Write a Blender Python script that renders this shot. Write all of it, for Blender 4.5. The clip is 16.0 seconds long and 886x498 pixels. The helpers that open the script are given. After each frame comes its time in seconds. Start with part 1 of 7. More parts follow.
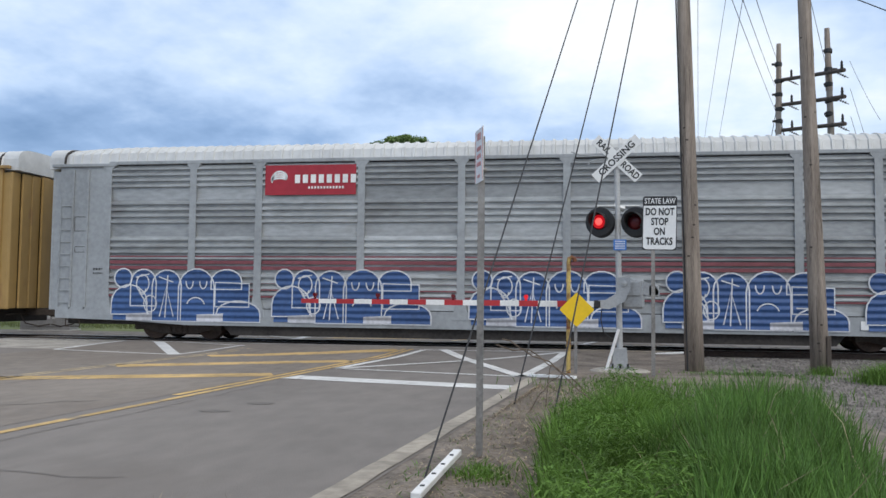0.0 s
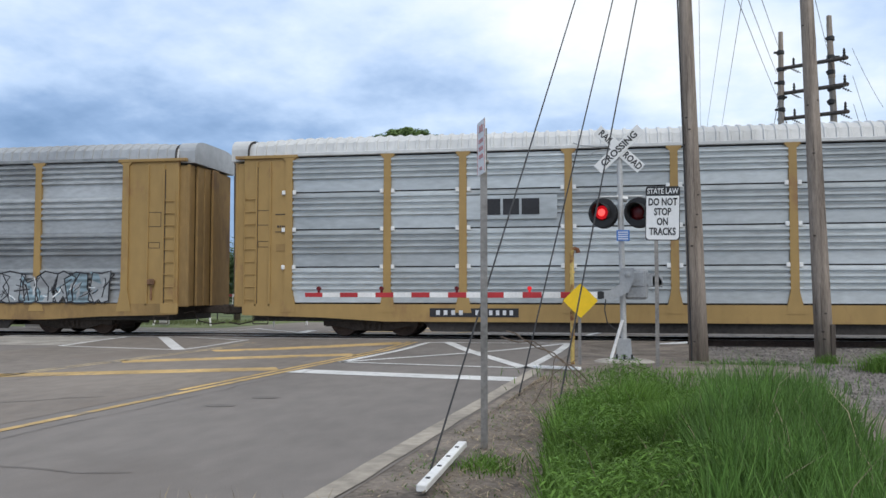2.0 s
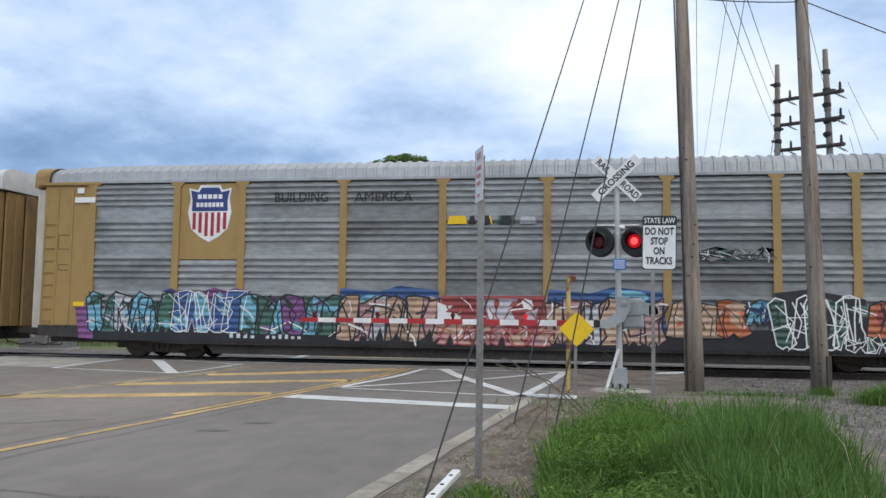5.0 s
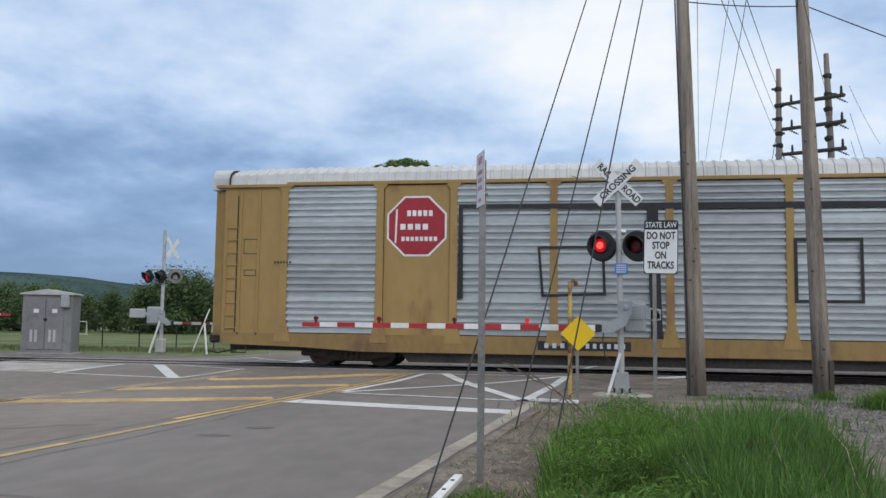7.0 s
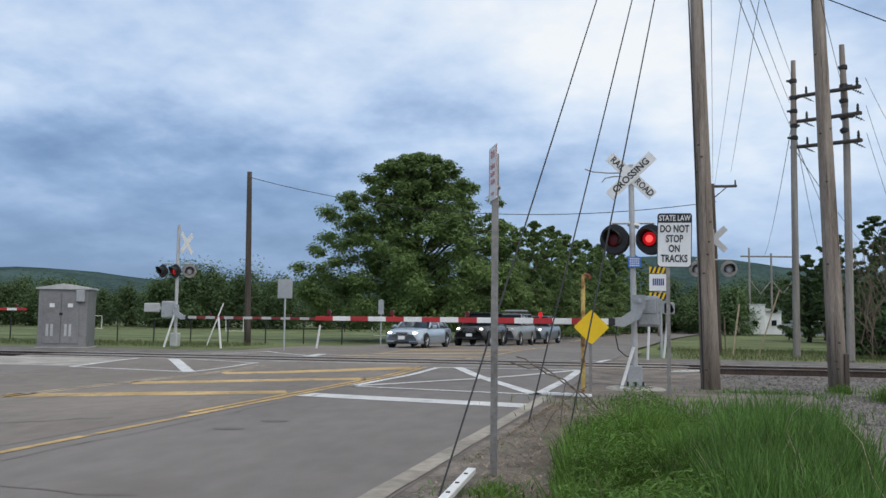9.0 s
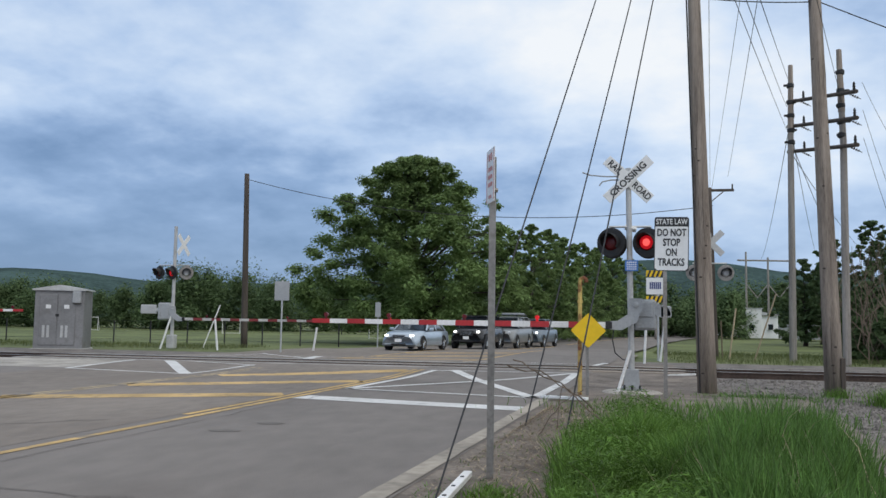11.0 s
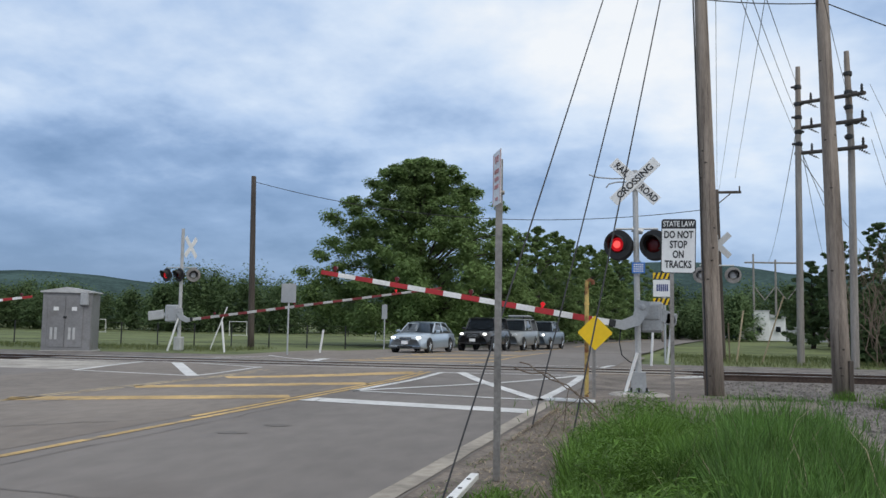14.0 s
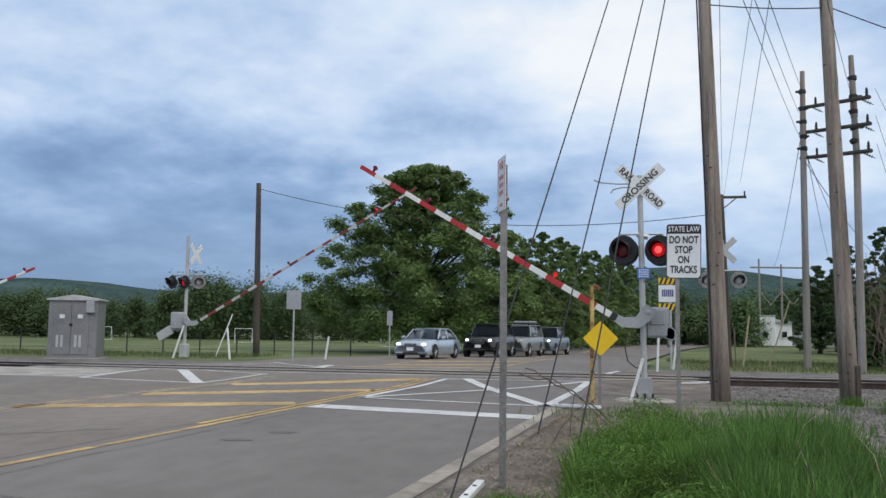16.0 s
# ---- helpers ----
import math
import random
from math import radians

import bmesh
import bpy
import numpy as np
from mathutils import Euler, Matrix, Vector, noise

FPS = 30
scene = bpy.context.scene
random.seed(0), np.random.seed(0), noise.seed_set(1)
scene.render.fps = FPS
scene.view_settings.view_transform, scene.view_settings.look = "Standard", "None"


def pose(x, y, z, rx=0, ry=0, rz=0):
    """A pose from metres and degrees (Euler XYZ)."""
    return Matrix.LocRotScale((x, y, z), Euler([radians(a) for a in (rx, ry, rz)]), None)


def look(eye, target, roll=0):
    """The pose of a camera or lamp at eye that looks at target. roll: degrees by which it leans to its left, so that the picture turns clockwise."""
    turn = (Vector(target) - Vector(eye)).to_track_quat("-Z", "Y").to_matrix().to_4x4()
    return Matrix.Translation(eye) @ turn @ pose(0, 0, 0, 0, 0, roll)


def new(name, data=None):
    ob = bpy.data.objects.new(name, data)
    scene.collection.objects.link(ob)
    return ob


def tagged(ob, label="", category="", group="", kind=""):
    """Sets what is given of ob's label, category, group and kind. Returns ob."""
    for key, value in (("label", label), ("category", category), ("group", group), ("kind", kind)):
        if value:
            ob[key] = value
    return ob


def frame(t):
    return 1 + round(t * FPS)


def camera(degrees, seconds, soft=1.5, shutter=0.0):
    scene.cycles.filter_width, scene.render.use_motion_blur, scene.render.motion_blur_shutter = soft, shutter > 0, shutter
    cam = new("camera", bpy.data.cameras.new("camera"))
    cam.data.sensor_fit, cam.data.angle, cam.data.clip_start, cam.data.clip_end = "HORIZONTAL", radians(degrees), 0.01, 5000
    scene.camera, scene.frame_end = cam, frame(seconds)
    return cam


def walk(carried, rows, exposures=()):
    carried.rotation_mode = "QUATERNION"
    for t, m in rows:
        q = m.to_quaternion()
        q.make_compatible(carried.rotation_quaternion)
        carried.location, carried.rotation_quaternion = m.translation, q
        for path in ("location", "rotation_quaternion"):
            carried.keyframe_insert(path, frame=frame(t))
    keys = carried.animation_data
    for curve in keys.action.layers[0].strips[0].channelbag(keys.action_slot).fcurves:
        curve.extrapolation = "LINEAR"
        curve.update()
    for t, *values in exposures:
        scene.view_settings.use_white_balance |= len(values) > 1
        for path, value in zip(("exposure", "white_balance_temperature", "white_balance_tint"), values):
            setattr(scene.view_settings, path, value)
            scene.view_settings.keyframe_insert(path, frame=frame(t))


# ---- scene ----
cam = camera(55.0, 16.0, soft=1.5)
EYE = (0.0, 0.0, 1.35)
# seconds, pitch, roll, yaw
TURNS = [
    (0.0, 3.43, -0.63, 9.44),
    (0.5, 3.12, -0.84, 9.59),
    (1.0, 2.86, -0.71, 9.74),
    (1.5, 2.82, -0.29, 9.64),
    (2.0, 2.93, -0.01, 9.68),
    (2.5, 3.05, -0.16, 9.58),
    (3.0, 3.49, -0.24, 9.74),
    (3.5, 3.91, -0.40, 9.57),
    (4.0, 4.22, -0.49, 9.62),
    (4.5, 4.23, -0.45, 9.51),
    (5.0, 4.71, -0.77, 9.41),
    (7.5, 5.02, -0.65, 9.61),
    (8.0, 4.96, -0.79, 9.98),
    (8.5, 4.76, -0.68, 10.17),
    (9.0, 4.59, -0.65, 10.38),
    (11.5, 4.80, -0.89, 10.15),
    (12.0, 4.69, -0.66, 10.11),
    (12.5, 4.66, -0.75, 10.20),
    (13.0, 4.75, -0.84, 10.40),
    (13.5, 4.78, -0.77, 10.52),
    (14.0, 4.92, -0.89, 10.61),
    (14.5, 5.12, -0.70, 10.54),
    (15.0, 5.09, -0.72, 10.77),
    (15.5, 5.12, -1.03, 10.76),
    (16.0, 5.33, -0.68, 10.96),
]
walk(cam, [(t, pose(*EYE, 90 + p, r, w)) for t, p, r, w in TURNS],
     exposures=[(0.0, 0.28), (5.2, 0.26), (7.2, 0.08), (8.2, 0.05), (16.0, 0.06)])

# ---- world and light ----
world = bpy.data.worlds.new("world")
scene.world = world
world.use_nodes = True
wn, wl = world.node_tree.nodes, world.node_tree.links
wn.clear()


def wnode(kind, **props):
    n = wn.new(kind)
    for k, v in props.items():
        if k == "op":
            n.operation = v
        elif k == "vals":
            for i, x in v.items():
                n.inputs[i].default_value = x
    return n


w_out, w_bg = wn.new("ShaderNodeOutputWorld"), wn.new("ShaderNodeBackground")
sky = wn.new("ShaderNodeTexSky")
sky.sky_type, sky.sun_disc = "NISHITA", False
sky.sun_elevation, sky.sun_rotation = radians(52), radians(150)
sky_s = wnode("ShaderNodeVectorMath", op="SCALE", vals={3: 0.10})
wl.new(sky.outputs[0], sky_s.inputs[0])
tc = wn.new("ShaderNodeTexCoord")
sep = wn.new("ShaderNodeSeparateXYZ")
wl.new(tc.outputs["Generated"], sep.inputs[0])
zc = wnode("ShaderNodeMath", op="MAXIMUM", vals={1: 0.0})
wl.new(sep.outputs[2], zc.inputs[0])
zd = wnode("ShaderNodeMath", op="ADD", vals={1: 0.30})
wl.new(zc.outputs[0], zd.inputs[0])
layer = []
for i in (0, 1):
    dv = wnode("ShaderNodeMath", op="DIVIDE")
    wl.new(sep.outputs[i], dv.inputs[0])
    wl.new(zd.outputs[0], dv.inputs[1])
    layer.append(dv)


def cloud_noise(scale, detail, rough, level):
    """One layer of cloud structure, cut through the noise at that level."""
    comb = wn.new("ShaderNodeCombineXYZ")
    wl.new(layer[0].outputs[0], comb.inputs[0])
    wl.new(layer[1].outputs[0], comb.inputs[1])
    comb.inputs[2].default_value = level
    n = wn.new("ShaderNodeTexNoise")
    n.inputs["Scale"].default_value, n.inputs["Detail"].default_value = scale, detail
    n.inputs["Roughness"].default_value, n.inputs["Distortion"].default_value = rough, 0.0
    wl.new(comb.outputs[0], n.inputs["Vector"])
    return n.outputs["Fac"]


def wramp(stops):
    r = wn.new("ShaderNodeValToRGB")
    e = r.color_ramp.elements
    e[0].position, e[0].color = stops[0][0], (*stops[0][1], 1)
    e[1].position, e[1].color = stops[-1][0], (*stops[-1][1], 1)
    for p, c in stops[1:-1]:
        e.new(p).color = (*c, 1)
    return r


def wsum(terms, start):
    """start + the weighted sum of sockets."""
    last = None
    for sock, weight in terms:
        m = wnode("ShaderNodeMath", op="MULTIPLY_ADD", vals={1: weight, 2: start})
        wl.new(sock, m.inputs[0])
        if last:
            wl.new(last, m.inputs[2])
        last = m.outputs[0]
    return last


# dark low cloud near the horizon, thinner and whiter above and towards the side where the sun stands
low = wnode("ShaderNodeMath", op="MINIMUM", vals={1: 0.33})
wl.new(zc.outputs[0], low.inputs[0])
low2 = wnode("ShaderNodeMath", op="MULTIPLY")
wl.new(low.outputs[0], low2.inputs[0])
wl.new(low.outputs[0], low2.inputs[1])
over = wnode("ShaderNodeMapRange", vals={1: 0.36, 2: 0.9, 3: 0.0, 4: 1.0})
wl.new(sep.outputs[2], over.inputs[0])
# the far cloud base loses its structure in haze
structure = wsum([(cloud_noise(1.6, 6.0, 0.5, 201.4), 0.88), (cloud_noise(3.2, 6.0, 0.55, 378.96), 0.56), (cloud_noise(5.0, 5.0, 0.55, 275.35), 0.30)], -0.87)
haze = wnode("ShaderNodeMapRange", vals={1: 0.04, 2: 0.19, 3: 0.30, 4: 1.0})
wl.new(zc.outputs[0], haze.inputs[0])
veiled = wnode("ShaderNodeMath", op="MULTIPLY")
wl.new(structure, veiled.inputs[0])
wl.new(haze.outputs[0], veiled.inputs[1])
cover_level = wsum([(low.outputs[0], 3.007), (sep.outputs[0], 0.25), (low2.outputs[0], -5.478), (veiled.outputs[0], 1.0), (over.outputs[0], 0.20)], 0.205)
cover = wramp([(0.10, (0.142, 0.247, 0.432)), (0.22, (0.175, 0.29, 0.50)), (0.34, (0.275, 0.41, 0.65)), (0.47, (0.47, 0.615, 0.85)), (0.62, (0.69, 0.805, 0.965)), (0.80, (0.94, 0.97, 1.0))])
wl.new(cover_level, cover.inputs[0])
mixw = wn.new("ShaderNodeMix")
mixw.data_type = "RGBA"
mixw.inputs[0].default_value = 0.88
wl.new(sky_s.outputs[0], mixw.inputs[6])
wl.new(cover.outputs[0], mixw.inputs[7])
wl.new(mixw.outputs[2], w_bg.inputs[0])
w_bg.inputs[1].default_value = 1.0
wl.new(w_bg.outputs[0], w_out.inputs[0])

sun_data = bpy.data.lights.new("sun", "SUN")
sun_data.energy, sun_data.angle, sun_data.color = 0.7, radians(25), (1.0, 0.96, 0.90)
sun = new("sun", sun_data)
sun.matrix_world = look((20, -35, 50), (0, 10, 0))


# ---- materials ----
def material(name, color, rough=0.7, metal=0.0, vary=0.12, scale=6.0, bump=0.15, bscale=60.0, spread=None, rand=0.0, emit=None, stretch=(1, 1, 1), spec=0.5, stain=None, ribs=0.0, thin=0.0):
    """Principled surface with variation at two scales, fine relief, and optional second colour or stain."""
    m = bpy.data.materials.new(name)
    m.use_nodes = True
    n, l = m.node_tree.nodes, m.node_tree.links
    b = n["Principled BSDF"]
    b.inputs["Roughness"].default_value, b.inputs["Metallic"].default_value = rough, metal
    b.inputs["Specular IOR Level"].default_value = spec
    t = n.new("ShaderNodeTexCoord")
    mp = n.new("ShaderNodeMapping")
    mp.inputs["Scale"].default_value = stretch
    l.new(t.outputs["Object"], mp.inputs[0])

    def noise_at(s, d=5.0):
        x = n.new("ShaderNodeTexNoise")
        x.inputs["Scale"].default_value, x.inputs["Detail"].default_value = s, d
        x.inputs["Roughness"].default_value = 0.6
        l.new(mp.outputs[0], x.inputs["Vector"])
        return x

    a, f = noise_at(scale * 0.25, 4.0), noise_at(scale * 4.0, 6.0)
    add = n.new("ShaderNodeMath")
    add.operation = "MULTIPLY_ADD"
    add.inputs[1].default_value = 0.6
    l.new(f.outputs["Fac"], add.inputs[0])
    l.new(a.outputs["Fac"], add.inputs[2])
    ramp = n.new("ShaderNodeValToRGB")
    lo = tuple(max(0.0, c * (1 - vary * 2)) for c in color)
    hi = spread or tuple(min(1.0, c * (1 + vary * 2)) for c in color)
    e = ramp.color_ramp.elements
    e[0].position, e[0].color, e[1].position, e[1].color = 0.55, (*lo, 1), 1.05, (*hi, 1)
    l.new(add.outputs[0], ramp.inputs[0])
    last = ramp.outputs[0]
    if stain:
        s = noise_at(stain[1], 6.0)
        sr = n.new("ShaderNodeMapRange")
        sr.inputs[1].default_value, sr.inputs[2].default_value = stain[2], stain[2] + 0.12
        l.new(s.outputs["Fac"], sr.inputs[0])
        mx = n.new("ShaderNodeMix")
        mx.data_type = "RGBA"
        l.new(sr.outputs[0], mx.inputs[0])
        l.new(last, mx.inputs[6])
        mx.inputs[7].default_value = (*stain[0], 1)
        last = mx.outputs[2]
    if rand:
        g = n.new("ShaderNodeNewGeometry")
        o = n.new("ShaderNodeObjectInfo")
        sm = n.new("ShaderNodeMath")
        l.new(g.outputs["Random Per Island"], sm.inputs[0])
        l.new(o.outputs["Random"], sm.inputs[1])
        fr = n.new("ShaderNodeMath")
        fr.operation = "FRACT"
        l.new(sm.outputs[0], fr.inputs[0])
        rr = n.new("ShaderNodeMapRange")
        rr.inputs[3].default_value, rr.inputs[4].default_value = 1 - rand, 1 + rand
        l.new(fr.outputs[0], rr.inputs[0])
        sc = n.new("ShaderNodeVectorMath")
        sc.operation = "SCALE"
        l.new(last, sc.inputs[0])
        l.new(rr.outputs[0], sc.inputs[3])
        last = sc.outputs[0]
    l.new(last, b.inputs["Base Color"])
    if bump:
        h = noise_at(bscale, 4.0)
        bp = n.new("ShaderNodeBump")
        bp.inputs["Strength"].default_value, bp.inputs["Distance"].default_value = bump, 0.02
        l.new(h.outputs["Fac"], bp.inputs["Height"])
        if ribs:
            wv = n.new("ShaderNodeTexWave")
            wv.bands_direction = "Z"
            wv.inputs["Scale"].default_value, wv.inputs["Distortion"].default_value = ribs, 0.3
            l.new(mp.outputs[0], wv.inputs["Vector"])
            b2 = n.new("ShaderNodeBump")
            b2.inputs["Strength"].default_value, b2.inputs["Distance"].default_value = 0.7, 0.05
            l.new(wv.outputs["Fac"], b2.inputs["Height"])
            l.new(b2.outputs[0], bp.inputs["Normal"])
        l.new(bp.outputs[0], b.inputs["Normal"])
    if emit:
        b.inputs["Emission Color"].default_value, b.inputs["Emission Strength"].default_value = (*emit[0], 1), emit[1]
    if thin:
        # leaves let part of the light through
        tr, ms = n.new("ShaderNodeBsdfTranslucent"), n.new("ShaderNodeMixShader")
        l.new(last, tr.inputs["Color"])
        ms.inputs[0].default_value = thin
        l.new(b.outputs[0], ms.inputs[1])
        l.new(tr.outputs[0], ms.inputs[2])
        l.new(ms.outputs[0], n["Material Output"].inputs["Surface"])
    return m


M = {
    "asphalt": material("asphalt", (0.190, 0.168, 0.151), 0.9, vary=0.09, scale=0.8, bump=0.35, bscale=70, stretch=(1, 0.45, 1), stain=((0.160, 0.138, 0.121), 0.30, 0.54)),
    "asphalt_old": material("asphalt_old", (0.208, 0.177, 0.150), 0.9, vary=0.13, scale=1.2, bump=0.35, bscale=60, stretch=(1, 0.45, 1), stain=((0.195, 0.162, 0.135), 0.42, 0.55)),
    "dirt": material("dirt", (0.17, 0.137, 0.113), 0.95, vary=0.30, scale=5.0, bump=0.6, bscale=22, spread=(0.27, 0.225, 0.185)),
    "gravel": material("gravel", (0.155, 0.136, 0.121), 0.92, vary=0.28, scale=6.0, bump=0.8, bscale=16),
    "pale_gravel": material("pale_gravel", (0.36, 0.33, 0.29), 0.92, vary=0.2, scale=5.0, bump=0.7, bscale=18),
    "stone": material("stone", (0.165, 0.148, 0.133), 0.9, vary=0.2, scale=8, bump=0.2, rand=0.45),
    "turf": material("turf", (0.095, 0.14, 0.035), 0.95, vary=0.28, scale=0.6, bump=0.7, bscale=9, spread=(0.175, 0.205, 0.065)),
    "earth": material("earth", (0.10, 0.12, 0.05), 0.95, vary=0.3, scale=0.4, bump=0.5, bscale=6),
    "white_mark": material("white_mark", (0.62, 0.61, 0.59), 0.75, vary=0.12, scale=3, bump=0.2, stain=((0.30, 0.295, 0.29), 3.0, 0.60)),
    "yellow_mark": material("yellow_mark", (0.50, 0.335, 0.135), 0.8, vary=0.18, scale=3, bump=0.2, stain=((0.28, 0.22, 0.15), 2.2, 0.54)),
    "kerb_mark": material("kerb_mark", (0.32, 0.28, 0.23), 0.85, vary=0.2, scale=2, stain=((0.23, 0.20, 0.165), 1.5, 0.58)),
    "tar": material("tar", (0.15, 0.134, 0.12), 0.9, vary=0.1, scale=3, bump=0.3),
    "crack": material("crack", (0.135, 0.12, 0.107), 0.95, vary=0.2, scale=3),
    "faint_mark": material("faint_mark", (0.42, 0.33, 0.20), 0.85, vary=0.2, scale=3, stain=((0.22, 0.195, 0.17), 2.0, 0.5)),
    "shed_grey": material("shed_grey", (0.225, 0.222, 0.225), 0.6, 0.1, vary=0.1, scale=3, stain=((0.17, 0.16, 0.155), 1.2, 0.58)),
    "rail": material("rail", (0.075, 0.052, 0.042), 0.75, 0.4, vary=0.25, scale=5),
    "rail_top": material("rail_top", (0.45, 0.44, 0.43), 0.3, 0.9, vary=0.1),
    "plank": material("plank", (0.22, 0.185, 0.15), 0.9, vary=0.25, scale=3, stretch=(1, 6, 6), rand=0.2),
    "panel_pale": material("panel_pale", (0.30, 0.28, 0.26), 0.9, vary=0.2, scale=3, rand=0.15, stain=((0.20, 0.18, 0.16), 1.6, 0.55)),
    "tie": material("tie", (0.10, 0.08, 0.065), 0.9, vary=0.25, scale=4, rand=0.2),
    "pole_wood": material("pole_wood", (0.275, 0.218, 0.176), 0.9, vary=0.28, scale=6, stretch=(4, 4, 0.25), bump=0.5, bscale=25, spread=(0.40, 0.335, 0.28)),
    "dark_wood": material("dark_wood", (0.075, 0.06, 0.05), 0.9, vary=0.25, scale=6, stretch=(4, 4, 0.25), bump=0.4, bscale=25),
    "grey_wood": material("grey_wood", (0.27, 0.245, 0.22), 0.9, vary=0.2, scale=6, stretch=(4, 4, 0.25), bump=0.4, bscale=25),
    "galv": material("galv", (0.50, 0.51, 0.51), 0.5, 0.55, vary=0.1, scale=4, bump=0.05),
    "steel_post": material("steel_post", (0.26, 0.245, 0.23), 0.55, 0.5, vary=0.2, scale=6),
    "alu_paint": material("alu_paint", (0.48, 0.48, 0.475), 0.55, 0.2, vary=0.1, scale=5, stain=((0.40, 0.39, 0.38), 2.0, 0.62)),
    "grey_paint": material("grey_paint", (0.36, 0.37, 0.38), 0.6, 0.1, vary=0.1, scale=5, stain=((0.24, 0.23, 0.22), 2.0, 0.62)),
    "black": material("black", (0.018, 0.018, 0.019), 0.6, vary=0.2),
    "black_sign": material("black_sign", (0.02, 0.02, 0.022), 0.5, vary=0.1),
    "rubber": material("rubber", (0.022, 0.022, 0.023), 0.85, vary=0.2),
    "sign_white": material("sign_white", (0.80, 0.80, 0.79), 0.45, vary=0.04, scale=3, stain=((0.62, 0.61, 0.58), 2.5, 0.66)),
    "sign_yellow": material("sign_yellow", (0.86, 0.55, 0.01), 0.45, vary=0.04, scale=3),
    "sign_red": material("sign_red", (0.55, 0.27, 0.26), 0.5, vary=0.1),
    "sign_blue": material("sign_blue", (0.07, 0.20, 0.55), 0.5, vary=0.1),
    "gate_red": material("gate_red", (0.42, 0.025, 0.03), 0.5, vary=0.1),
    "gate_white": material("gate_white", (0.78, 0.77, 0.75), 0.5, vary=0.08, stain=((0.55, 0.53, 0.5), 3.0, 0.64)),
    # darker versions of the gate white and red, for the far arm's stripes
    "gate_far_white": material("gate_far_white", (0.47, 0.46, 0.44), 0.6, vary=0.12, stain=((0.30, 0.28, 0.26), 3.0, 0.58)),
    "gate_far_red": material("gate_far_red", (0.20, 0.03, 0.03), 0.6, vary=0.15),
    "lens_dark": material("lens_dark", (0.12, 0.005, 0.008), 0.25, vary=0.1, bump=0.3, bscale=90),
    "lens_lit": material("lens_lit", (0.5, 0.01, 0.01), 0.3, emit=((0.80, 0.010, 0.022), 0.42)),
    "lens_core": material("lens_core", (0.6, 0.05, 0.04), 0.3, emit=((1.0, 0.10, 0.09), 1.1)),
    "lens_clear": material("lens_clear", (0.55, 0.56, 0.57), 0.2, vary=0.1),
    "rusty_yellow": material("rusty_yellow", (0.55, 0.40, 0.13), 0.8, vary=0.2, scale=8, stain=((0.17, 0.06, 0.025), 4.0, 0.47)),
    "wire": material("wire", (0.03, 0.03, 0.032), 0.7, vary=0.1),
    "branch": material("branch", (0.16, 0.12, 0.09), 0.9, vary=0.2),
    "bark": material("bark", (0.055, 0.045, 0.036), 0.95, vary=0.25, scale=6, stretch=(3, 3, 0.4), bump=0.5, bscale=20),
    "leaf": material("leaf", (0.165, 0.24, 0.085), 0.75, vary=0.2, scale=0.5, bump=0, rand=0.16, spec=0.15, thin=0.4),
    "leaf_bright": material("leaf_bright", (0.165, 0.238, 0.088), 0.75, vary=0.2, scale=0.5, bump=0, rand=0.16, spec=0.15, thin=0.4),
    "leaf_far": material("leaf_far", (0.108, 0.158, 0.07), 0.9, vary=0.2, scale=0.2, bump=0, rand=0.14, spec=0.1, thin=0.35),
    # bluish haze of distance is mixed into this wooded green
    "hazy_hill": material("hazy_hill", (0.054, 0.084, 0.080), 1.0, vary=0.25, scale=0.06, bump=0.8, bscale=0.12, spec=0.0),
    "blade": material("blade", (0.105, 0.20, 0.045), 0.6, vary=0.25, scale=1.5, bump=0, rand=0.45, spec=0.3, thin=0.3),
    "weed": material("weed", (0.115, 0.21, 0.038), 0.6, vary=0.25, scale=1.5, bump=0, rand=0.4, spec=0.3, thin=0.3),
    "field_grass": material("field_grass", (0.12, 0.17, 0.05), 0.8, vary=0.25, scale=0.6, bump=0, rand=0.3, spec=0.2, spread=(0.19, 0.21, 0.09), thin=0.3),
    "straw": material("straw", (0.30, 0.24, 0.16), 0.9, vary=0.2, scale=2, bump=0, rand=0.5),
    "concrete": material("concrete", (0.36, 0.35, 0.33), 0.9, vary=0.15, scale=4, bump=0.3),
    "glass": material("glass", (0.02, 0.025, 0.03), 0.06, vary=0.05, bump=0, spec=0.9),
}


# ---- mesh tools ----
class Build:
    """Collects vertices and faces of one mesh."""

    def __init__(self):
        self.v, self.f, self.smooth = [], [], False

    def add(self, verts, faces):
        o = len(self.v)
        self.v += [tuple(p) for p in verts]
        self.f += [tuple(i + o for i in f) for f in faces]
        return self

    def mesh(self, name, mat):
        me = bpy.data.meshes.new(name)
        me.from_pydata(self.v, [], self.f)
        me.materials.append(mat)
        if self.smooth:
            me.polygons.foreach_set("use_smooth", [True] * len(me.polygons))
        me.update()
        return me


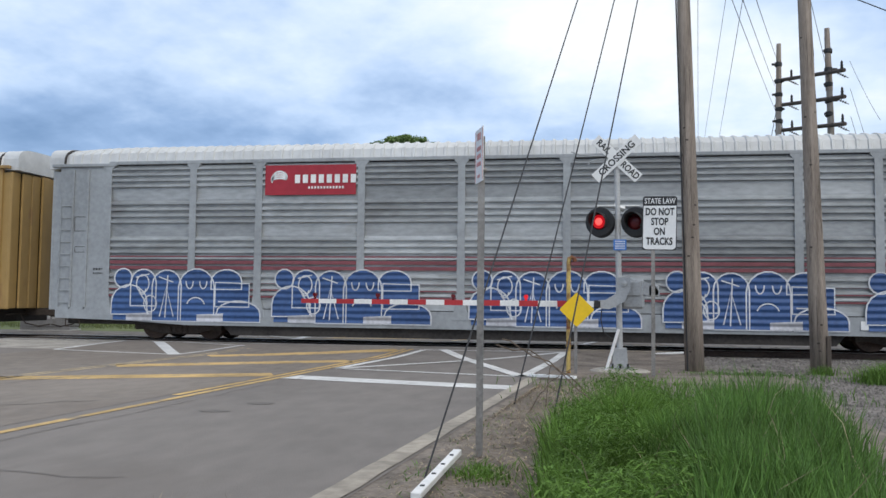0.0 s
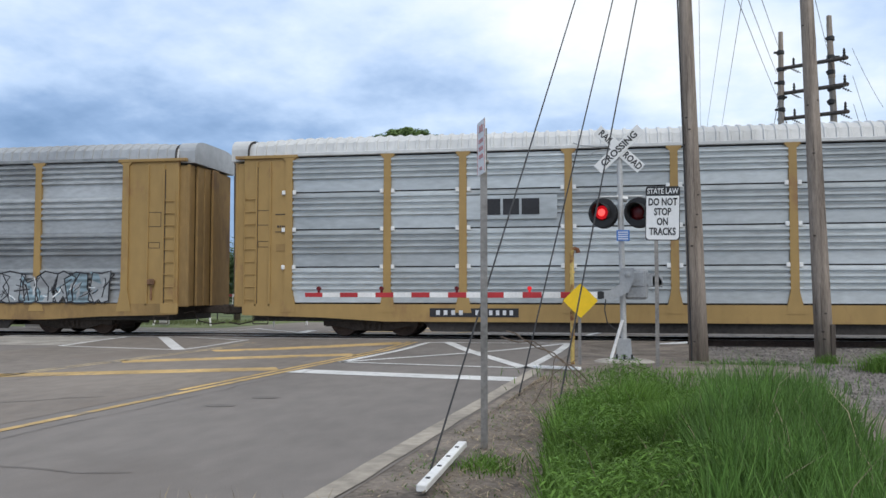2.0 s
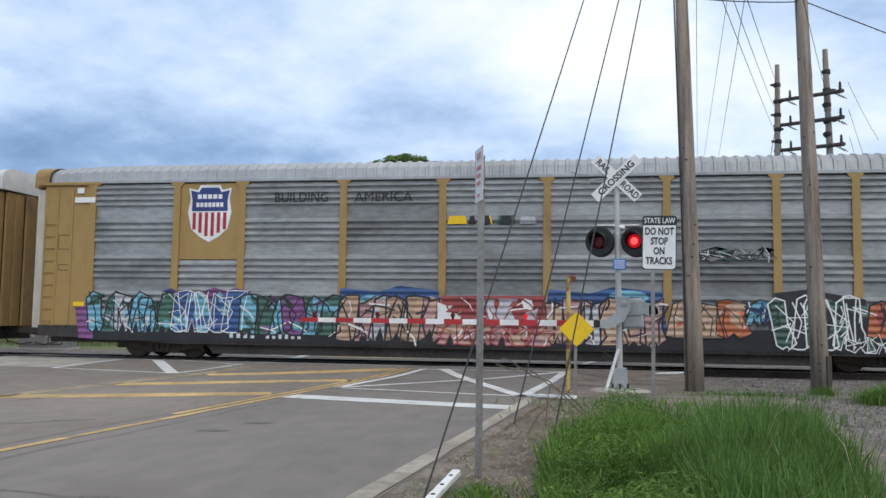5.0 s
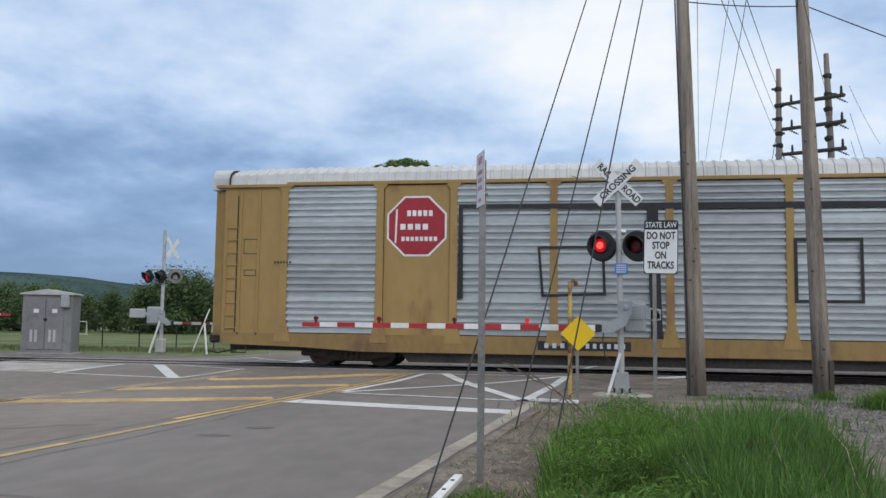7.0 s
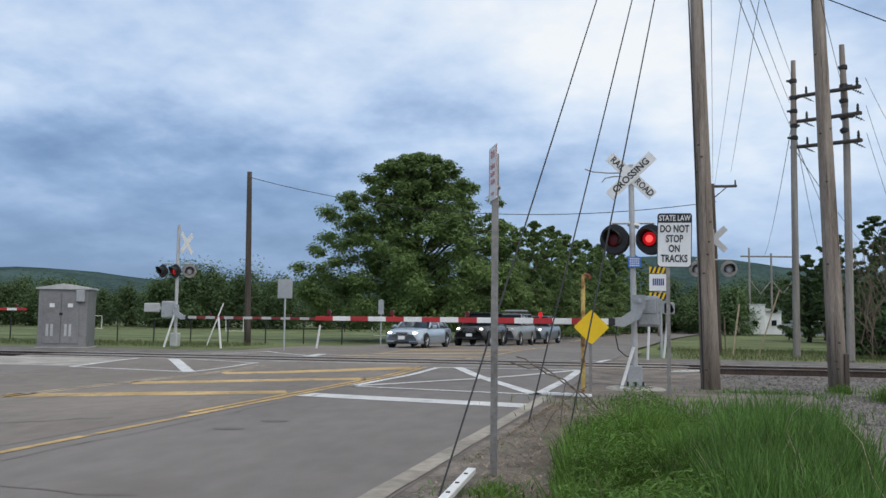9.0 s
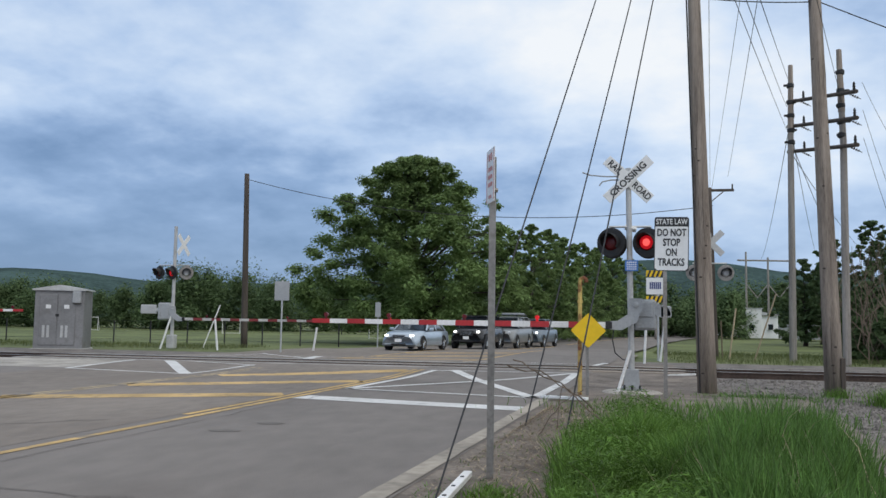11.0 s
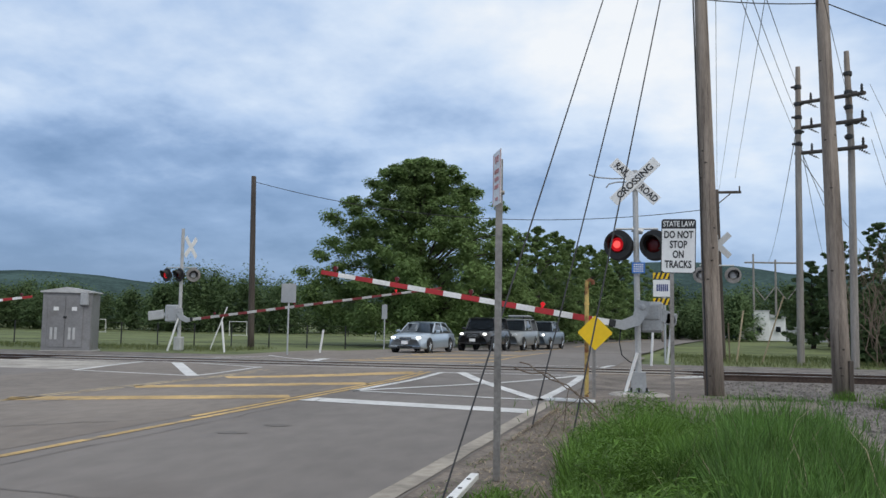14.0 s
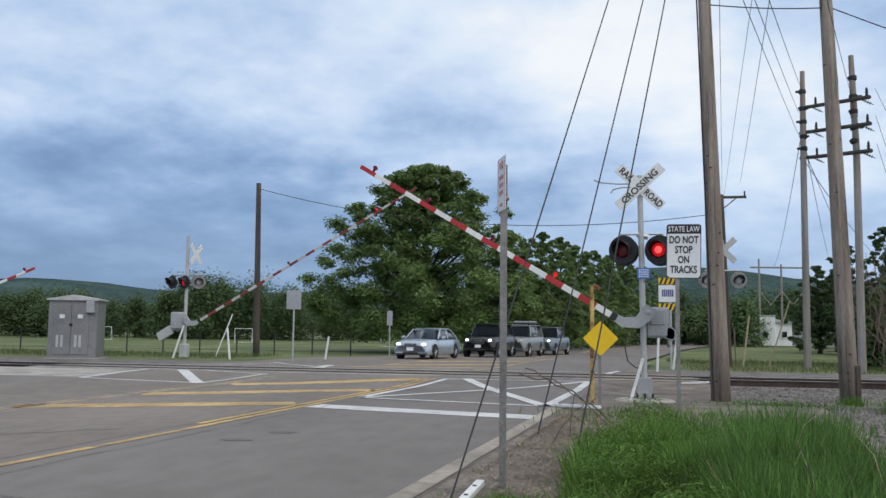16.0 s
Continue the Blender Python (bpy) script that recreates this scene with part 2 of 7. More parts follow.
def box(b, c, s, bev=0.0, m=None):
    """A box, centre and full size; bev cuts its edges."""
    hx, hy, hz = (max(x / 2, 1e-4) for x in s)
    k = min(bev, hx * 0.8, hy * 0.8, hz * 0.8)
    if k <= 0:
        v = [(x * hx, y * hy, z * hz) for x in (-1, 1) for y in (-1, 1) for z in (-1, 1)]
        f = [(0, 1, 3, 2), (4, 6, 7, 5), (0, 4, 5, 1), (2, 3, 7, 6), (0, 2, 6, 4), (1, 5, 7, 3)]
    else:
        bm = bmesh.new()
        bmesh.ops.create_cube(bm, size=1.0, matrix=Matrix.Diagonal((2 * hx, 2 * hy, 2 * hz, 1)))
        bmesh.ops.bevel(bm, geom=bm.edges[:], offset=k, segments=1, affect="EDGES")
        bm.verts.index_update()
        v = [tuple(p.co) for p in bm.verts]
        f = [tuple(x.index for x in q.verts) for q in bm.faces]
        bm.free()
    mm = Matrix.Translation(c) @ (m or Matrix())
    return b.add([mm @ Vector(p) for p in v], f)


def tube(b, p, q, r0, r1=None, n=10, caps=True):
    """A tapered round bar from p to q."""
    p, q = Vector(p), Vector(q)
    r1 = r0 if r1 is None else r1
    d = (q - p).normalized()
    a = d.orthogonal().normalized()
    c = d.cross(a)
    v = []
    for o, r in ((p, r0), (q, r1)):
        v += [o + (a * math.cos(i * math.tau / n) + c * math.sin(i * math.tau / n)) * r for i in range(n)]
    f = [(i, (i + 1) % n, n + (i + 1) % n, n + i) for i in range(n)]
    if caps:
        f += [tuple(range(n - 1, -1, -1)), tuple(range(n, 2 * n))]
    return b.add(v, f)


def path_tube(b, pts, r, n=6):
    """A bent round bar, one connected skin; r may be a list."""
    pts = [Vector(p) for p in pts]
    rs_ = r if isinstance(r, (list, tuple)) else [r] * len(pts)
    a = (pts[1] - pts[0]).normalized().orthogonal().normalized()
    v = []
    for i, p in enumerate(pts):
        d = (pts[min(i + 1, len(pts) - 1)] - pts[max(i - 1, 0)]).normalized()
        a = (a - d * a.dot(d)).normalized()
        c = d.cross(a)
        v += [p + (a * math.cos(k * math.tau / n) + c * math.sin(k * math.tau / n)) * rs_[i] for k in range(n)]
    f = [(i * n + k, i * n + (k + 1) % n, (i + 1) * n + (k + 1) % n, (i + 1) * n + k) for i in range(len(pts) - 1) for k in range(n)]
    f += [tuple(range(n - 1, -1, -1)), tuple(range((len(pts) - 1) * n, len(pts) * n))]
    return b.add(v, f)


def prism(b, outline, y0, y1, m=None):
    """A closed outline in x, z pulled from y0 to y1."""
    n = len(outline)
    v = [(x, y0, z) for x, z in outline] + [(x, y1, z) for x, z in outline]
    f = [tuple(range(n)), tuple(range(2 * n - 1, n - 1, -1))] + [((i + 1) % n, i, n + i, n + (i + 1) % n) for i in range(n)]
    if m:
        v = [m @ Vector(p) for p in v]
    return b.add(v, f)


def lathe(b, profile, n=20, m=None):
    """Turns (radius, height) round z."""
    v = [(r * math.cos(i * math.tau / n), r * math.sin(i * math.tau / n), z) for r, z in profile for i in range(n)]
    f = [(k * n + i, k * n + (i + 1) % n, (k + 1) * n + (i + 1) % n, (k + 1) * n + i) for k in range(len(profile) - 1) for i in range(n)]
    f += [tuple(range(n - 1, -1, -1)), tuple(range((len(profile) - 1) * n, len(profile) * n))]
    if m:
        v = [m @ Vector(p) for p in v]
    return b.add(v, f)


def quad_strip(b, left, right, z):
    """A flat sheet between two lines of x, y."""
    n = len(left)
    v = [(x, y, z) for x, y in left] + [(x, y, z) for x, y in right]
    return b.add(v, [(i, n + i, n + i + 1, i + 1) for i in range(n - 1)])


def thing(name, label, category, at=(0, 0, 0), turn=0.0, group="", kind=""):
    ob = new(name)
    ob.empty_display_size = 0.2
    ob.matrix_world = pose(*at, 0, 0, turn)
    return tagged(ob, label, category, group, kind)


def part(name, b, mat, parent, label="", at=None):
    ob = new(name, b.mesh(name, M[mat] if isinstance(mat, str) else mat))
    ob.parent = parent
    if at is not None:
        ob.matrix_local = at
    return tagged(ob, label)


def solid(name, b, mat, label, category="", kind="", group=""):
    return tagged(new(name, b.mesh(name, M[mat])), label, category, group, kind)


def letters(text, size, mat, parent, m, depth=0.003, name="lettering", bold=0.0, squeeze=1.0):
    """Words in the built-in font as a mesh, on the plane m (x right, y up)."""
    cu = bpy.data.curves.new(name, "FONT")
    cu.body, cu.size, cu.align_x, cu.align_y, cu.extrude, cu.offset = text, size, "CENTER", "CENTER", depth, bold
    cu.resolution_u = 3
    tmp = bpy.data.objects.new(name, cu)
    scene.collection.objects.link(tmp)
    dg = bpy.context.evaluated_depsgraph_get()
    me = bpy.data.meshes.new_from_object(tmp.evaluated_get(dg))
    bpy.data.objects.remove(tmp)
    me.transform(Matrix.Diagonal((squeeze, 1, 1, 1)))
    me.materials.clear()
    me.materials.append(M[mat])
    ob = new(name, me)
    ob.parent = parent
    ob.matrix_local = m
    return ob


FACE = pose(0, 0, 0, 90, 0, 0)  # x right, y up, seen from -y


def upright(x, y, z):
    return Matrix.Translation((x, y, z)) @ FACE


# ---- the ground ----
def ground_z(x, y):
    """Level to beyond the crossing, then falling gently away."""
    t = min(max((y - 34.0) / 30.0, 0.0), 1.0)
    return -0.03 - 0.38 * t * t * (3 - 2 * t)


def rise(y):
    """The road climbs gently to the level of the rails."""
    def ease(t):
        t = min(max(t, 0.0), 1.0)
        return t * t * (3 - 2 * t)
    return 0.075 * ease((y - 19.5) / 3.6) * ease((31.0 - y) / 4.6)


def road_x(base, y):
    """The road runs a little askew to the track and bends away far off."""
    return base + 0.088 * y + (0.0011 * (y - 45) ** 2 if y > 45 else 0.0)


def sheet(name, xs, ys, z_of, mat, label, category, kind="structure"):
    b = Build()
    b.smooth = True
    v = [(x, y, z_of(x, y)) for y in ys for x in xs]
    n = len(xs)
    b.add(v, [(j * n + i, j * n + i + 1, (j + 1) * n + i + 1, (j + 1) * n + i) for j in range(len(ys) - 1) for i in range(n - 1)])
    return solid(name, b, mat, label, category, kind)


GX = [-2500, -900, -400, -200, -120, -80] + list(range(-60, 61, 4)) + [80, 120, 200, 400, 900, 2500]
GY = [-1500, -400, -120, -60, -30, -16] + list(range(-8, 121, 4)) + [150, 200, 300, 500, 900, 1800, 3500]
sheet("ground", GX, GY, lambda x, y: ground_z(x, y) - 0.10, "turf", "green mown grass field beyond the railroad track", "ground")

YS = [-40, -20, -8, 0, 4, 8, 12, 16, 19, 20, 21, 22, 23.1, 26.4, 27.5, 28.5, 29.5, 31, 34, 37, 40, 43, 46, 50, 55, 60, 70, 80, 95, 110, 130, 150]


def band(name, x0, x1, ys, mat, label, category, lift, bend=True, kind="structure", climb=True):
    """A strip that follows the road, x0 to x1 at the line of the camera."""
    b = Build()
    b.smooth = True
    v = []
    for y in ys:
        a = x0(y) if callable(x0) else (road_x(x0, y) if bend else x0)
        c = x1(y) if callable(x1) else (road_x(x1, y) if bend else x1)
        v += [(a + (c - a) * k / 4, y, ground_z(0, y) + lift + (rise(y) if climb else 0.0)) for k in range(5)]
    b.add(v, [(5 * j + i, 5 * j + i + 1, 5 * j + i + 6, 5 * j + i + 5) for j in range(len(ys) - 1) for i in range(4)])
    return solid(name, b, mat, label, category, kind)


# gravel and dirt verges lie under and beside the road
band("gravel_verge", lambda y: -60, lambda y: 60, [-40, 0, 8, 14, 18, 21, 24, 27, 29.2, 30.2, 32.6], "gravel", "grey crushed stone verge along the track", "gravel", -0.055, climb=False)
band("dirt_verge", lambda y: road_x(-2.2, y), lambda y: 2.2 + 0.1 * y, [-40, -8, 0, 4, 8, 12, 15, 17.2], "dirt", "dry brown dirt verge with dead grass", "dirt", -0.005)
band("far_apron", lambda y: road_x(-17.0, y), lambda y: road_x(-1.6, y), [20, 21, 22, 23.1, 26.4, 27.5, 28.5, 29.5, 31, 34, 37, 39.5], "asphalt_old", "worn pale asphalt apron beyond the track", "pavement", -0.018)
band("crossing_shoulder", lambda y: road_x(-2.3, y), lambda y: 2.5, [17.0, 18.2, 19.5, 20.5, 21.5, 22.4, 23.1, 26.4, 27.5, 28.5, 29.5], "dirt", "trampled brown dirt beside the crossing", "dirt", -0.012)
band("left_apron", lambda y: -34.0, lambda y: road_x(-14.0, y), [19.5, 20.5, 21.5, 23.2], "pale_gravel", "pale gravel shoulder at the crossing", "gravel", -0.012)
band("side_lane", lambda y: -46.0, lambda y: road_x(-15.2, y), [-8, 0, 4, 8, 12, 16, 18.5, 20.3], "asphalt", "grey asphalt widening beside the road", "road", -0.004)
road = band("road", -15.3, -2.14, YS, "asphalt", "grey worn asphalt road with patched repairs", "road", 0.0)


def strip(name, pts, width, mat, parent, z=0.006, ragged=0.0):
    """A painted stripe of that width along points of the plan."""
    b = Build()
    out = []
    fine = [pts[0]]
    for p, q in zip(pts, pts[1:]):
        n = max(1, int(math.dist(p, q) / 0.5))
        fine += [(p[0] + (q[0] - p[0]) * k / n, p[1] + (q[1] - p[1]) * k / n) for k in range(1, n + 1)]
    pts = fine
    for i, p in enumerate(pts):
        d = Vector(pts[min(i + 1, len(pts) - 1)]) - Vector(pts[max(i - 1, 0)])
        nrm = Vector((-d.y, d.x)).normalized() * width / 2
        k0, k1 = (1 + ragged * noise.noise((p[1] * 1.7, s_, 0)) * 2 for s_ in (0.0, 9.0))
        out.append((Vector(p) + nrm * k0, Vector(p) - nrm * k1, p[1]))
    v = []
    for l, r, y in out:
        v += [(l.x, l.y, ground_z(0, l.y) + rise(l.y) + z), (r.x, r.y, ground_z(0, r.y) + rise(r.y) + z)]
    b.add(v, [(2 * i, 2 * i + 1, 2 * i + 3, 2 * i + 2) for i in range(len(out) - 1)])
    return part(name, b, mat, parent)


def along(base, y0, y1, step=2.0):
    n = max(2, int(abs(y1 - y0) / step) + 1)
    return [(road_x(base, y0 + (y1 - y0) * i / (n - 1)), y0 + (y1 - y0) * i / (n - 1)) for i in range(n)]


for off in (-0.10, 0.10):
    strip("yellow_stripe", along(-6.58 + off, 11.3 if off < 0 else -30, 22.3), 0.12, "yellow_mark", road, 0.006, 0.12)
    strip("yellow_stripe", along(-10.75 + off, -30, 21.6), 0.10, "faint_mark", road)
    strip("yellow_stripe", along(-8.6 + off, 45, 110), 0.11, "yellow_mark", road)
for p, q in (((-9.75, 12.75), (-5.55, 14.75)), ((-9.2, 15.75), (-5.15, 18.45)), ((-8.75, 19.0), (-4.8, 21.95))):
    strip("yellow_stripe", [p, q], 0.66, "yellow_mark", road)
for p, q in (((-8.4, 27.6), (-4.2, 30.0)), ((-8.1, 31.0), (-4.0, 33.5)), ((-7.8, 34.5), (-3.6, 37.5))):
    strip("yellow_stripe", [p, q], 0.66, "yellow_mark", road)
strip("yellow_stripe", along(-10.9, 27.2, 44), 0.14, "yellow_mark", road)
strip("yellow_stripe", along(-6.6, 27.2, 44), 0.14, "yellow_mark", road)
strip("stop_line", [(-5.1, 14.42), (-3.2, 14.0), (-1.1, 13.6)], 0.62, "white_mark", road)
TIP, TA, TB, TC, TD = (-4.84, 16.36), (-4.17, 22.1), (-3.68, 22.3), (-1.12, 15.6), (-0.5, 22.3)
for p, q, w in ((TIP, TA, 0.16), (TIP, TC, 0.16), (TIP, TD, 0.18), (TB, TC, 0.26), (TA, TD, 0.12), (TC, TD, 0.2)):
    strip("white_stripe", [p, q], w, "white_mark", road, 0.009)
LA, LB, LC, LD = (-13.4, 20.0), (-13.3, 24.0), (-12.5, 23.6), (-9.7, 19.2)
for p, q, w in ((LA, LB, 0.16), (LA, LD, 0.14), (LC, LD, 0.30), (LB, (-9.2, 22.2), 0.12), (LD, (-9.3, 22.4), 0.12)):
    strip("white_stripe", [p, q], w, "white_mark", road, 0.009)
for p, q, w in (((-8.95, 25.4), (-9.7, 29.2), 0.34), ((-12.9, 27.0), (-12.4, 31.0), 0.14), ((-12.9, 27.0), (-8.6, 28.6), 0.12), ((-12.6, 31.2), (-9.2, 26.4), 0.14), ((-4.2, 27.0), (-0.1, 27.2), 0.12), ((-0.1, 25.9), (0.35, 29.0), 0.18)):
    strip("white_stripe", [p, q], w, "white_mark", road, 0.009)
strip("edge_line", along(-2.27, -20, 15.4, 0.25), 0.20, "kerb_mark", road, 0.010, 0.08)
# the older, paler lanes beyond the double line
band("old_lanes", -15.2, -6.78, [y for y in YS if y < 47], "asphalt_old", "paler worn asphalt of the far lanes", "road", 0.003)
# tar patches and a long seam
rng = random.Random(5)
for cx, cy, sx, sy in ((-4.45, 9.85, 0.42, 0.26), (-4.2, 10.7, 0.40, 0.24)):
    b = Build()
    pts = [(cx + sx / 2 * math.cos(a) * rng.uniform(0.8, 1.1), cy + sy / 2 * math.sin(a) * rng.uniform(0.7, 1.1), 0.0) for a in [i * math.tau / 14 for i in range(14)]]
    b.add([(x, y, ground_z(0, y) + 0.005) for x, y, z in pts], [tuple(range(14))])
    part("tar_patch", b, "tar", road)

def crack(pts, width):
    """A tarred crack that wanders along points of the plan."""
    line = []
    for p, q in zip(pts, pts[1:]):
        for k in range(8):
            x, y = p[0] + (q[0] - p[0]) * k / 8, p[1] + (q[1] - p[1]) * k / 8
            line.append((x + 0.16 * noise.noise((x * 2.1, y * 2.1, 3)), y + 0.16 * noise.noise((x * 1.9, y * 2.3, 8))))
    strip("crack", line, width * 0.7, "crack", road, 0.0085, 0.6)


for pts, w in (([(-15.0, 16.0), (-12.6, 15.3), (-10.4, 15.9), (-8.2, 15.2)], 0.035), ([(-9.3, 8.6), (-8.4, 9.4), (-7.4, 9.5), (-6.2, 10.6)], 0.03), ([(-9.6, 11.0), (-8.9, 12.0), (-8.6, 13.4)], 0.025),
               ([(-14.2, 18.2), (-11.5, 18.6), (-8.0, 18.1), (-5.2, 18.8), (-1.4, 18.4)], 0.03), ([(-5.8, 4.6), (-5.3, 9.0), (-5.0, 13.0), (-4.7, 15.8)], 0.02), ([(-6.6, 5.8), (-4.9, 6.2), (-3.3, 6.0)], 0.018),
               ([(-13.8, 20.9), (-9.0, 20.6), (-4.0, 20.9), (-0.8, 20.7)], 0.03)):
    crack(pts, w)

# ---- the track ----
TRACK_Y = 24.7
RX = [-140, -60, -30, -14.6, -0.2, 2.3, 14, 40, 140]
ballast = Build()
for x0, x1 in ((-140, -17.4), (2.34, 140)):
    prof = [(22.4, -0.16), (23.3, -0.10), (26.1, -0.10), (27.2, -0.14)]
    v = [(x, y, z) for x in (x0, x1) for y, z in prof]
    ballast.add(v, [(i, i + 1, i + 5, i + 4) for i in range(3)] + [(0, 4, 7, 3)])
ballast_ob = solid("ballast", ballast, "gravel", "grey crushed stone track ballast", "ballast", "structure")
for y in (TRACK_Y - 0.75, TRACK_Y + 0.75):
    rail = thing("rail", "rusty steel rail with a bright worn top", "rail", group="rails of the track")
    b = Build()
    prism(b, [(-0.07, -0.13), (0.07, -0.13), (0.016, -0.09), (0.016, 0.03), (0.036, 0.04), (0.036, 0.075), (-0.036, 0.075), (-0.036, 0.04), (-0.016, 0.03), (-0.016, -0.09)], -140, 140, pose(0, y, 0, 0, 0, 90))
    part("rail_web", b, "rail", rail)
    b = Build()
    box(b, (0, y, 0.079), (280, 0.06, 0.008), 0.003)
    part("rail_head", b, "rail_top", rail)
tie_b = Build()
box(tie_b, (0, 0, -0.17), (0.23, 2.6, 0.16), 0.02)
tie_me = tie_b.mesh("crosstie", M["tie"])
for i in range(-60, 61):
    x = i * 0.62 + (3.0 if i > 0 else -16.0 if i < 0 else 0)
    if -17.3 < x < 2.3:
        continue
    o = new("crosstie", tie_me)
    o.parent = ballast_ob
    o.matrix_local = pose(x, TRACK_Y + rng.uniform(-0.05, 0.05), 0.0, 0, 0, rng.uniform(-1, 1))
# timber crossing panels between and beside the rails
crossing = thing("crossing_panels", "worn timber and asphalt crossing surface between the rails", "crossing", kind="structure")
for y, w in ((23.35, 0.34), (23.7, 0.28), (24.24, 0.36), (24.62, 0.36), (25.0, 0.34), (25.75, 0.3), (26.1, 0.34)):
    for k in range(6):
        x0 = -17.4 + k * 3.29
        b = Build()
        box(b, (x0 + 1.64, y, 0.011), (3.275, w - 0.015, 0.09), 0.006)
        part("panel", b, "plank" if x0 > -1.5 else "panel_pale" if y < 23.5 or y > 26 else "asphalt_old", crossing)

# loose ballast stones, nearest stretch
st = Build()
for i in range(9000):
    x, y = rng.uniform(1.2, 16), rng.choice((rng.uniform(17.5, 23.6), rng.uniform(22, 29)))
    r = rng.uniform(0.02, 0.055)
    z = -0.105 if 23.1 < y < 26.3 else -0.09
    if 23.85 < y < 24.05 or 25.35 < y < 25.55:
        continue
    a = rng.uniform(0, 6.28)
    ca, sa = math.cos(a) * r, math.sin(a) * r
    h = r * rng.uniform(0.5, 1.1)
    st.add([(x + ca, y + sa, z), (x - sa, y + ca, z), (x - ca, y - sa, z), (x + sa, y - ca, z), (x + ca * 0.4, y + sa * 0.5, z + h), (x - ca * 0.5, y - sa * 0.3, z + h * 0.8)],
           [(0, 1, 4), (1, 2, 5), (1, 5, 4), (2, 3, 5), (3, 4, 5), (3, 0, 4)])
for i in range(3000):
    x, y = rng.uniform(-2.2, 3.0), rng.uniform(5.0, 17.5)
    if x < road_x(-2.0, y):
        continue
    r = rng.uniform(0.008, 0.028)
    z = ground_z(x, y) - 0.03
    a = rng.uniform(0, 6.28)
    ca, sa = math.cos(a) * r, math.sin(a) * r
    st.add([(x + ca, y + sa, z), (x - sa, y + ca, z), (x - ca, y - sa, z), (x + sa, y - ca, z), (x, y, z + r)], [(0, 1, 4), (1, 2, 4), (2, 3, 4), (3, 0, 4)])
for i in range(7000):
    y = 9.0 + 9.0 * rng.random() ** 0.6
    x, r = rng.uniform(0.8, 0.36 * y + 0.8), rng.uniform(0.014, 0.042)
    z = ground_z(x, y) - 0.056
    a = rng.uniform(0, 6.28)
    ca, sa = math.cos(a) * r, math.sin(a) * r
    st.add([(x + ca, y + sa, z), (x - sa, y + ca, z), (x - ca, y - sa, z), (x + sa, y - ca, z), (x + ca * 0.3, y - sa * 0.2, z + r * rng.uniform(0.6, 1.2))], [(0, 1, 4), (1, 2, 4), (2, 3, 4), (3, 0, 4)])
solid("loose_stones", st, "stone", "loose grey ballast stones along the track", "stones", "stuff")


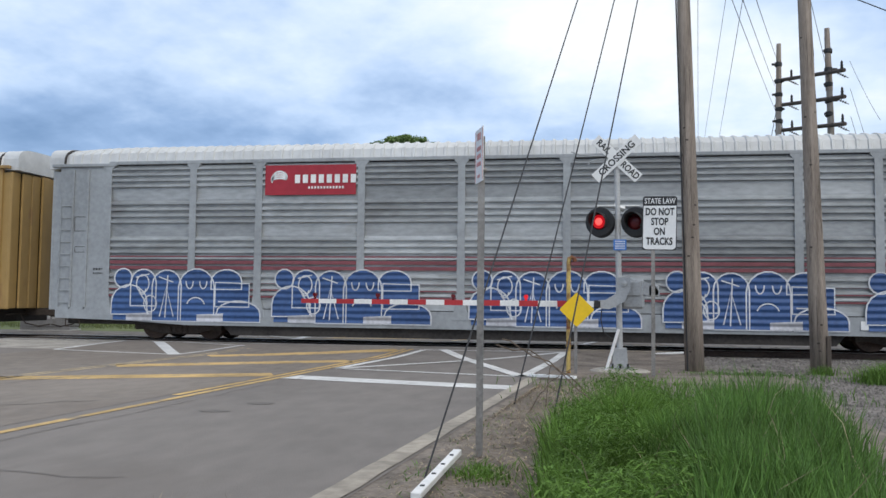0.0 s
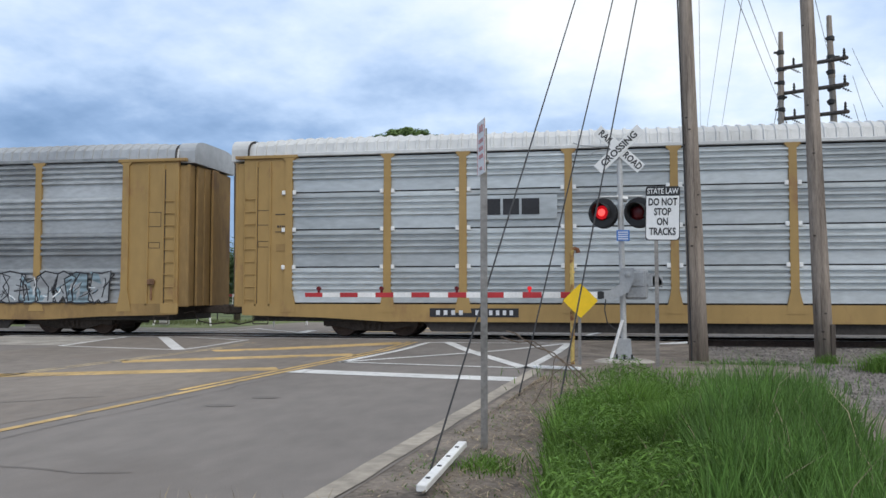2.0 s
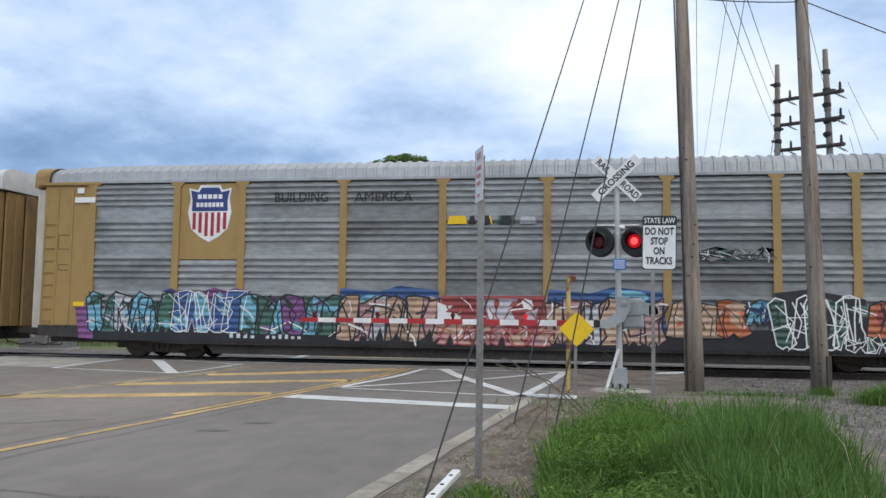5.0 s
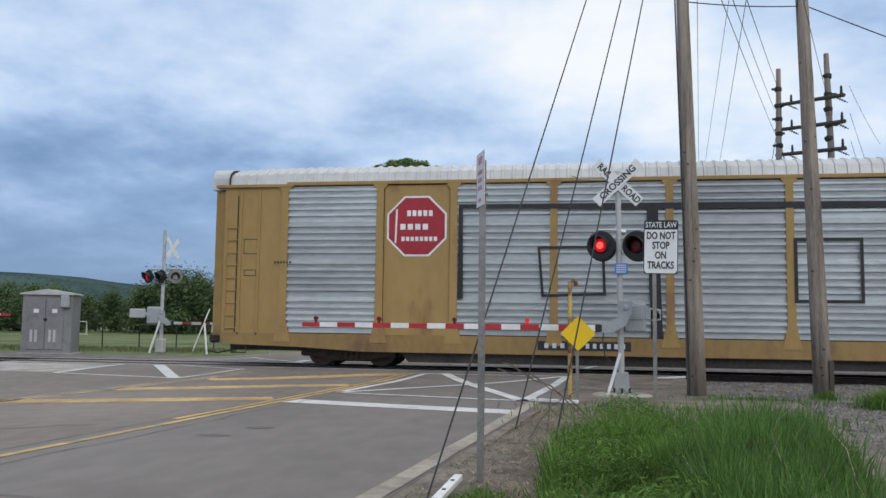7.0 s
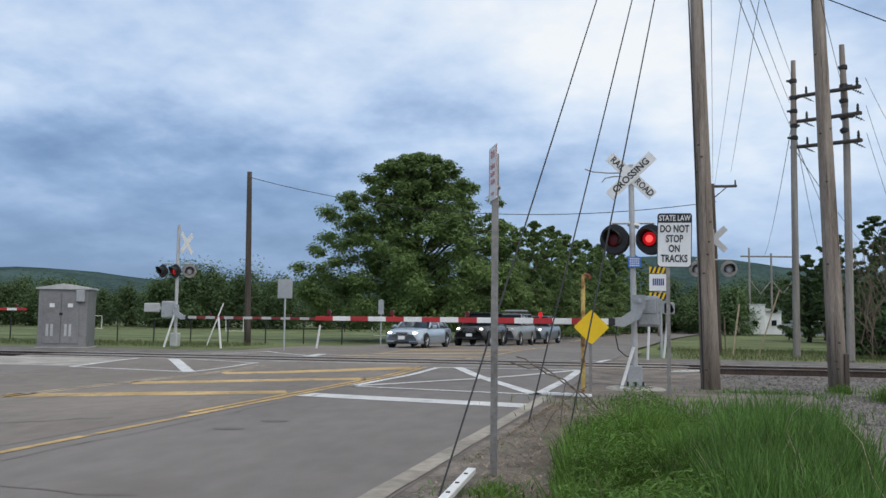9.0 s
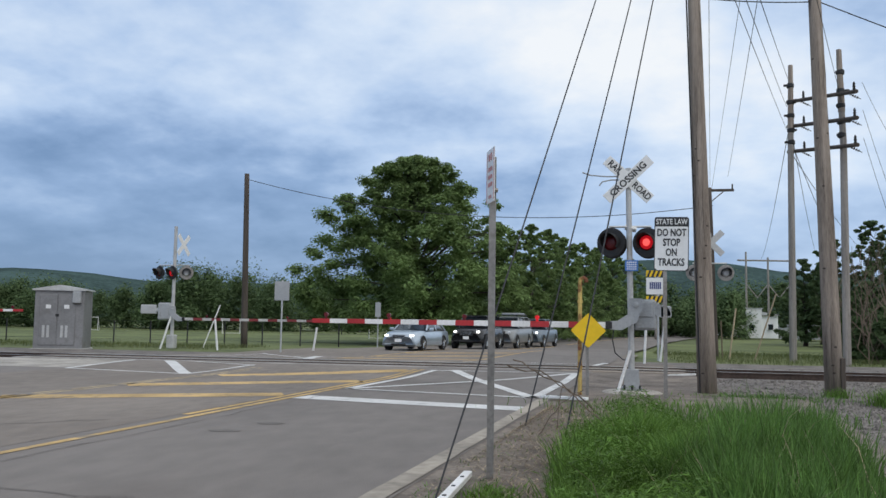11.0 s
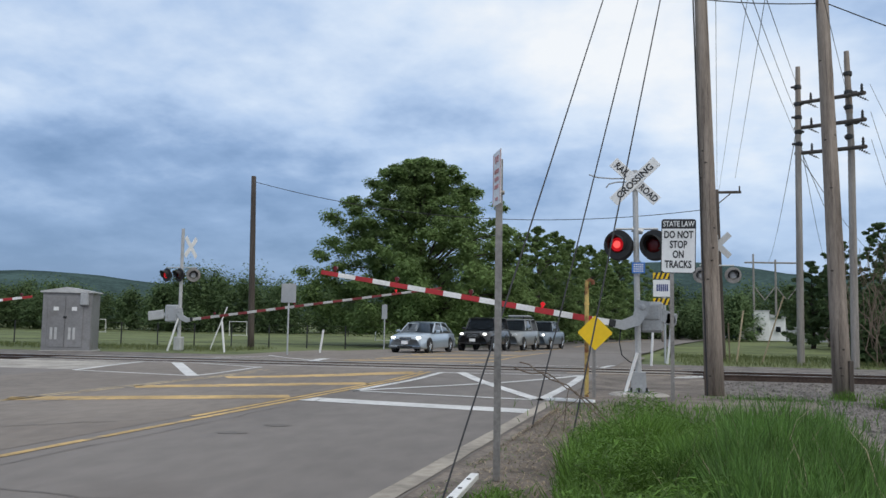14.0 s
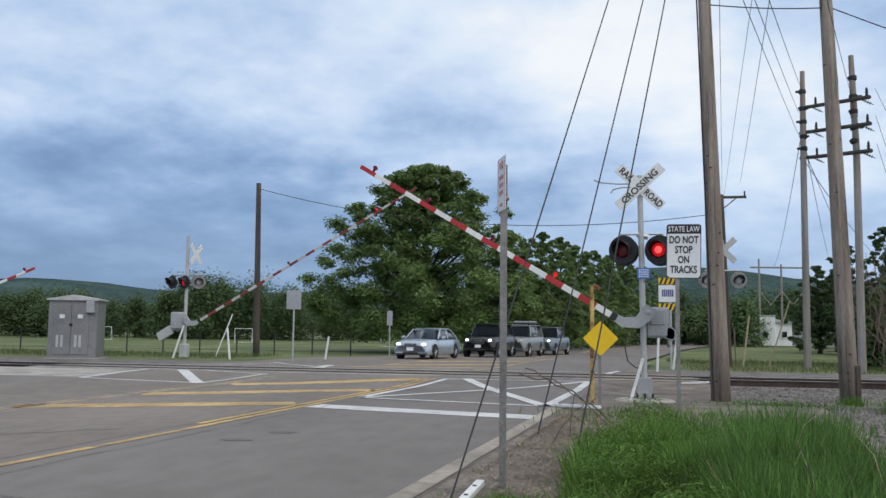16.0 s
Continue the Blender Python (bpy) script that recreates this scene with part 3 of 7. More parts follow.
# ---- the train ----
M.update({
    "rack_yellow": material("rack_yellow", (0.355, 0.228, 0.080), 0.6, vary=0.06, scale=1.2, bump=0.05, stretch=(1, 1, 0.5), stain=((0.27, 0.15, 0.065), 1.1, 0.58)),
    "rack_yellow_dirty": material("rack_yellow_dirty", (0.285, 0.18, 0.068), 0.75, vary=0.1, scale=1.4, bump=0.05, stretch=(1, 1, 0.5), stain=((0.19, 0.115, 0.055), 1.0, 0.56)),
    "rack_grey": material("rack_grey", (0.33, 0.345, 0.355), 0.55, 0.2, vary=0.1, scale=2.0, bump=0.05, stain=((0.27, 0.27, 0.27), 0.8, 0.6)),
    "panel_bright": material("panel_bright", (0.51, 0.535, 0.54), 0.40, 0.45, vary=0.10, scale=1.6, bump=0.05, rand=0.16, stretch=(0.5, 1, 1.6), stain=((0.40, 0.41, 0.415), 0.7, 0.6)),
    "panel_mid": material("panel_mid", (0.362, 0.373, 0.377), 0.5, 0.35, vary=0.16, scale=1.6, bump=0.05, rand=0.20, stretch=(0.5, 1, 1.6), stain=((0.29, 0.29, 0.285), 0.7, 0.56)),
    "panel_dull": material("panel_dull", (0.29, 0.298, 0.30), 0.55, 0.3, vary=0.18, scale=1.6, bump=0.05, rand=0.22, stretch=(0.5, 1, 1.6), stain=((0.20, 0.20, 0.20), 0.7, 0.55)),
    "roof_white": material("roof_white", (0.60, 0.60, 0.59), 0.5, 0.2, vary=0.08, scale=1.0, bump=0.03, stain=((0.5, 0.49, 0.48), 0.5, 0.62)),
    "roof_grey": material("roof_grey", (0.40, 0.41, 0.42), 0.5, 0.35, vary=0.1, scale=1.0, bump=0.03, stain=((0.36, 0.36, 0.36), 0.5, 0.6)),
    "door_pale": material("door_pale", (0.46, 0.43, 0.37), 0.7, vary=0.1, scale=1.5, bump=0.05, stretch=(1, 1, 0.5), stain=((0.22, 0.13, 0.075), 0.9, 0.53)),
    "frame_black": material("frame_black", (0.035, 0.03, 0.027), 0.8, vary=0.3, scale=3),
    "truck_iron": material("truck_iron", (0.05, 0.038, 0.03), 0.85, vary=0.3, scale=4),
    "rusty_iron": material("rusty_iron", (0.16, 0.085, 0.045), 0.85, vary=0.3, scale=5),
    "wheel_steel": material("wheel_steel", (0.09, 0.06, 0.045), 0.7, 0.4, vary=0.3, scale=5),
    "logo_red": material("logo_red", (0.36, 0.02, 0.035), 0.5, vary=0.08, scale=2),
    "maroon": material("maroon", (0.215, 0.065, 0.075), 0.55, 0.1, vary=0.15, scale=2),
    "ink_black": material("ink_black", (0.02, 0.02, 0.024), 0.6, vary=0.2),
    "ink_white": material("ink_white", (0.78, 0.78, 0.77), 0.6, vary=0.08),
    "spray_blue": material("spray_blue", (0.036, 0.086, 0.225), 0.6, vary=0.15, scale=2, bump=0.1, ribs=1.75),
    "spray_sky": material("spray_sky", (0.14, 0.35, 0.45), 0.6, vary=0.2, scale=2, bump=0.1, ribs=1.75),
    "spray_haze": material("spray_haze", (0.21, 0.29, 0.33), 0.6, vary=0.2, scale=2, bump=0.1, ribs=1.75),
    "spray_pink": material("spray_pink", (0.38, 0.22, 0.21), 0.6, vary=0.2, scale=2, bump=0.1, ribs=1.75),
    "spray_tan": material("spray_tan", (0.43, 0.29, 0.20), 0.6, vary=0.2, scale=2, bump=0.1, ribs=1.75),
    "spray_red": material("spray_red", (0.27, 0.05, 0.05), 0.6, vary=0.2, scale=2, bump=0.1, ribs=1.75),
    "spray_green": material("spray_green", (0.05, 0.12, 0.09), 0.6, vary=0.2, scale=2, bump=0.1, ribs=1.75),
    "spray_purple": material("spray_purple", (0.19, 0.07, 0.20), 0.6, vary=0.2, scale=2, bump=0.1, ribs=1.75),
    "spray_orange": material("spray_orange", (0.42, 0.12, 0.05), 0.6, vary=0.2, scale=2, bump=0.1, ribs=1.75),
    "spray_grey": material("spray_grey", (0.42, 0.42, 0.45), 0.6, vary=0.2, scale=2, bump=0.1, ribs=1.75),
    "spray_white": material("spray_white", (0.60, 0.61, 0.63), 0.6, vary=0.12, scale=3),
    "navy": material("navy", (0.03, 0.05, 0.19), 0.55, vary=0.1),
})

HALF = 13.73   # half the body of a car
EL, ER = -13.7, 13.76  # its two ends
SIDE = 1.50    # half its width
SILL0, SILL1, EAVE, ROOF = 0.51, 0.97, 5.23, 5.85


def corrugated(x0, x1, z0, z1, ribs, flat=0.0, depth=0.075):
    """A horizontally corrugated steel sheet in the plane y = 0, facing -y, with real thickness; ribs fill its upper part above the flat."""
    b = Build()
    zs = [(z0, 0.0)]
    start = z0 + flat
    pitch = (z1 - start) / ribs
    for k in range(ribs):
        a = start + k * pitch
        zs += [(a + pitch * 0.12, 0.0), (a + pitch * 0.24, -depth), (a + pitch * 0.50, -depth), (a + pitch * 0.88, 0.0)]
    zs.append((z1, 0.0))
    n = len(zs)
    v = [(x, y, z) for x in (x0, x1) for z, y in zs] + [(x, 0.03, z) for x in (x0, x1) for z in (z0, z1)]
    f = [(i, n + i, n + i + 1, i + 1) for i in range(n - 1)]
    f += [(2 * n, 2 * n + 1, 2 * n + 3, 2 * n + 2), (0, 2 * n, 2 * n + 2, n), (n - 1, 2 * n - 1, 2 * n + 3, 2 * n + 1)]
    return b.add(v, f)


def bogie(parent, x):
    """A two-axle freight truck."""
    root = Build()
    for y in (-1.02, 1.02):
        prism(root, [(-1.35, 0.52), (-0.95, 0.72), (0.95, 0.72), (1.35, 0.52), (1.35, 0.34), (1.0, 0.36), (0.5, 0.24), (-0.5, 0.24), (-1.0, 0.36), (-1.35, 0.34)], y - 0.09, y + 0.09, pose(x, 0, 0))
        for k in (-0.25, -0.08, 0.09, 0.26):
            tube(root, (x + k, y - 0.12, 0.28), (x + k, y - 0.12, 0.66), 0.05, n=8)
    box(root, (x, 0, 0.52), (0.5, 2.3, 0.25), 0.03)
    box(root, (x, 0, 0.40), (2.5, 1.0, 0.42), 0.06)
    for k in (-1.42, 1.42):
        box(root, (x + k, 0, 0.44), (0.10, 1.9, 0.16), 0.02)
    truck = part("truck", root, "truck_iron", parent, "black cast steel freight truck")
    for dx in (-0.88, 0.88):
        w = Build()
        for y in (-0.74, 0.74):
            s = 1 if y > 0 else -1
            lathe(w, [(0.14, -0.07), (0.36, -0.06), (0.42, -0.06), (0.46, 0.06), (0.42, 0.07), (0.34, 0.03), (0.14, 0.06)], 24, Matrix.Translation((x + dx, y, 0.50)) @ pose(0, 0, 0, 90 * s, 0, 0))
        tube(w, (x + dx, -1.05, 0.50), (x + dx, 1.05, 0.50), 0.08, n=10)
        part("wheelset", w, "wheel_steel", truck)
    return truck


def bars(b, x0, x1, z0, z1, n, gap=0.35, y=-0.004):
    """Illegible lettering as plain bars."""
    w = (x1 - x0) / n
    for i in range(n):
        box(b, (x0 + (i + 0.5) * w, y, (z0 + z1) / 2), (w * (1 - gap), 0.008, z1 - z0))
    return b


def ribbon(b, pts, width, y):
    """A flat stroke of paint along x, z points, facing -y; corners are mitred."""
    loop = len(pts) > 3 and math.dist(pts[0], pts[-1]) < 1e-6
    p = pts[:-1] if loop else list(pts)
    n = len(p)
    v = []
    for i, (x, z) in enumerate(p):
        a = p[i - 1] if i or loop else p[i]
        c = p[(i + 1) % n] if i < n - 1 or loop else p[i]
        d0, d1 = Vector((x - a[0], z - a[1])), Vector((c[0] - x, c[1] - z))
        d = (d0.normalized() if d0.length > 1e-6 else Vector((0, 0))) + (d1.normalized() if d1.length > 1e-6 else Vector((0, 0)))
        d = d.normalized() if d.length > 1e-3 else Vector((1, 0))
        v += [(x - d.y * width / 2, y, z + d.x * width / 2), (x + d.y * width / 2, y, z - d.x * width / 2)]
    f = [(2 * i, 2 * i + 1, (2 * i + 3) % (2 * n), (2 * i + 2) % (2 * n)) for i in range(n if loop else n - 1)]
    return b.add(v, f)


def patch(b, pts, y):
    b.add([(x, y, z) for x, z in pts], [tuple(range(len(pts)))])
    return b


def dome(x0, x1, z0, z1, n=9):
    """A round-topped outline."""
    c, r = (x0 + x1) / 2, (x1 - x0) / 2
    k = z1 - min(r, (z1 - z0) * 0.6)
    return [(x0, z0)] + [(c - r * math.cos(math.pi * i / n), k + (z1 - k) * math.sin(math.pi * i / n)) for i in range(n + 1)] + [(x1, z0)]


def spray(parent, pieces):
    """Sprayed paint: filled shapes and strokes, one mesh for each colour."""
    made = {}
    for k, (mat, shape, pts, width) in enumerate(pieces):
        b = made.setdefault(mat, Build())
        y = -SIDE - 0.088 - 0.030 * k / max(1, len(pieces))
        if shape == "fill":
            patch(b, pts, y)
        else:
            ribbon(b, pts, width, y - 0.002)
    for mat, b in made.items():
        tagged(part("graffiti", b, mat, parent, "sprayed graffiti paint"), kind="stuff")


def autorack(label, posts, look_of, panel, roof_mat, frame_mat, rows, ribs, flat, sill_mat, seams=False, ribbed_roof=True):
    """An enclosed freight car for motor vehicles, its centre at the origin, rails at z = 0."""
    car = thing("autorack_car", label, "freight car", group="cars of the freight train")
    e0, e1 = posts[0], posts[-1]
    # corrugated side panels, bay by bay and row by row
    for s in (-1, 1):
        turn = pose(0, s * SIDE, 0, 0, 0, 0 if s < 0 else 180)
        for a, c in zip(posts, posts[1:]):
            if look_of.get("skip") and abs((a + c) / 2 - look_of["skip"]) < 0.6 and s < 0:
                continue
            h = (EAVE - SILL1) / rows
            for r in range(rows):
                z0, z1 = SILL1 + r * h + (0.045 if r == 0 else 0.0), SILL1 + (r + 1) * h - (0.05 if r == rows - 1 else 0.0)
                gap = 0.02 if seams else 0.0
                b = corrugated(a + 0.10, c - 0.10, z0 + gap, z1 - gap, ribs, flat)
                part("side_panel", b, panel, car, at=turn)
    # inner shell keeps the daylight out
    b = Build()
    box(b, ((EL + ER) / 2, 0, (SILL0 + EAVE) / 2 + 0.1), (2 * HALF - 0.4, 2 * SIDE - 0.12, EAVE - SILL0 - 0.2))
    part("inner_shell", b, "frame_black", car)
    for x in posts:
        for s in (-1, 1):
            b = Build()
            prism(b, [(x - 0.11, SILL1 + 0.4), (x - 0.24, SILL0 + 0.25), (x + 0.24, SILL0 + 0.25), (x + 0.11, SILL1 + 0.4), (x + 0.10, EAVE - 0.16), (x + 0.2, EAVE - 0.06), (x + 0.2, EAVE), (x - 0.2, EAVE), (x - 0.2, EAVE - 0.06), (x - 0.10, EAVE - 0.16)],
                  s * SIDE - (0.085 if s < 0 else -0.0), s * SIDE + (0.085 if s > 0 else 0.0))
            p = part("post", b, frame_mat, car)
            if seams and s < 0:
                for r in range(1, rows):
                    z = SILL1 + r * (EAVE - SILL1) / rows
                    for dx in (-0.16, 0.16):
                        b = Build()
                        box(b, (x + dx, -SIDE - 0.07, z), (0.10, 0.05, 0.12), 0.01)
                        part("clip", b, "ink_white", p)
    # end plates with ladders, doors
    for sx in (-1, 1):
        xi, xo = (e1, ER) if sx > 0 else (e0, EL)
        for s in (-1, 1):
            b = Build()
            box(b, ((xi + xo) / 2, s * (SIDE - 0.02), (SILL1 + EAVE) / 2 - 0.1), (abs(xo - xi), 0.10, EAVE - SILL1 + 0.2), 0.015)
            end = part("end_plate", b, frame_mat, car)
            b = Build()
            for k in (0.42, 0.72):
                box(b, (xi + (xo - xi) * k, s * (SIDE + 0.045), (SILL1 + EAVE) / 2 - 0.1), (0.07, 0.05, EAVE - SILL1 - 0.1), 0.01)
            part("rib", b, frame_mat, end)
            b = Build()
            xl = xi + (xo - xi) * 0.84
            for k in range(9):
                tube(b, (xl - 0.18, s * (SIDE + 0.07), SILL1 + 0.15 + k * 0.36), (xl + 0.18, s * (SIDE + 0.07), SILL1 + 0.15 + k * 0.36), 0.014, n=6)
            for dx in (-0.18, 0.18):
                tube(b, (xl + dx, s * (SIDE + 0.07), SILL1), (xl + dx, s * (SIDE + 0.07), SILL1 + 3.3), 0.014, n=6)
            part("ladder", b, frame_mat, end)
            if s < 0:
                xm = xi + (xo - xi) * 0.55
                b = Build()
                for x0, z0, w, h in ((xm, 3.25, 0.40, 0.42), (xm, 2.62, 0.34, 0.16)):
                    ribbon(b, [(x0 - w / 2, z0), (x0 + w / 2, z0), (x0 + w / 2, z0 + h), (x0 - w / 2, z0 + h), (x0 - w / 2, z0)], 0.022, -SIDE - 0.036)
                part("stencil_frame", b, "frame_black", end)
            if s < 0 and sx > 0:
                b = Build()
                box(b, (xm - 0.05, -SIDE - 0.10, 1.62), (0.22, 0.10, 0.18), 0.03)
                tube(b, (xm - 0.05, -SIDE - 0.08, 1.1), (xm - 0.05, -SIDE - 0.08, 1.5), 0.03, n=8)
                part("brake_housing", b, "rusty_iron", end)
                b = Build()
                box(b, (xi + (xo - xi) * 0.86, -SIDE - 0.06, SILL1 - 0.12), (0.55, 0.05, 0.30), 0.01)
                part("step_plate", b, frame_mat, end)
        for k in range(7):
            b = Build()
            y = -1.26 + k * 0.42
            box(b, (xo + sx * (0.40 - 0.05 * abs(k - 3)) + sx * 0.03 * (k % 2), y, (SILL1 + EAVE) / 2 - 0.1), (0.08, 0.40, EAVE - SILL1 - 0.1), 0.015)
            part("end_door", b, look_of.get("door", "rack_yellow_dirty"), car, "leaf of the folding end door")
        for s in (-1, 1):
            b = Build()
            box(b, (xo + sx * 0.13, s * 1.41, (SILL1 + EAVE) / 2 - 0.12), (0.34, 0.07, EAVE - SILL1 - 0.1), 0.015)
            part("corner_post", b, look_of.get("door", "rack_yellow_dirty"), car)
        # rounded hood over the doors, with a black weather seal where it meets the roof
        turns = [math.pi * k / 16 for k in range(17)]
        arch = [(-(SIDE - 0.08) * math.copysign(abs(math.cos(a)) ** 0.42, math.cos(a)), EAVE - 0.10 + (ROOF - EAVE + 0.07) * math.sin(a) ** 0.42) for a in turns]
        b = Build()
        prism(b, arch, min(xo - sx * 0.1, xo + sx * 0.44), max(xo - sx * 0.1, xo + sx * 0.44), pose(0, 0, 0, 0, 0, 90) @ Matrix.Diagonal((1, -1, 1, 1)))
        part("door_hood", b, look_of.get("hood", roof_mat), car, "dirty white hood over the end doors")
        b = Build()
        path_tube(b, [(xo - sx * 0.12, -(SIDE + 0.01) * math.copysign(abs(math.cos(a)) ** 0.55, math.cos(a)), EAVE + (ROOF - EAVE - 0.06) * math.sin(a) ** 0.6) for a in turns], 0.03, 6)
        part("roof_seal", b, "frame_black", car, "black weather seal at the roof end")
        b = Build()
        box(b, (xo - sx * 0.42, -SIDE - 0.036, (SILL1 + EAVE) / 2 - 0.15), (0.03, 0.012, EAVE - SILL1 - 0.3))
        part("door_seam", b, "frame_black", car)
        for s in (-1, 1):
            b = Build()
            box(b, ((xi + xo) / 2, s * (SIDE + 0.03), EAVE - 0.02), (abs(xo - xi) + 0.5, 0.14, 0.09), 0.01)
            part("eave_cap", b, look_of.get("cap", frame_mat), car)
    # roof: a ribbed arch that drops a little at the ends
    b = Build()
    xs = []
    k = 0
    while EL + 0.05 + 0.3 * k < ER - 0.3:
        x = EL + 0.05 + 0.3 * k
        xs += [(x, 0.0), (x + 0.19, 0.0), (x + 0.21, 0.035), (x + 0.28, 0.035)] if ribbed_roof else [(x, 0.0)]
        k += 1
    xs.append((ER - 0.05, 0.0))
    n = len(xs)
    arc = 9
    v = []
    for i in range(n):
        x, up = xs[i]
        drop = 0.10 * max(0.0, (abs(x - 0.03) - (HALF - 2.2)) / 2.2) ** 2
        for k in range(arc):
            a = math.pi * k / (arc - 1)
            v.append((x, -(SIDE + up - 0.02) * math.copysign(abs(math.cos(a)) ** 0.55, math.cos(a)), EAVE + (ROOF - EAVE + up - drop) * math.sin(a) ** 0.6))
    b.add(v, [(i * arc + k, (i + 1) * arc + k, (i + 1) * arc + k + 1, i * arc + k + 1) for i in range(n - 1) for k in range(arc - 1)])
    b.add([v[k] for k in range(arc)], [tuple(range(arc))])
    b.add([v[(n - 1) * arc + k] for k in range(arc)], [tuple(range(arc))])
    part("roof", b, roof_mat, car)
    b = Build()
    for s in (-1, 1):
        box(b, (0, s * (SIDE + 0.03), EAVE + 0.03), (e1 - e0, 0.12, 0.10), 0.01)
    part("top_chord", b, look_of.get("chord", roof_mat), car)
    # sill, underframe, couplers
    for s in (-1, 1):
        b = Build()
        prism(b, [(EL, SILL1 + 0.02), (EL, SILL0 + 0.16), (EL + 2.4, SILL0 + 0.10), (EL + 4.2, SILL0), (ER - 4.2, SILL0), (ER - 2.4, SILL0 + 0.10), (ER, SILL0 + 0.16), (ER, SILL1 + 0.02)],
              s * SIDE - (0.07 if s < 0 else 0.0), s * SIDE + (0.07 if s > 0 else 0.0))
        part("side_sill", b, sill_mat, car)
    b = Build()
    box(b, ((EL + ER) / 2, 0, 0.62), (2 * HALF - 0.5, 2.6, 0.25), 0.02)
    prism(b, [(-8.6, 0.60), (-6.6, 0.30), (6.6, 0.30), (8.6, 0.60)], -0.35, 0.35)
    for y in (-1.44, 1.34):
        prism(b, [(-8.5, 0.60), (-8.2, 0.24), (8.2, 0.24), (8.5, 0.60)], y, y + 0.10)
    for x in (-2.4, 0.8, 3.1):
        box(b, (x, -0.8, 0.42), (0.7, 0.5, 0.3), 0.04)
    part("underframe", b, "frame_black", car)
    for sx in (-1, 1):
        HX = ER if sx > 0 else -EL
        b = Build()
        box(b, (sx * (HX + 0.40), 0, 0.80), (1.05, 0.28, 0.24), 0.03)
        box(b, (sx * (HX + 0.88), 0.05, 0.80), (0.26, 0.36, 0.30), 0.06)
        tube(b, (sx * (HX + 0.1), -1.25, 0.72), (sx * (HX + 0.1), -0.2, 0.78), 0.02, n=6)
        path_tube(b, [(sx * (HX - 0.05), -0.35, 0.72), (sx * (HX + 0.15), -0.38, 0.45), (sx * (HX + 0.6), -0.36, 0.36), (sx * (HX + 0.95), -0.3, 0.42)], 0.022)
        part("coupler", b, "truck_iron", car, "black knuckle coupler with brake hose")
        b = Build()
        for z in (0.42, 0.62):
            tube(b, (sx * (HX - 0.75), -SIDE + 0.02, z), (sx * (HX - 0.3), -SIDE + 0.02, z), 0.016, n=6)
        for dx in (0.75, 0.3):
            tube(b, (sx * (HX - dx), -SIDE + 0.02, 0.42), (sx * (HX - dx), -SIDE + 0.02, 0.8), 0.016, n=6)
        part("sill_step", b, "truck_iron", car)
        bogie(car, 10.1 if sx > 0 else -10.0)
    # the car's number: white bars on a black field
    b = Build()
    box(b, (look_of["num"], -SIDE - 0.078, 0.765), (2.45, 0.012, 0.24))
    plate = part("number_field", b, "ink_black", car)
    b = Build()
    bars(b, look_of["num"] - 1.1, look_of["num"] - 0.25, 0.70, 0.83, 4, 0.5, -SIDE - 0.089)
    bars(b, look_of["num"] + 0.0, look_of["num"] + 1.12, 0.70, 0.83, 6, 0.5, -SIDE - 0.089)
    tagged(part("number_lettering", b, "spray_white", plate), kind="stuff")
    return car


B_CSX = [-12.32, -9.44, -7.30, -4.42, -1.65, 1.34, 4.35, 7.22, 9.30, 12.1]
B_STD = [-12.1, -9.42, -7.40, -4.37, -1.52, 1.36, 4.52, 7.30, 9.25, 12.1]
B_KCS = [-11.85, -9.05, -6.95, -4.2, -1.15, 1.88, 4.8, 7.55, 9.35, 11.77]
SPEED = 17.58

car_a = autorack("silver-grey enclosed autorack with blue and white graffiti", B_STD, {"num": -5.5, "door": "rack_grey", "cap": "rack_grey", "chord": "rack_grey"}, "panel_mid", "roof_white", "rack_grey", 4, 4, 0.34, "rack_grey")
car_b = autorack("bright galvanized autorack with yellow posts and sill", B_CSX, {"num": -7.0, "cap": "rack_yellow", "door": "rack_yellow"}, "panel_bright", "roof_white", "rack_yellow", 4, 4, 0.33, "rack_yellow", seams=True)
car_c = autorack("weathered grey autorack with yellow posts and faded graffiti", B_STD, {"num": -5.7, "chord": "panel_dull"}, "panel_mid", "roof_grey", "rack_yellow", 4, 4, 0.36, "rack_yellow_dirty")
car_d = autorack("dull grey autorack with yellow posts and colourful graffiti", B_STD, {"num": -6.6, "skip": -8.41, "door": "door_pale", "hood": "rack_yellow"}, "panel_dull", "roof_grey", "rack_yellow", 4, 4, 0.34, "frame_black")
car_e = autorack("last autorack with yellow end, galvanized panels, black painted lines", B_KCS, {"num": -3.4, "skip": -8.0, "chord": "rack_yellow", "cap": "rack_yellow"}, "panel_bright", "roof_white", "rack_yellow", 4, 5, 0.12, "rack_yellow_dirty")
STARTS = ((car_a, -1.84), (car_b, -31.25), (car_c, -60.73), (car_d, -90.26), (car_e, -119.72))


# ---- signals, signs, poles ----
def tilt(dx, dz):
    """A lean of dx metres over dz metres of height."""
    return pose(0, 0, 0, 0, math.degrees(math.atan2(dx, dz)), 0)


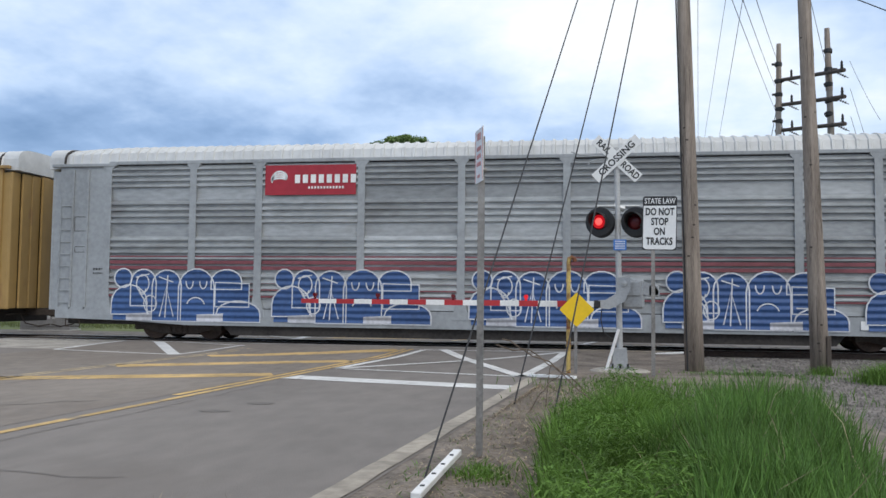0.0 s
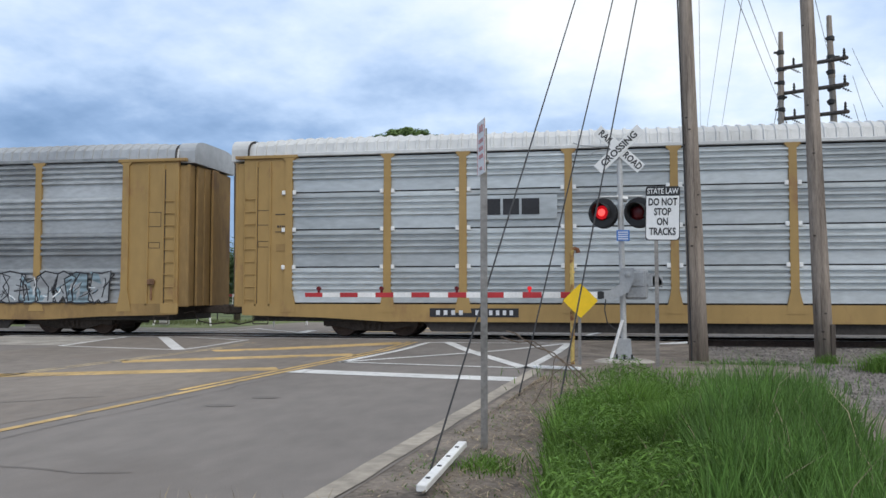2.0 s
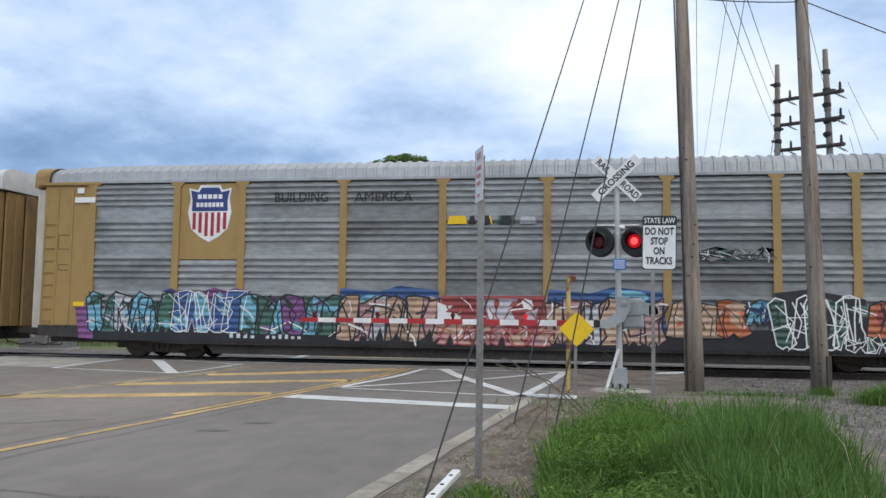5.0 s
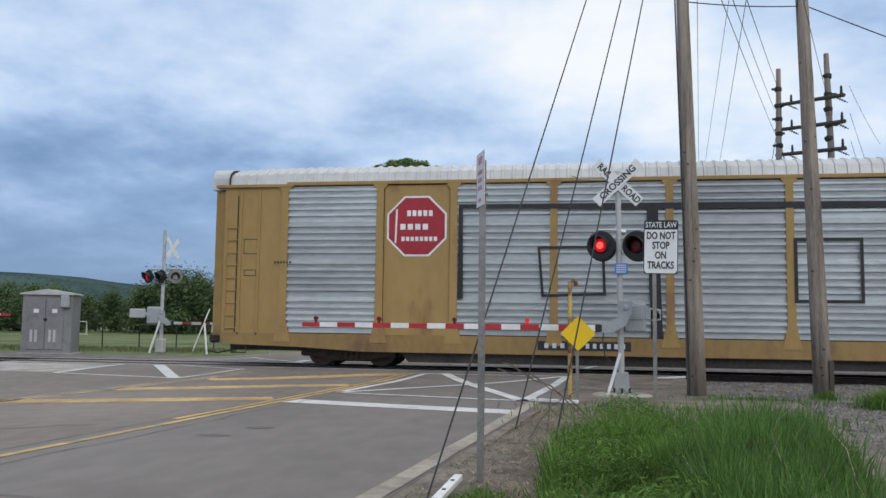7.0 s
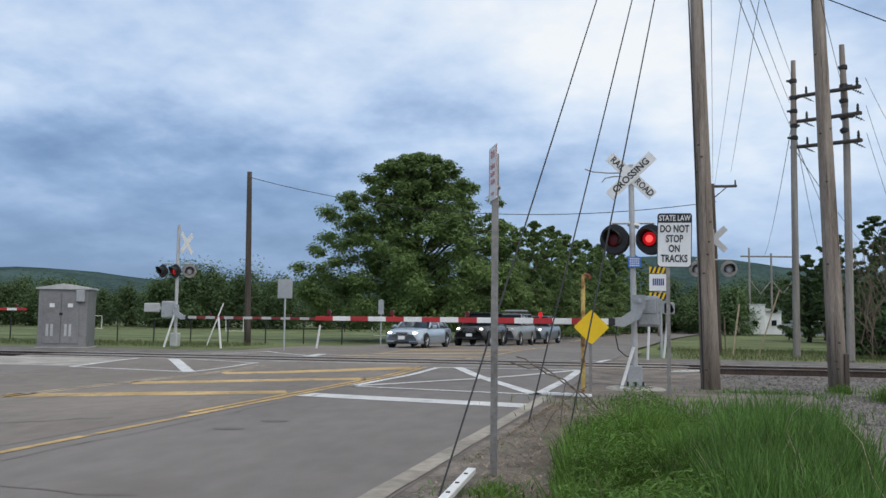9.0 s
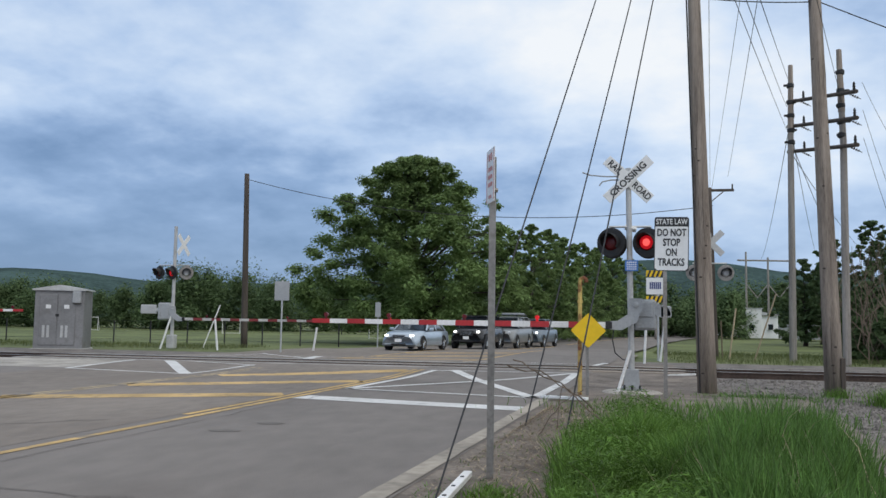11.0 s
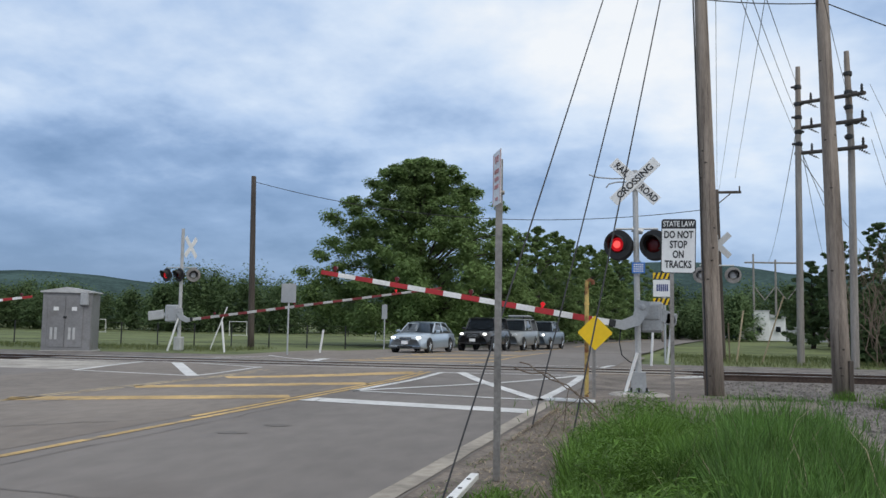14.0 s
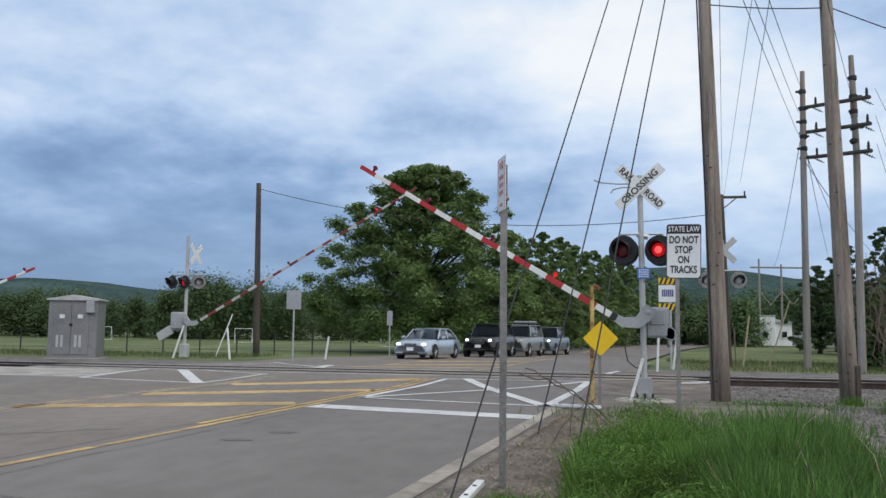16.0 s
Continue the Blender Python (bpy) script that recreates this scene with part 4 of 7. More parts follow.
def lamp_head(parent, x, y, z, turn, n=28, back="black"):
    """A round flashing-light head: background disc, hood, lens. Faces -y, turned about the mast."""
    m = Matrix.Translation((x, y, z)) @ pose(0, 0, 0, 0, 0, turn)
    b = Build()
    lathe(b, [(0.05, 0.0), (0.295, 0.0), (0.30, 0.012), (0.29, 0.025), (0.05, 0.03)], n, pose(0, 0, 0, 90, 0, 0))
    lathe(b, [(0.10, -0.20), (0.16, -0.16), (0.17, -0.02), (0.17, 0.0)], 16, pose(0, 0, 0, 90, 0, 0))
    head = part("light_head", b, back, parent, "black round background of a flashing light", at=m)
    b = Build()
    b.smooth = True
    k = 15
    ring = [math.radians(-38 + 256 * i / (k - 1)) for i in range(k)]
    v = []
    for r in (0.175, 0.182):
        for y0, drop in ((-0.03, 0.0), (-0.34, 0.0)):
            v += [(r * math.cos(a), y0 * (0.55 + 0.45 * max(0.0, math.sin(a))) if y0 < -0.1 else y0, r * math.sin(a)) for a in ring]
    f = [(i, i + 1, k + i + 1, k + i) for i in range(k - 1)] + [(2 * k + i, 3 * k + i, 3 * k + i + 1, 2 * k + i + 1) for i in range(k - 1)]
    f += [(k + i, k + i + 1, 3 * k + i + 1, 3 * k + i) for i in range(k - 1)]
    b.add(v, f)
    part("hood", b, "black", head)
    b = Build()
    b.smooth = True
    lathe(b, [(0.0005, 0.062), (0.08, 0.055), (0.165, 0.028)], 24, pose(0, 0, 0, 90, 0, 0))
    part("lens", b, "lens_dark" if back == "black" else "lens_clear", head)
    return m


def crossbuck(parent, x, y, z, words=True, turn=0.0, mat="sign_white"):
    for k, (text, ang) in enumerate((("RAIL  ROAD", -43.5), ("CROSSING", 43.5))):
        m = Matrix.Translation((x, y - 0.022 * k, z)) @ pose(0, 0, 0, 0, 0, turn) @ pose(0, 0, 0, 0, -ang, 0)
        b = Build()
        box(b, (0, 0, 0), (1.20, 0.012, 0.225), 0.005)
        blade = part("crossbuck_blade", b, mat, parent, at=m)
        if words:
            if k == 0:
                letters("RAIL", 0.19, "black_sign", blade, upright(-0.36, -0.010, 0), name="lettering", bold=0.004, squeeze=0.86)
                letters("ROAD", 0.19, "black_sign", blade, upright(0.36, -0.010, 0), name="lettering", bold=0.004, squeeze=0.82)
            else:
                letters(text, 0.19, "black_sign", blade, upright(0, -0.010, 0), name="lettering", bold=0.004, squeeze=1.02)


def gate_arm(parent, length, turn_m, lamps, reach=0.45, drop=0.42, n=16, sgn=-1, name="gate_arm", pale="gate_white", red="gate_red", deep=0.125):
    """A striped gate arm on a curved bracket; local origin at the pivot, reaching along sgn x."""
    b = Build()
    prism(b, [(0.13, 0.12), (-0.12, 0.12), (-0.15, -0.20), (-0.35, -0.33), (-0.50, -0.34), (-0.50, -0.50), (-0.28, -0.52), (0.02, -0.36), (0.13, -0.1)] if sgn < 0 else
          [(-0.13, 0.12), (-0.13, -0.1), (-0.02, -0.36), (0.28, -0.52), (0.50, -0.50), (0.50, -0.34), (0.35, -0.33), (0.15, -0.20), (0.12, 0.12)], -0.06, 0.03)
    lathe(b, [(0.02, 0.0), (0.06, 0.0), (0.06, 0.03), (0.02, 0.04)], 12, Matrix.Translation((0, -0.06, 0.0)) @ pose(0, 0, 0, 90, 0, 0))
    arm = part(name, b, "grey_paint", parent, "striped red and white gate arm on a grey bracket", at=turn_m)
    b = Build()
    box(b, (sgn * 0.52, -0.02, -drop), (0.14, 0.10, 0.16), 0.02)
    part("bracket_clamp", b, "black", arm)
    step = (length - reach) / n
    for i in range(n):
        b = Build()
        h = deep * (1 - 0.28 * i / n)
        box(b, (sgn * (reach + 0.1 + (i + 0.5) * step), -0.02, -drop), (step + 0.001, 0.045, h), 0.004)
        part("stripe", b, pale if i % 2 == 0 else red, arm)
    for d, lit in lamps:
        b = Build()
        box(b, (sgn * d, -0.02, -drop + 0.075), (0.05, 0.05, 0.06), 0.01)
        tube(b, (sgn * d, -0.06, -drop + 0.135), (sgn * d, 0.02, -drop + 0.135), 0.045, n=14)
        lamp = part("arm_lamp", b, "lens_lit" if lit else "lens_dark", arm, "small red lamp on the gate arm")
    # counterweights behind the pivot
    b = Build()
    prism(b, [(-sgn * 0.1, 0.10), (-sgn * 0.62, -0.02), (-sgn * 0.72, -0.2), (-sgn * 0.55, -0.26), (-sgn * 0.1, -0.12)], 0.16, 0.24)
    box(b, (-sgn * 0.60, 0.22, -0.14), (0.22, 0.12, 0.24), 0.02)
    part("counterweight", b, "grey_paint", arm)
    return arm


# near signal, beside the lane
SX, SY = 0.70, 17.60
signal = thing("crossing_signal", "silver railroad crossing signal with crossbuck, red lights, gate", "crossing signal", (SX, SY, 0.0), group="crossing signals")
b = Build()
tube(b, (0, 0, 0.25), (-0.06, 0, 4.5), 0.062, 0.055, 16)
part("mast", b, "alu_paint", signal)
b = Build()
prism(b, [(-0.20, 0.0), (0.20, 0.0), (0.20, 0.06), (0.15, 0.10), (0.13, 0.42), (-0.13, 0.42), (-0.15, 0.10), (-0.20, 0.06)], -0.17, 0.17)
base = part("mast_base", b, "grey_paint", signal, "grey cast mast base")
for dx in (-0.15, 0.0, 0.15):
    b = Build()
    tube(b, (dx, -0.185, 0.03), (dx, -0.185, 0.12), 0.022, n=6)
    part("anchor_bolt", b, "black", base)
b = Build()
lathe(b, [(0.62, -0.12), (0.60, -0.03), (0.52, 0.0), (0.3, 0.012)], 22)
part("foundation", b, "pale_gravel", signal, "crumbled round concrete footing")
crossbuck(signal, -0.06, -0.08, 4.26)
b = Build()
tube(b, (-0.45, 0.02, 3.30), (0.40, 0.02, 3.30), 0.022, n=8)
tube(b, (-0.12, 0.02, 3.30), (0.10, 0.02, 3.24), 0.06, n=8)
for x in (-0.40, 0.30):
    tube(b, (x, 0.06, 3.30), (x, 0.10, 2.97), 0.022, n=8)
part("cross_arm", b, "galv", signal)
HEADS = [lamp_head(signal, x, -0.08, 2.97, -20) for x in (-0.40, 0.31)]
lamp_head(signal, -0.36, 0.32, 2.97, 160), lamp_head(signal, 0.36, 0.32, 2.97, 160)
# the glow that jumps from head to head
b = Build()
b.smooth = True
lathe(b, [(0.0005, 0.075), (0.08, 0.068), (0.14, 0.050)], 24, pose(0, 0, 0, 90, 0, 0))
glow = part("lamp_glow", b, "lens_lit", signal, "lit red lens glow", at=HEADS[0])
b = Build()
lathe(b, [(0.0005, 0.086), (0.05, 0.081), (0.075, 0.074)], 20, pose(0, 0, 0, 90, 0, 0))
part("lamp_core", b, "lens_core", glow)
b = Build()
box(b, (0.0, -0.10, 2.50), (0.26, 0.012, 0.22), 0.006)
plate = part("notice_plate", b, "sign_blue", signal, "small blue notice plate")
b = Build()
for k in range(4):
    bars(b, -0.1, 0.1, 2.42 + k * 0.045, 2.445 + k * 0.045, 5, 0.3, -0.109)
part("lettering", b, "ink_white", plate)
b = Build()
box(b, (0.26, 0.16, 1.52), (0.46, 0.34, 0.62), 0.05)
box(b, (0.26, -0.02, 1.62), (0.30, 0.04, 0.30), 0.02)
part("gate_mechanism", b, "grey_paint", signal, "grey cast gate mechanism housing")
PIVOT = Vector((0.07, -0.16, 1.72))
arm_near = gate_arm(signal, 6.62, Matrix.Translation(PIVOT), ((1.95, True), (3.45, False), (5.05, False), (6.42, False)))
b = Build()
tube(b, (-0.03, -0.1, 0.80), (-0.28, -0.25, -0.02), 0.032, n=8)
part("brace", b, "gate_white", signal)
b = Build()
path_tube(b, [(-0.35, -0.15, 1.3), (-0.38, -0.16, 1.0), (-0.33, -0.15, 0.75), (-0.18, -0.1, 0.62), (-0.05, 0, 0.6)], 0.012)
part("cable", b, "wire", signal)
b = Build()
path_tube(b, [(-0.1, -0.02, 4.33), (-0.5, -0.04, 4.33), (-0.82, -0.05, 4.36), (-0.98, -0.05, 4.42)], 0.014)
path_tube(b, [(-0.1, -0.02, 4.25), (-0.4, -0.04, 4.26), (-0.58, -0.05, 4.22), (-0.64, -0.05, 4.14)], 0.014)
part("cable", b, "grey_paint", signal)

# far signal at the other lane
far = thing("crossing_signal", "far silver crossing signal with lights and gate", "crossing signal", (-18.05, 34.3, -0.05), group="crossing signals")
b = Build()
tube(b, (0, 0, 0.0), (0, 0, 5.3), 0.08, 0.07, 12)
box(b, (0, 0, 0.3), (0.35, 0.35, 0.6), 0.04)
part("mast", b, "alu_paint", far)
crossbuck(far, 0.30, 0.2, 4.5, False, 85)
for x, back, tn in ((-0.62, "black", -25), (-0.02, "black", -25), (0.62, "steel_post", 30)):
    m = lamp_head(far, x, -0.12, 3.27, tn, 20, back)
b = Build()
lathe(b, [(0.0005, 0.08), (0.08, 0.07), (0.15, 0.05)], 20, pose(0, 0, 0, 90, 0, 0))
FAR_HEADS = [Matrix.Translation((x, -0.12, 3.27)) @ pose(0, 0, 0, 0, 0, -25) for x in (-0.62, -0.02)]
glow_far = part("lamp_glow", b, "lens_lit", far, "lit red lens glow", at=FAR_HEADS[0])
b = Build()
tube(b, (-0.7, 0.02, 3.6), (0.7, 0.02, 3.6), 0.025, n=8)
part("cross_arm", b, "galv", far)
b = Build()
box(b, (-0.32, 0.0, 1.60), (0.60, 0.4, 0.75), 0.06)
part("gate_mechanism", b, "grey_paint", far)
arm_far = gate_arm(far, 11.4, Matrix.Translation((0.15, -0.3, 1.70)), ((1.6, False), (5.2, False), (9.6, True)), sgn=1, n=26, pale="gate_far_white", red="gate_far_red", deep=0.115)
b = Build()
box(b, (-1.28, 0.3, -0.02), (0.74, 0.10, 0.40), 0.03)
box(b, (-0.7, 0.3, -0.04), (0.6, 0.06, 0.16), 0.02)
part("counterweight_plate", b, "alu_paint", arm_far, "pale metal counterweight plate")

# third signal, its arm alone reaches into view
third = thing("crossing_signal", "silver crossing signal with short striped gate arm", "crossing signal", (-27.7, 30.0, -0.05), group="crossing signals")
b = Build()
tube(b, (0, 0, 0), (0, 0, 4.6), 0.07, 0.06, 12)
box(b, (0.1, 0.1, 1.5), (0.5, 0.4, 0.6), 0.05)
part("mast", b, "alu_paint", third)
arm_third = gate_arm(third, 5.55, Matrix.Translation((0.1, -0.2, 1.95)), ((1.6, False), (5.2, False)), sgn=1, n=12)

# fourth signal, seen from behind beyond the track
fourth = thing("crossing_signal", "silver crossing signal seen from its back", "crossing signal", (4.05, 32.0, -0.05), group="crossing signals")
b = Build()
tube(b, (0, 0, 0), (0, 0, 4.7), 0.07, 0.06, 12)
part("mast", b, "alu_paint", fourth)
crossbuck(fourth, 0.05, 0.1, 4.35, False, 10, "alu_paint")
for x in (-0.55, 0.55):
    lamp_head(fourth, x, 0.0, 3.25, 5, 20, "steel_post")
b = Build()
tube(b, (-0.6, 0.02, 3.6), (0.6, 0.02, 3.6), 0.025, n=8)
part("cross_arm", b, "galv", fourth)

# STATE LAW sign
law = thing("road_sign", "white and black metal sign about stopping on tracks", "road sign", (1.27, 16.45, -0.03))
b = Build()
prism(b, [(-0.035, 0), (0.035, 0), (0.035, 3.3), (-0.035, 3.3)], 0.0, 0.035)
part("sign_post", b, "steel_post", law)


def rounded(w, h, r, n=5):
    out = []
    for cx, cz, a0 in ((w / 2 - r, h / 2 - r, 0), (-w / 2 + r, h / 2 - r, 90), (-w / 2 + r, -h / 2 + r, 180), (w / 2 - r, -h / 2 + r, 270)):
        out += [(cx + r * math.cos(math.radians(a0 + 90 * i / n)), cz + r * math.sin(math.radians(a0 + 90 * i / n))) for i in range(n + 1)]
    return out


LM = Matrix.Translation((0.12, -0.02, 2.87)) @ pose(0, 0, 0, 0, 1.2, -8)
b = Build()
prism(b, rounded(0.63, 1.02, 0.05), -0.004, 0.0)
face = part("sign_panel", b, "black_sign", law, at=LM)
b = Build()
prism(b, [(-0.30, 0.33), (-0.30, -0.455), (-0.255, -0.495), (0.255, -0.495), (0.30, -0.455), (0.30, 0.33)], -0.009, -0.004)
part("white_field", b, "sign_white", face)
letters("STATE LAW", 0.145, "sign_white", face, upright(0, -0.008, 0.415), bold=0.002, squeeze=0.74)
for k, line in enumerate(("DO NOT", "STOP", "ON", "TRACKS")):
    letters(line, 0.19, "black_sign", face, upright(0, -0.012, 0.21 - 0.186 * k), bold=0.005, squeeze=0.69)

# striped notice panel behind it
notice = thing("notice_panel", "white notice panel between yellow and black striped bars", "sign", (2.19, 33.0, -0.05))
b = Build()
tube(b, (0.10, 0.04, 0), (0.10, 0.04, 3.55), 0.04, n=8)
part("sign_post", b, "galv", notice)
for z, h, mat in ((3.27, 0.24, "sign_yellow"), (2.80, 0.63, "sign_white"), (2.30, 0.24, "sign_yellow")):
    b = Build()
    box(b, (0, 0, z), (0.67, 0.012, h), 0.004)
    pn = part("panel", b, mat, notice)
    b = Build()
    if mat == "sign_yellow":
        for k in range(4):
            x = -0.28 + k * 0.167
            prism(b, [(x - 0.037, z - h / 2), (x + 0.046, z - h / 2), (x + 0.139, z + h / 2), (x + 0.056, z + h / 2)], -0.010, -0.007)
        part("stripes", b, "black_sign", pn)
    else:
        bars(b, -0.22, 0.22, z - 0.11, z + 0.15, 6, 0.3, -0.009)
        part("lettering", b, "navy", pn)

# yellow diamond
dia = thing("warning_sign", "blank yellow diamond warning sign on a short post", "road sign", (-0.17, 16.60, -0.03))
b = Build()
prism(b, [(-0.03, 0), (0.03, 0), (0.03, 1.2), (-0.03, 1.2)], 0.0, 0.03)
part("sign_post", b, "steel_post", dia)
b = Build()
prism(b, rounded(0.475, 0.475, 0.03), -0.02, -0.016)
part("sign_panel", b, "sign_yellow", dia, at=Matrix.Translation((0.02, 0, 1.225)) @ pose(0, 0, 0, 0, 45, 0))

# rusty yellow pipe with a bent top
pipe = thing("vent_pipe", "rusty yellow gas vent pipe with bent top", "pipe", (-0.31, 16.69, -0.03))
b = Build()
tube(b, (0, 0, 0), (0.0, 0, 2.15), 0.042, n=12)
path_tube(b, [(0, 0, 2.12), (0.01, 0, 2.21), (0.06, 0, 2.235), (0.11, 0, 2.21), (0.12, 0, 2.15)], 0.042, 10)
for z in (0.5, 1.1, 1.75):
    tube(b, (0, 0, z), (0, 0, z + 0.05), 0.052, n=12)
part("pipe_body", b, "rusty_yellow", pipe)

# edge-on white parking sign on a tall post
park = thing("road_sign", "white sign with red lettering on a tall grey post", "road sign", (-0.92, 7.56, -0.03))
b = Build()
prism(b, [(-0.030, 0), (0.030, 0), (0.030, 2.86), (-0.030, 2.86)], 0.0, 0.03)
part("sign_post", b, "steel_post", park)
b = Build()
box(b, (0.0, -0.005, 0), (0.30, 0.006, 0.49), 0.002)
face2 = part("sign_panel", b, "sign_white", park, at=Matrix.Translation((-0.01, -0.03, 2.68)) @ pose(0, 0, 0, 0, 0, -70))
b = Build()
for z, h, n in ((0.17, 0.06, 2), (0.06, 0.035, 5), (-0.01, 0.035, 4), (-0.08, 0.035, 5), (-0.19, 0.025, 1)):
    bars(b, -0.08, 0.08, z - h / 2, z + h / 2, n, 0.45, -0.0105)
for x in (-0.138, 0.138):
    box(b, (x, -0.0095, 0), (0.008, 0.004, 0.46))
part("lettering", b, "sign_red", face2)
b = Build()
tube(b, (0, 0.0, -0.13), (0, 0.06, -0.13), 0.02, n=8)
part("bolt", b, "steel_post", face2)

# back of a sign across the road, and one farther on
for x, y, z, h, w in ((-12.4, 32.5, -0.06, 2.9, 0.62), (-11.4, 44.0, -0.33, 2.6, 0.3)):
    s = thing("road_sign", "grey back of a metal sign on a post", "road sign", (x, y, z), group="far signs")
    b = Build()
    tube(b, (0, 0, 0), (0, 0, h), 0.035, n=8)
    part("sign_post", b, "galv", s)
    b = Build()
    box(b, (0, -0.04, h - 0.42), (w, 0.01, 0.76), 0.004)
    part("sign_panel", b, "grey_paint", s)
    for dx in (-0.12, 0.12):
        b = Build()
        box(b, (dx * w / 0.62, 0.0, h - 0.42), (0.03, 0.03, 0.72), 0.004)
        part("stiffener", b, "steel_post", s)

# utility poles
TOP_A = (1.89, 18.2, 14.7)


def utility_pole(label, base, top, r0, r1, mat, n=18):
    ob = thing("utility_pole", label, "utility pole", base, group="utility poles")
    b = Build()
    b.smooth = True
    d = Vector(top) - Vector(base)
    path_tube(b, [d * (k / 8) for k in range(9)], [r0 + (r1 - r0) * k / 8 for k in range(9)], n)
    part("pole_shaft", b, mat, ob)
    return ob


pa = utility_pole("thick weathered brown wooden utility pole", (2.22, 18.13, -0.1), TOP_A, 0.198, 0.075, "pole_wood")
b = Build()
tube(b, (-0.15, -0.12, 0), (-0.37, -0.06, 9), 0.016, n=6)
part("ground_wire", b, "wire", pa)


def weather(pole, base, top, r0, r1, seed):
    """Drying splits and dark knots on the side of a pole."""
    r = random.Random(seed)
    b0, d = Vector(base), Vector(top) - Vector(base)
    for k in range(26):
        t, a = r.uniform(0.02, 0.62), radians(r.uniform(200, 340))
        rad = r0 + (r1 - r0) * t
        n = Vector((math.cos(a), math.sin(a), 0))
        o = d * t + n * rad
        b = Build()
        if k % 3:
            ln = r.uniform(0.3, 1.3) / d.length
            path_tube(b, [o, d * (t + ln * 0.5) + n * (rad - 0.001) + Vector((r.uniform(-0.012, 0.012), 0, 0)), d * (t + ln) + n * (rad - 0.004)], [0.002, 0.006, 0.002], 4)
            part("split", b, "dark_wood", pole)
        else:
            lathe(b, [(0.004, 0.006), (0.014, 0.004), (0.02, 0.0)], 8, Matrix.Translation(o) @ n.to_track_quat("Z", "X").to_matrix().to_4x4() @ Matrix.Diagonal((1, 1.6, 1, 1)))
            part("knot", b, "dark_wood", pole)


weather(pa, (2.22, 18.13, -0.1), TOP_A, 0.198, 0.075, 4)
pb = utility_pole("leaning weathered brown wooden utility pole", (4.80, 18.73, -0.1), (4.44, 18.85, 14.5), 0.185, 0.085, "pole_wood")
b = Build()
box(b, (0.13, -0.16, 0.35), (0.09, 0.05, 0.9), 0.01)
part("splint_board", b, "dark_wood", pb)
weather(pb, (4.80, 18.73, -0.1), (4.44, 18.85, 14.5), 0.185, 0.085, 9)
utility_pole("dark wooden utility pole beside the field", (-17.36, 40.44, -0.3), (-17.5, 40.4, 8.62), 0.17, 0.12, "dark_wood")
pd = utility_pole("dark slim utility pole with a short arm", (5.15, 39.0, -0.4), (4.95, 39.0, 7.4), 0.13, 0.09, "dark_wood")
b = Build()
box(b, (0.35, 0, 7.68), (1.0, 0.09, 0.11), 0.01)
tube(b, (-0.1, 0, 7.2), (0.4, 0, 7.62), 0.025, n=6)
tube(b, (0.78, 0, 7.7), (0.78, 0, 7.95), 0.035, n=8)
part("cross_arm", b, "dark_wood", pd)
# paired poles carrying three arms
HL, HR = (7.72, 36.06, -0.2), (8.85, 32.8, -0.15)
hp = thing("power_line_frame", "pair of grey wooden poles with three insulator crossarms", "utility pole", (0, 0, 0))
for base, h, lean in ((HL, 11.66, 0.1), (HR, 11.22, -0.04)):
    b = Build()
    tube(b, base, (base[0] + 0.05, base[1], 8.0), 0.145, 0.12, 14)
    tube(b, (base[0] + 0.05, base[1], 8.0), (base[0] + lean, base[1], h), 0.12, 0.09, 14)
    p = part("pole_shaft", b, "grey_wood", hp)
    b = Build()
    tube(b, (base[0] + 0.05 + (lean - 0.05) * 0.4, base[1], 9.2), (base[0] + lean, base[1] - 0.02, h + 0.3), 0.125, 0.09, 12)
    part("dark_top", b, "pole_wood", p)
    for q, zz in enumerate((h - 0.55, h - 1.25, h - 1.8, h - 2.4, h - 2.9)):
        b = Build()
        lathe(b, [(0.10, -0.11), (0.15, -0.06), (0.15, 0.06), (0.10, 0.11)], 10, Matrix.Translation((base[0] + 0.05 + (lean - 0.05) * 0.6, base[1], zz)))
        box(b, (base[0] + 0.05 + (0.16 if q % 2 else -0.16), base[1] - 0.05, zz), (0.16, 0.06, 0.09), 0.01)
        part("band_clamp", b, "black", p)
for zl, zr in ((10.52, 9.63), (9.48, 8.68), (8.43, 7.71)):
    a, c = Vector((7.80, 36.6, zl + 0.05)), Vector((9.05, 31.6, zr))
    b = Build()
    d = (c - a).normalized()
    tube(b, a, c, 0.075, 0.075, 8)
    arm = part("cross_arm", b, "dark_wood", hp)
    for t in (0.26, 0.97):
        b = Build()
        o = a + (c - a) * t
        lathe(b, [(0.035, 0.0), (0.06, 0.04), (0.035, 0.08), (0.06, 0.13), (0.035, 0.17), (0.05, 0.22), (0.02, 0.30)], 10, Matrix.Translation(o + Vector((0, 0, 0.06))))
        part("insulator", b, "black", arm)
    for t, s in ((0.16, 1), (0.86, 1)):
        b = Build()
        o = a + (c - a) * t
        for k in range(5):
            lathe(b, [(0.02, 0.0), (0.06, 0.025), (0.02, 0.05)], 8, Matrix.Translation(o + Vector((0.06 + 0.075 * k, -0.05, -0.02 - 0.04 * k))) @ pose(0, 0, 0, 0, 115, 0))
        tube(b, o + Vector((-0.1, -0.05, 0.06)), o + Vector((0.50, -0.05, -0.25)), 0.014, n=6)
        part("insulator_string", b, "black", arm)


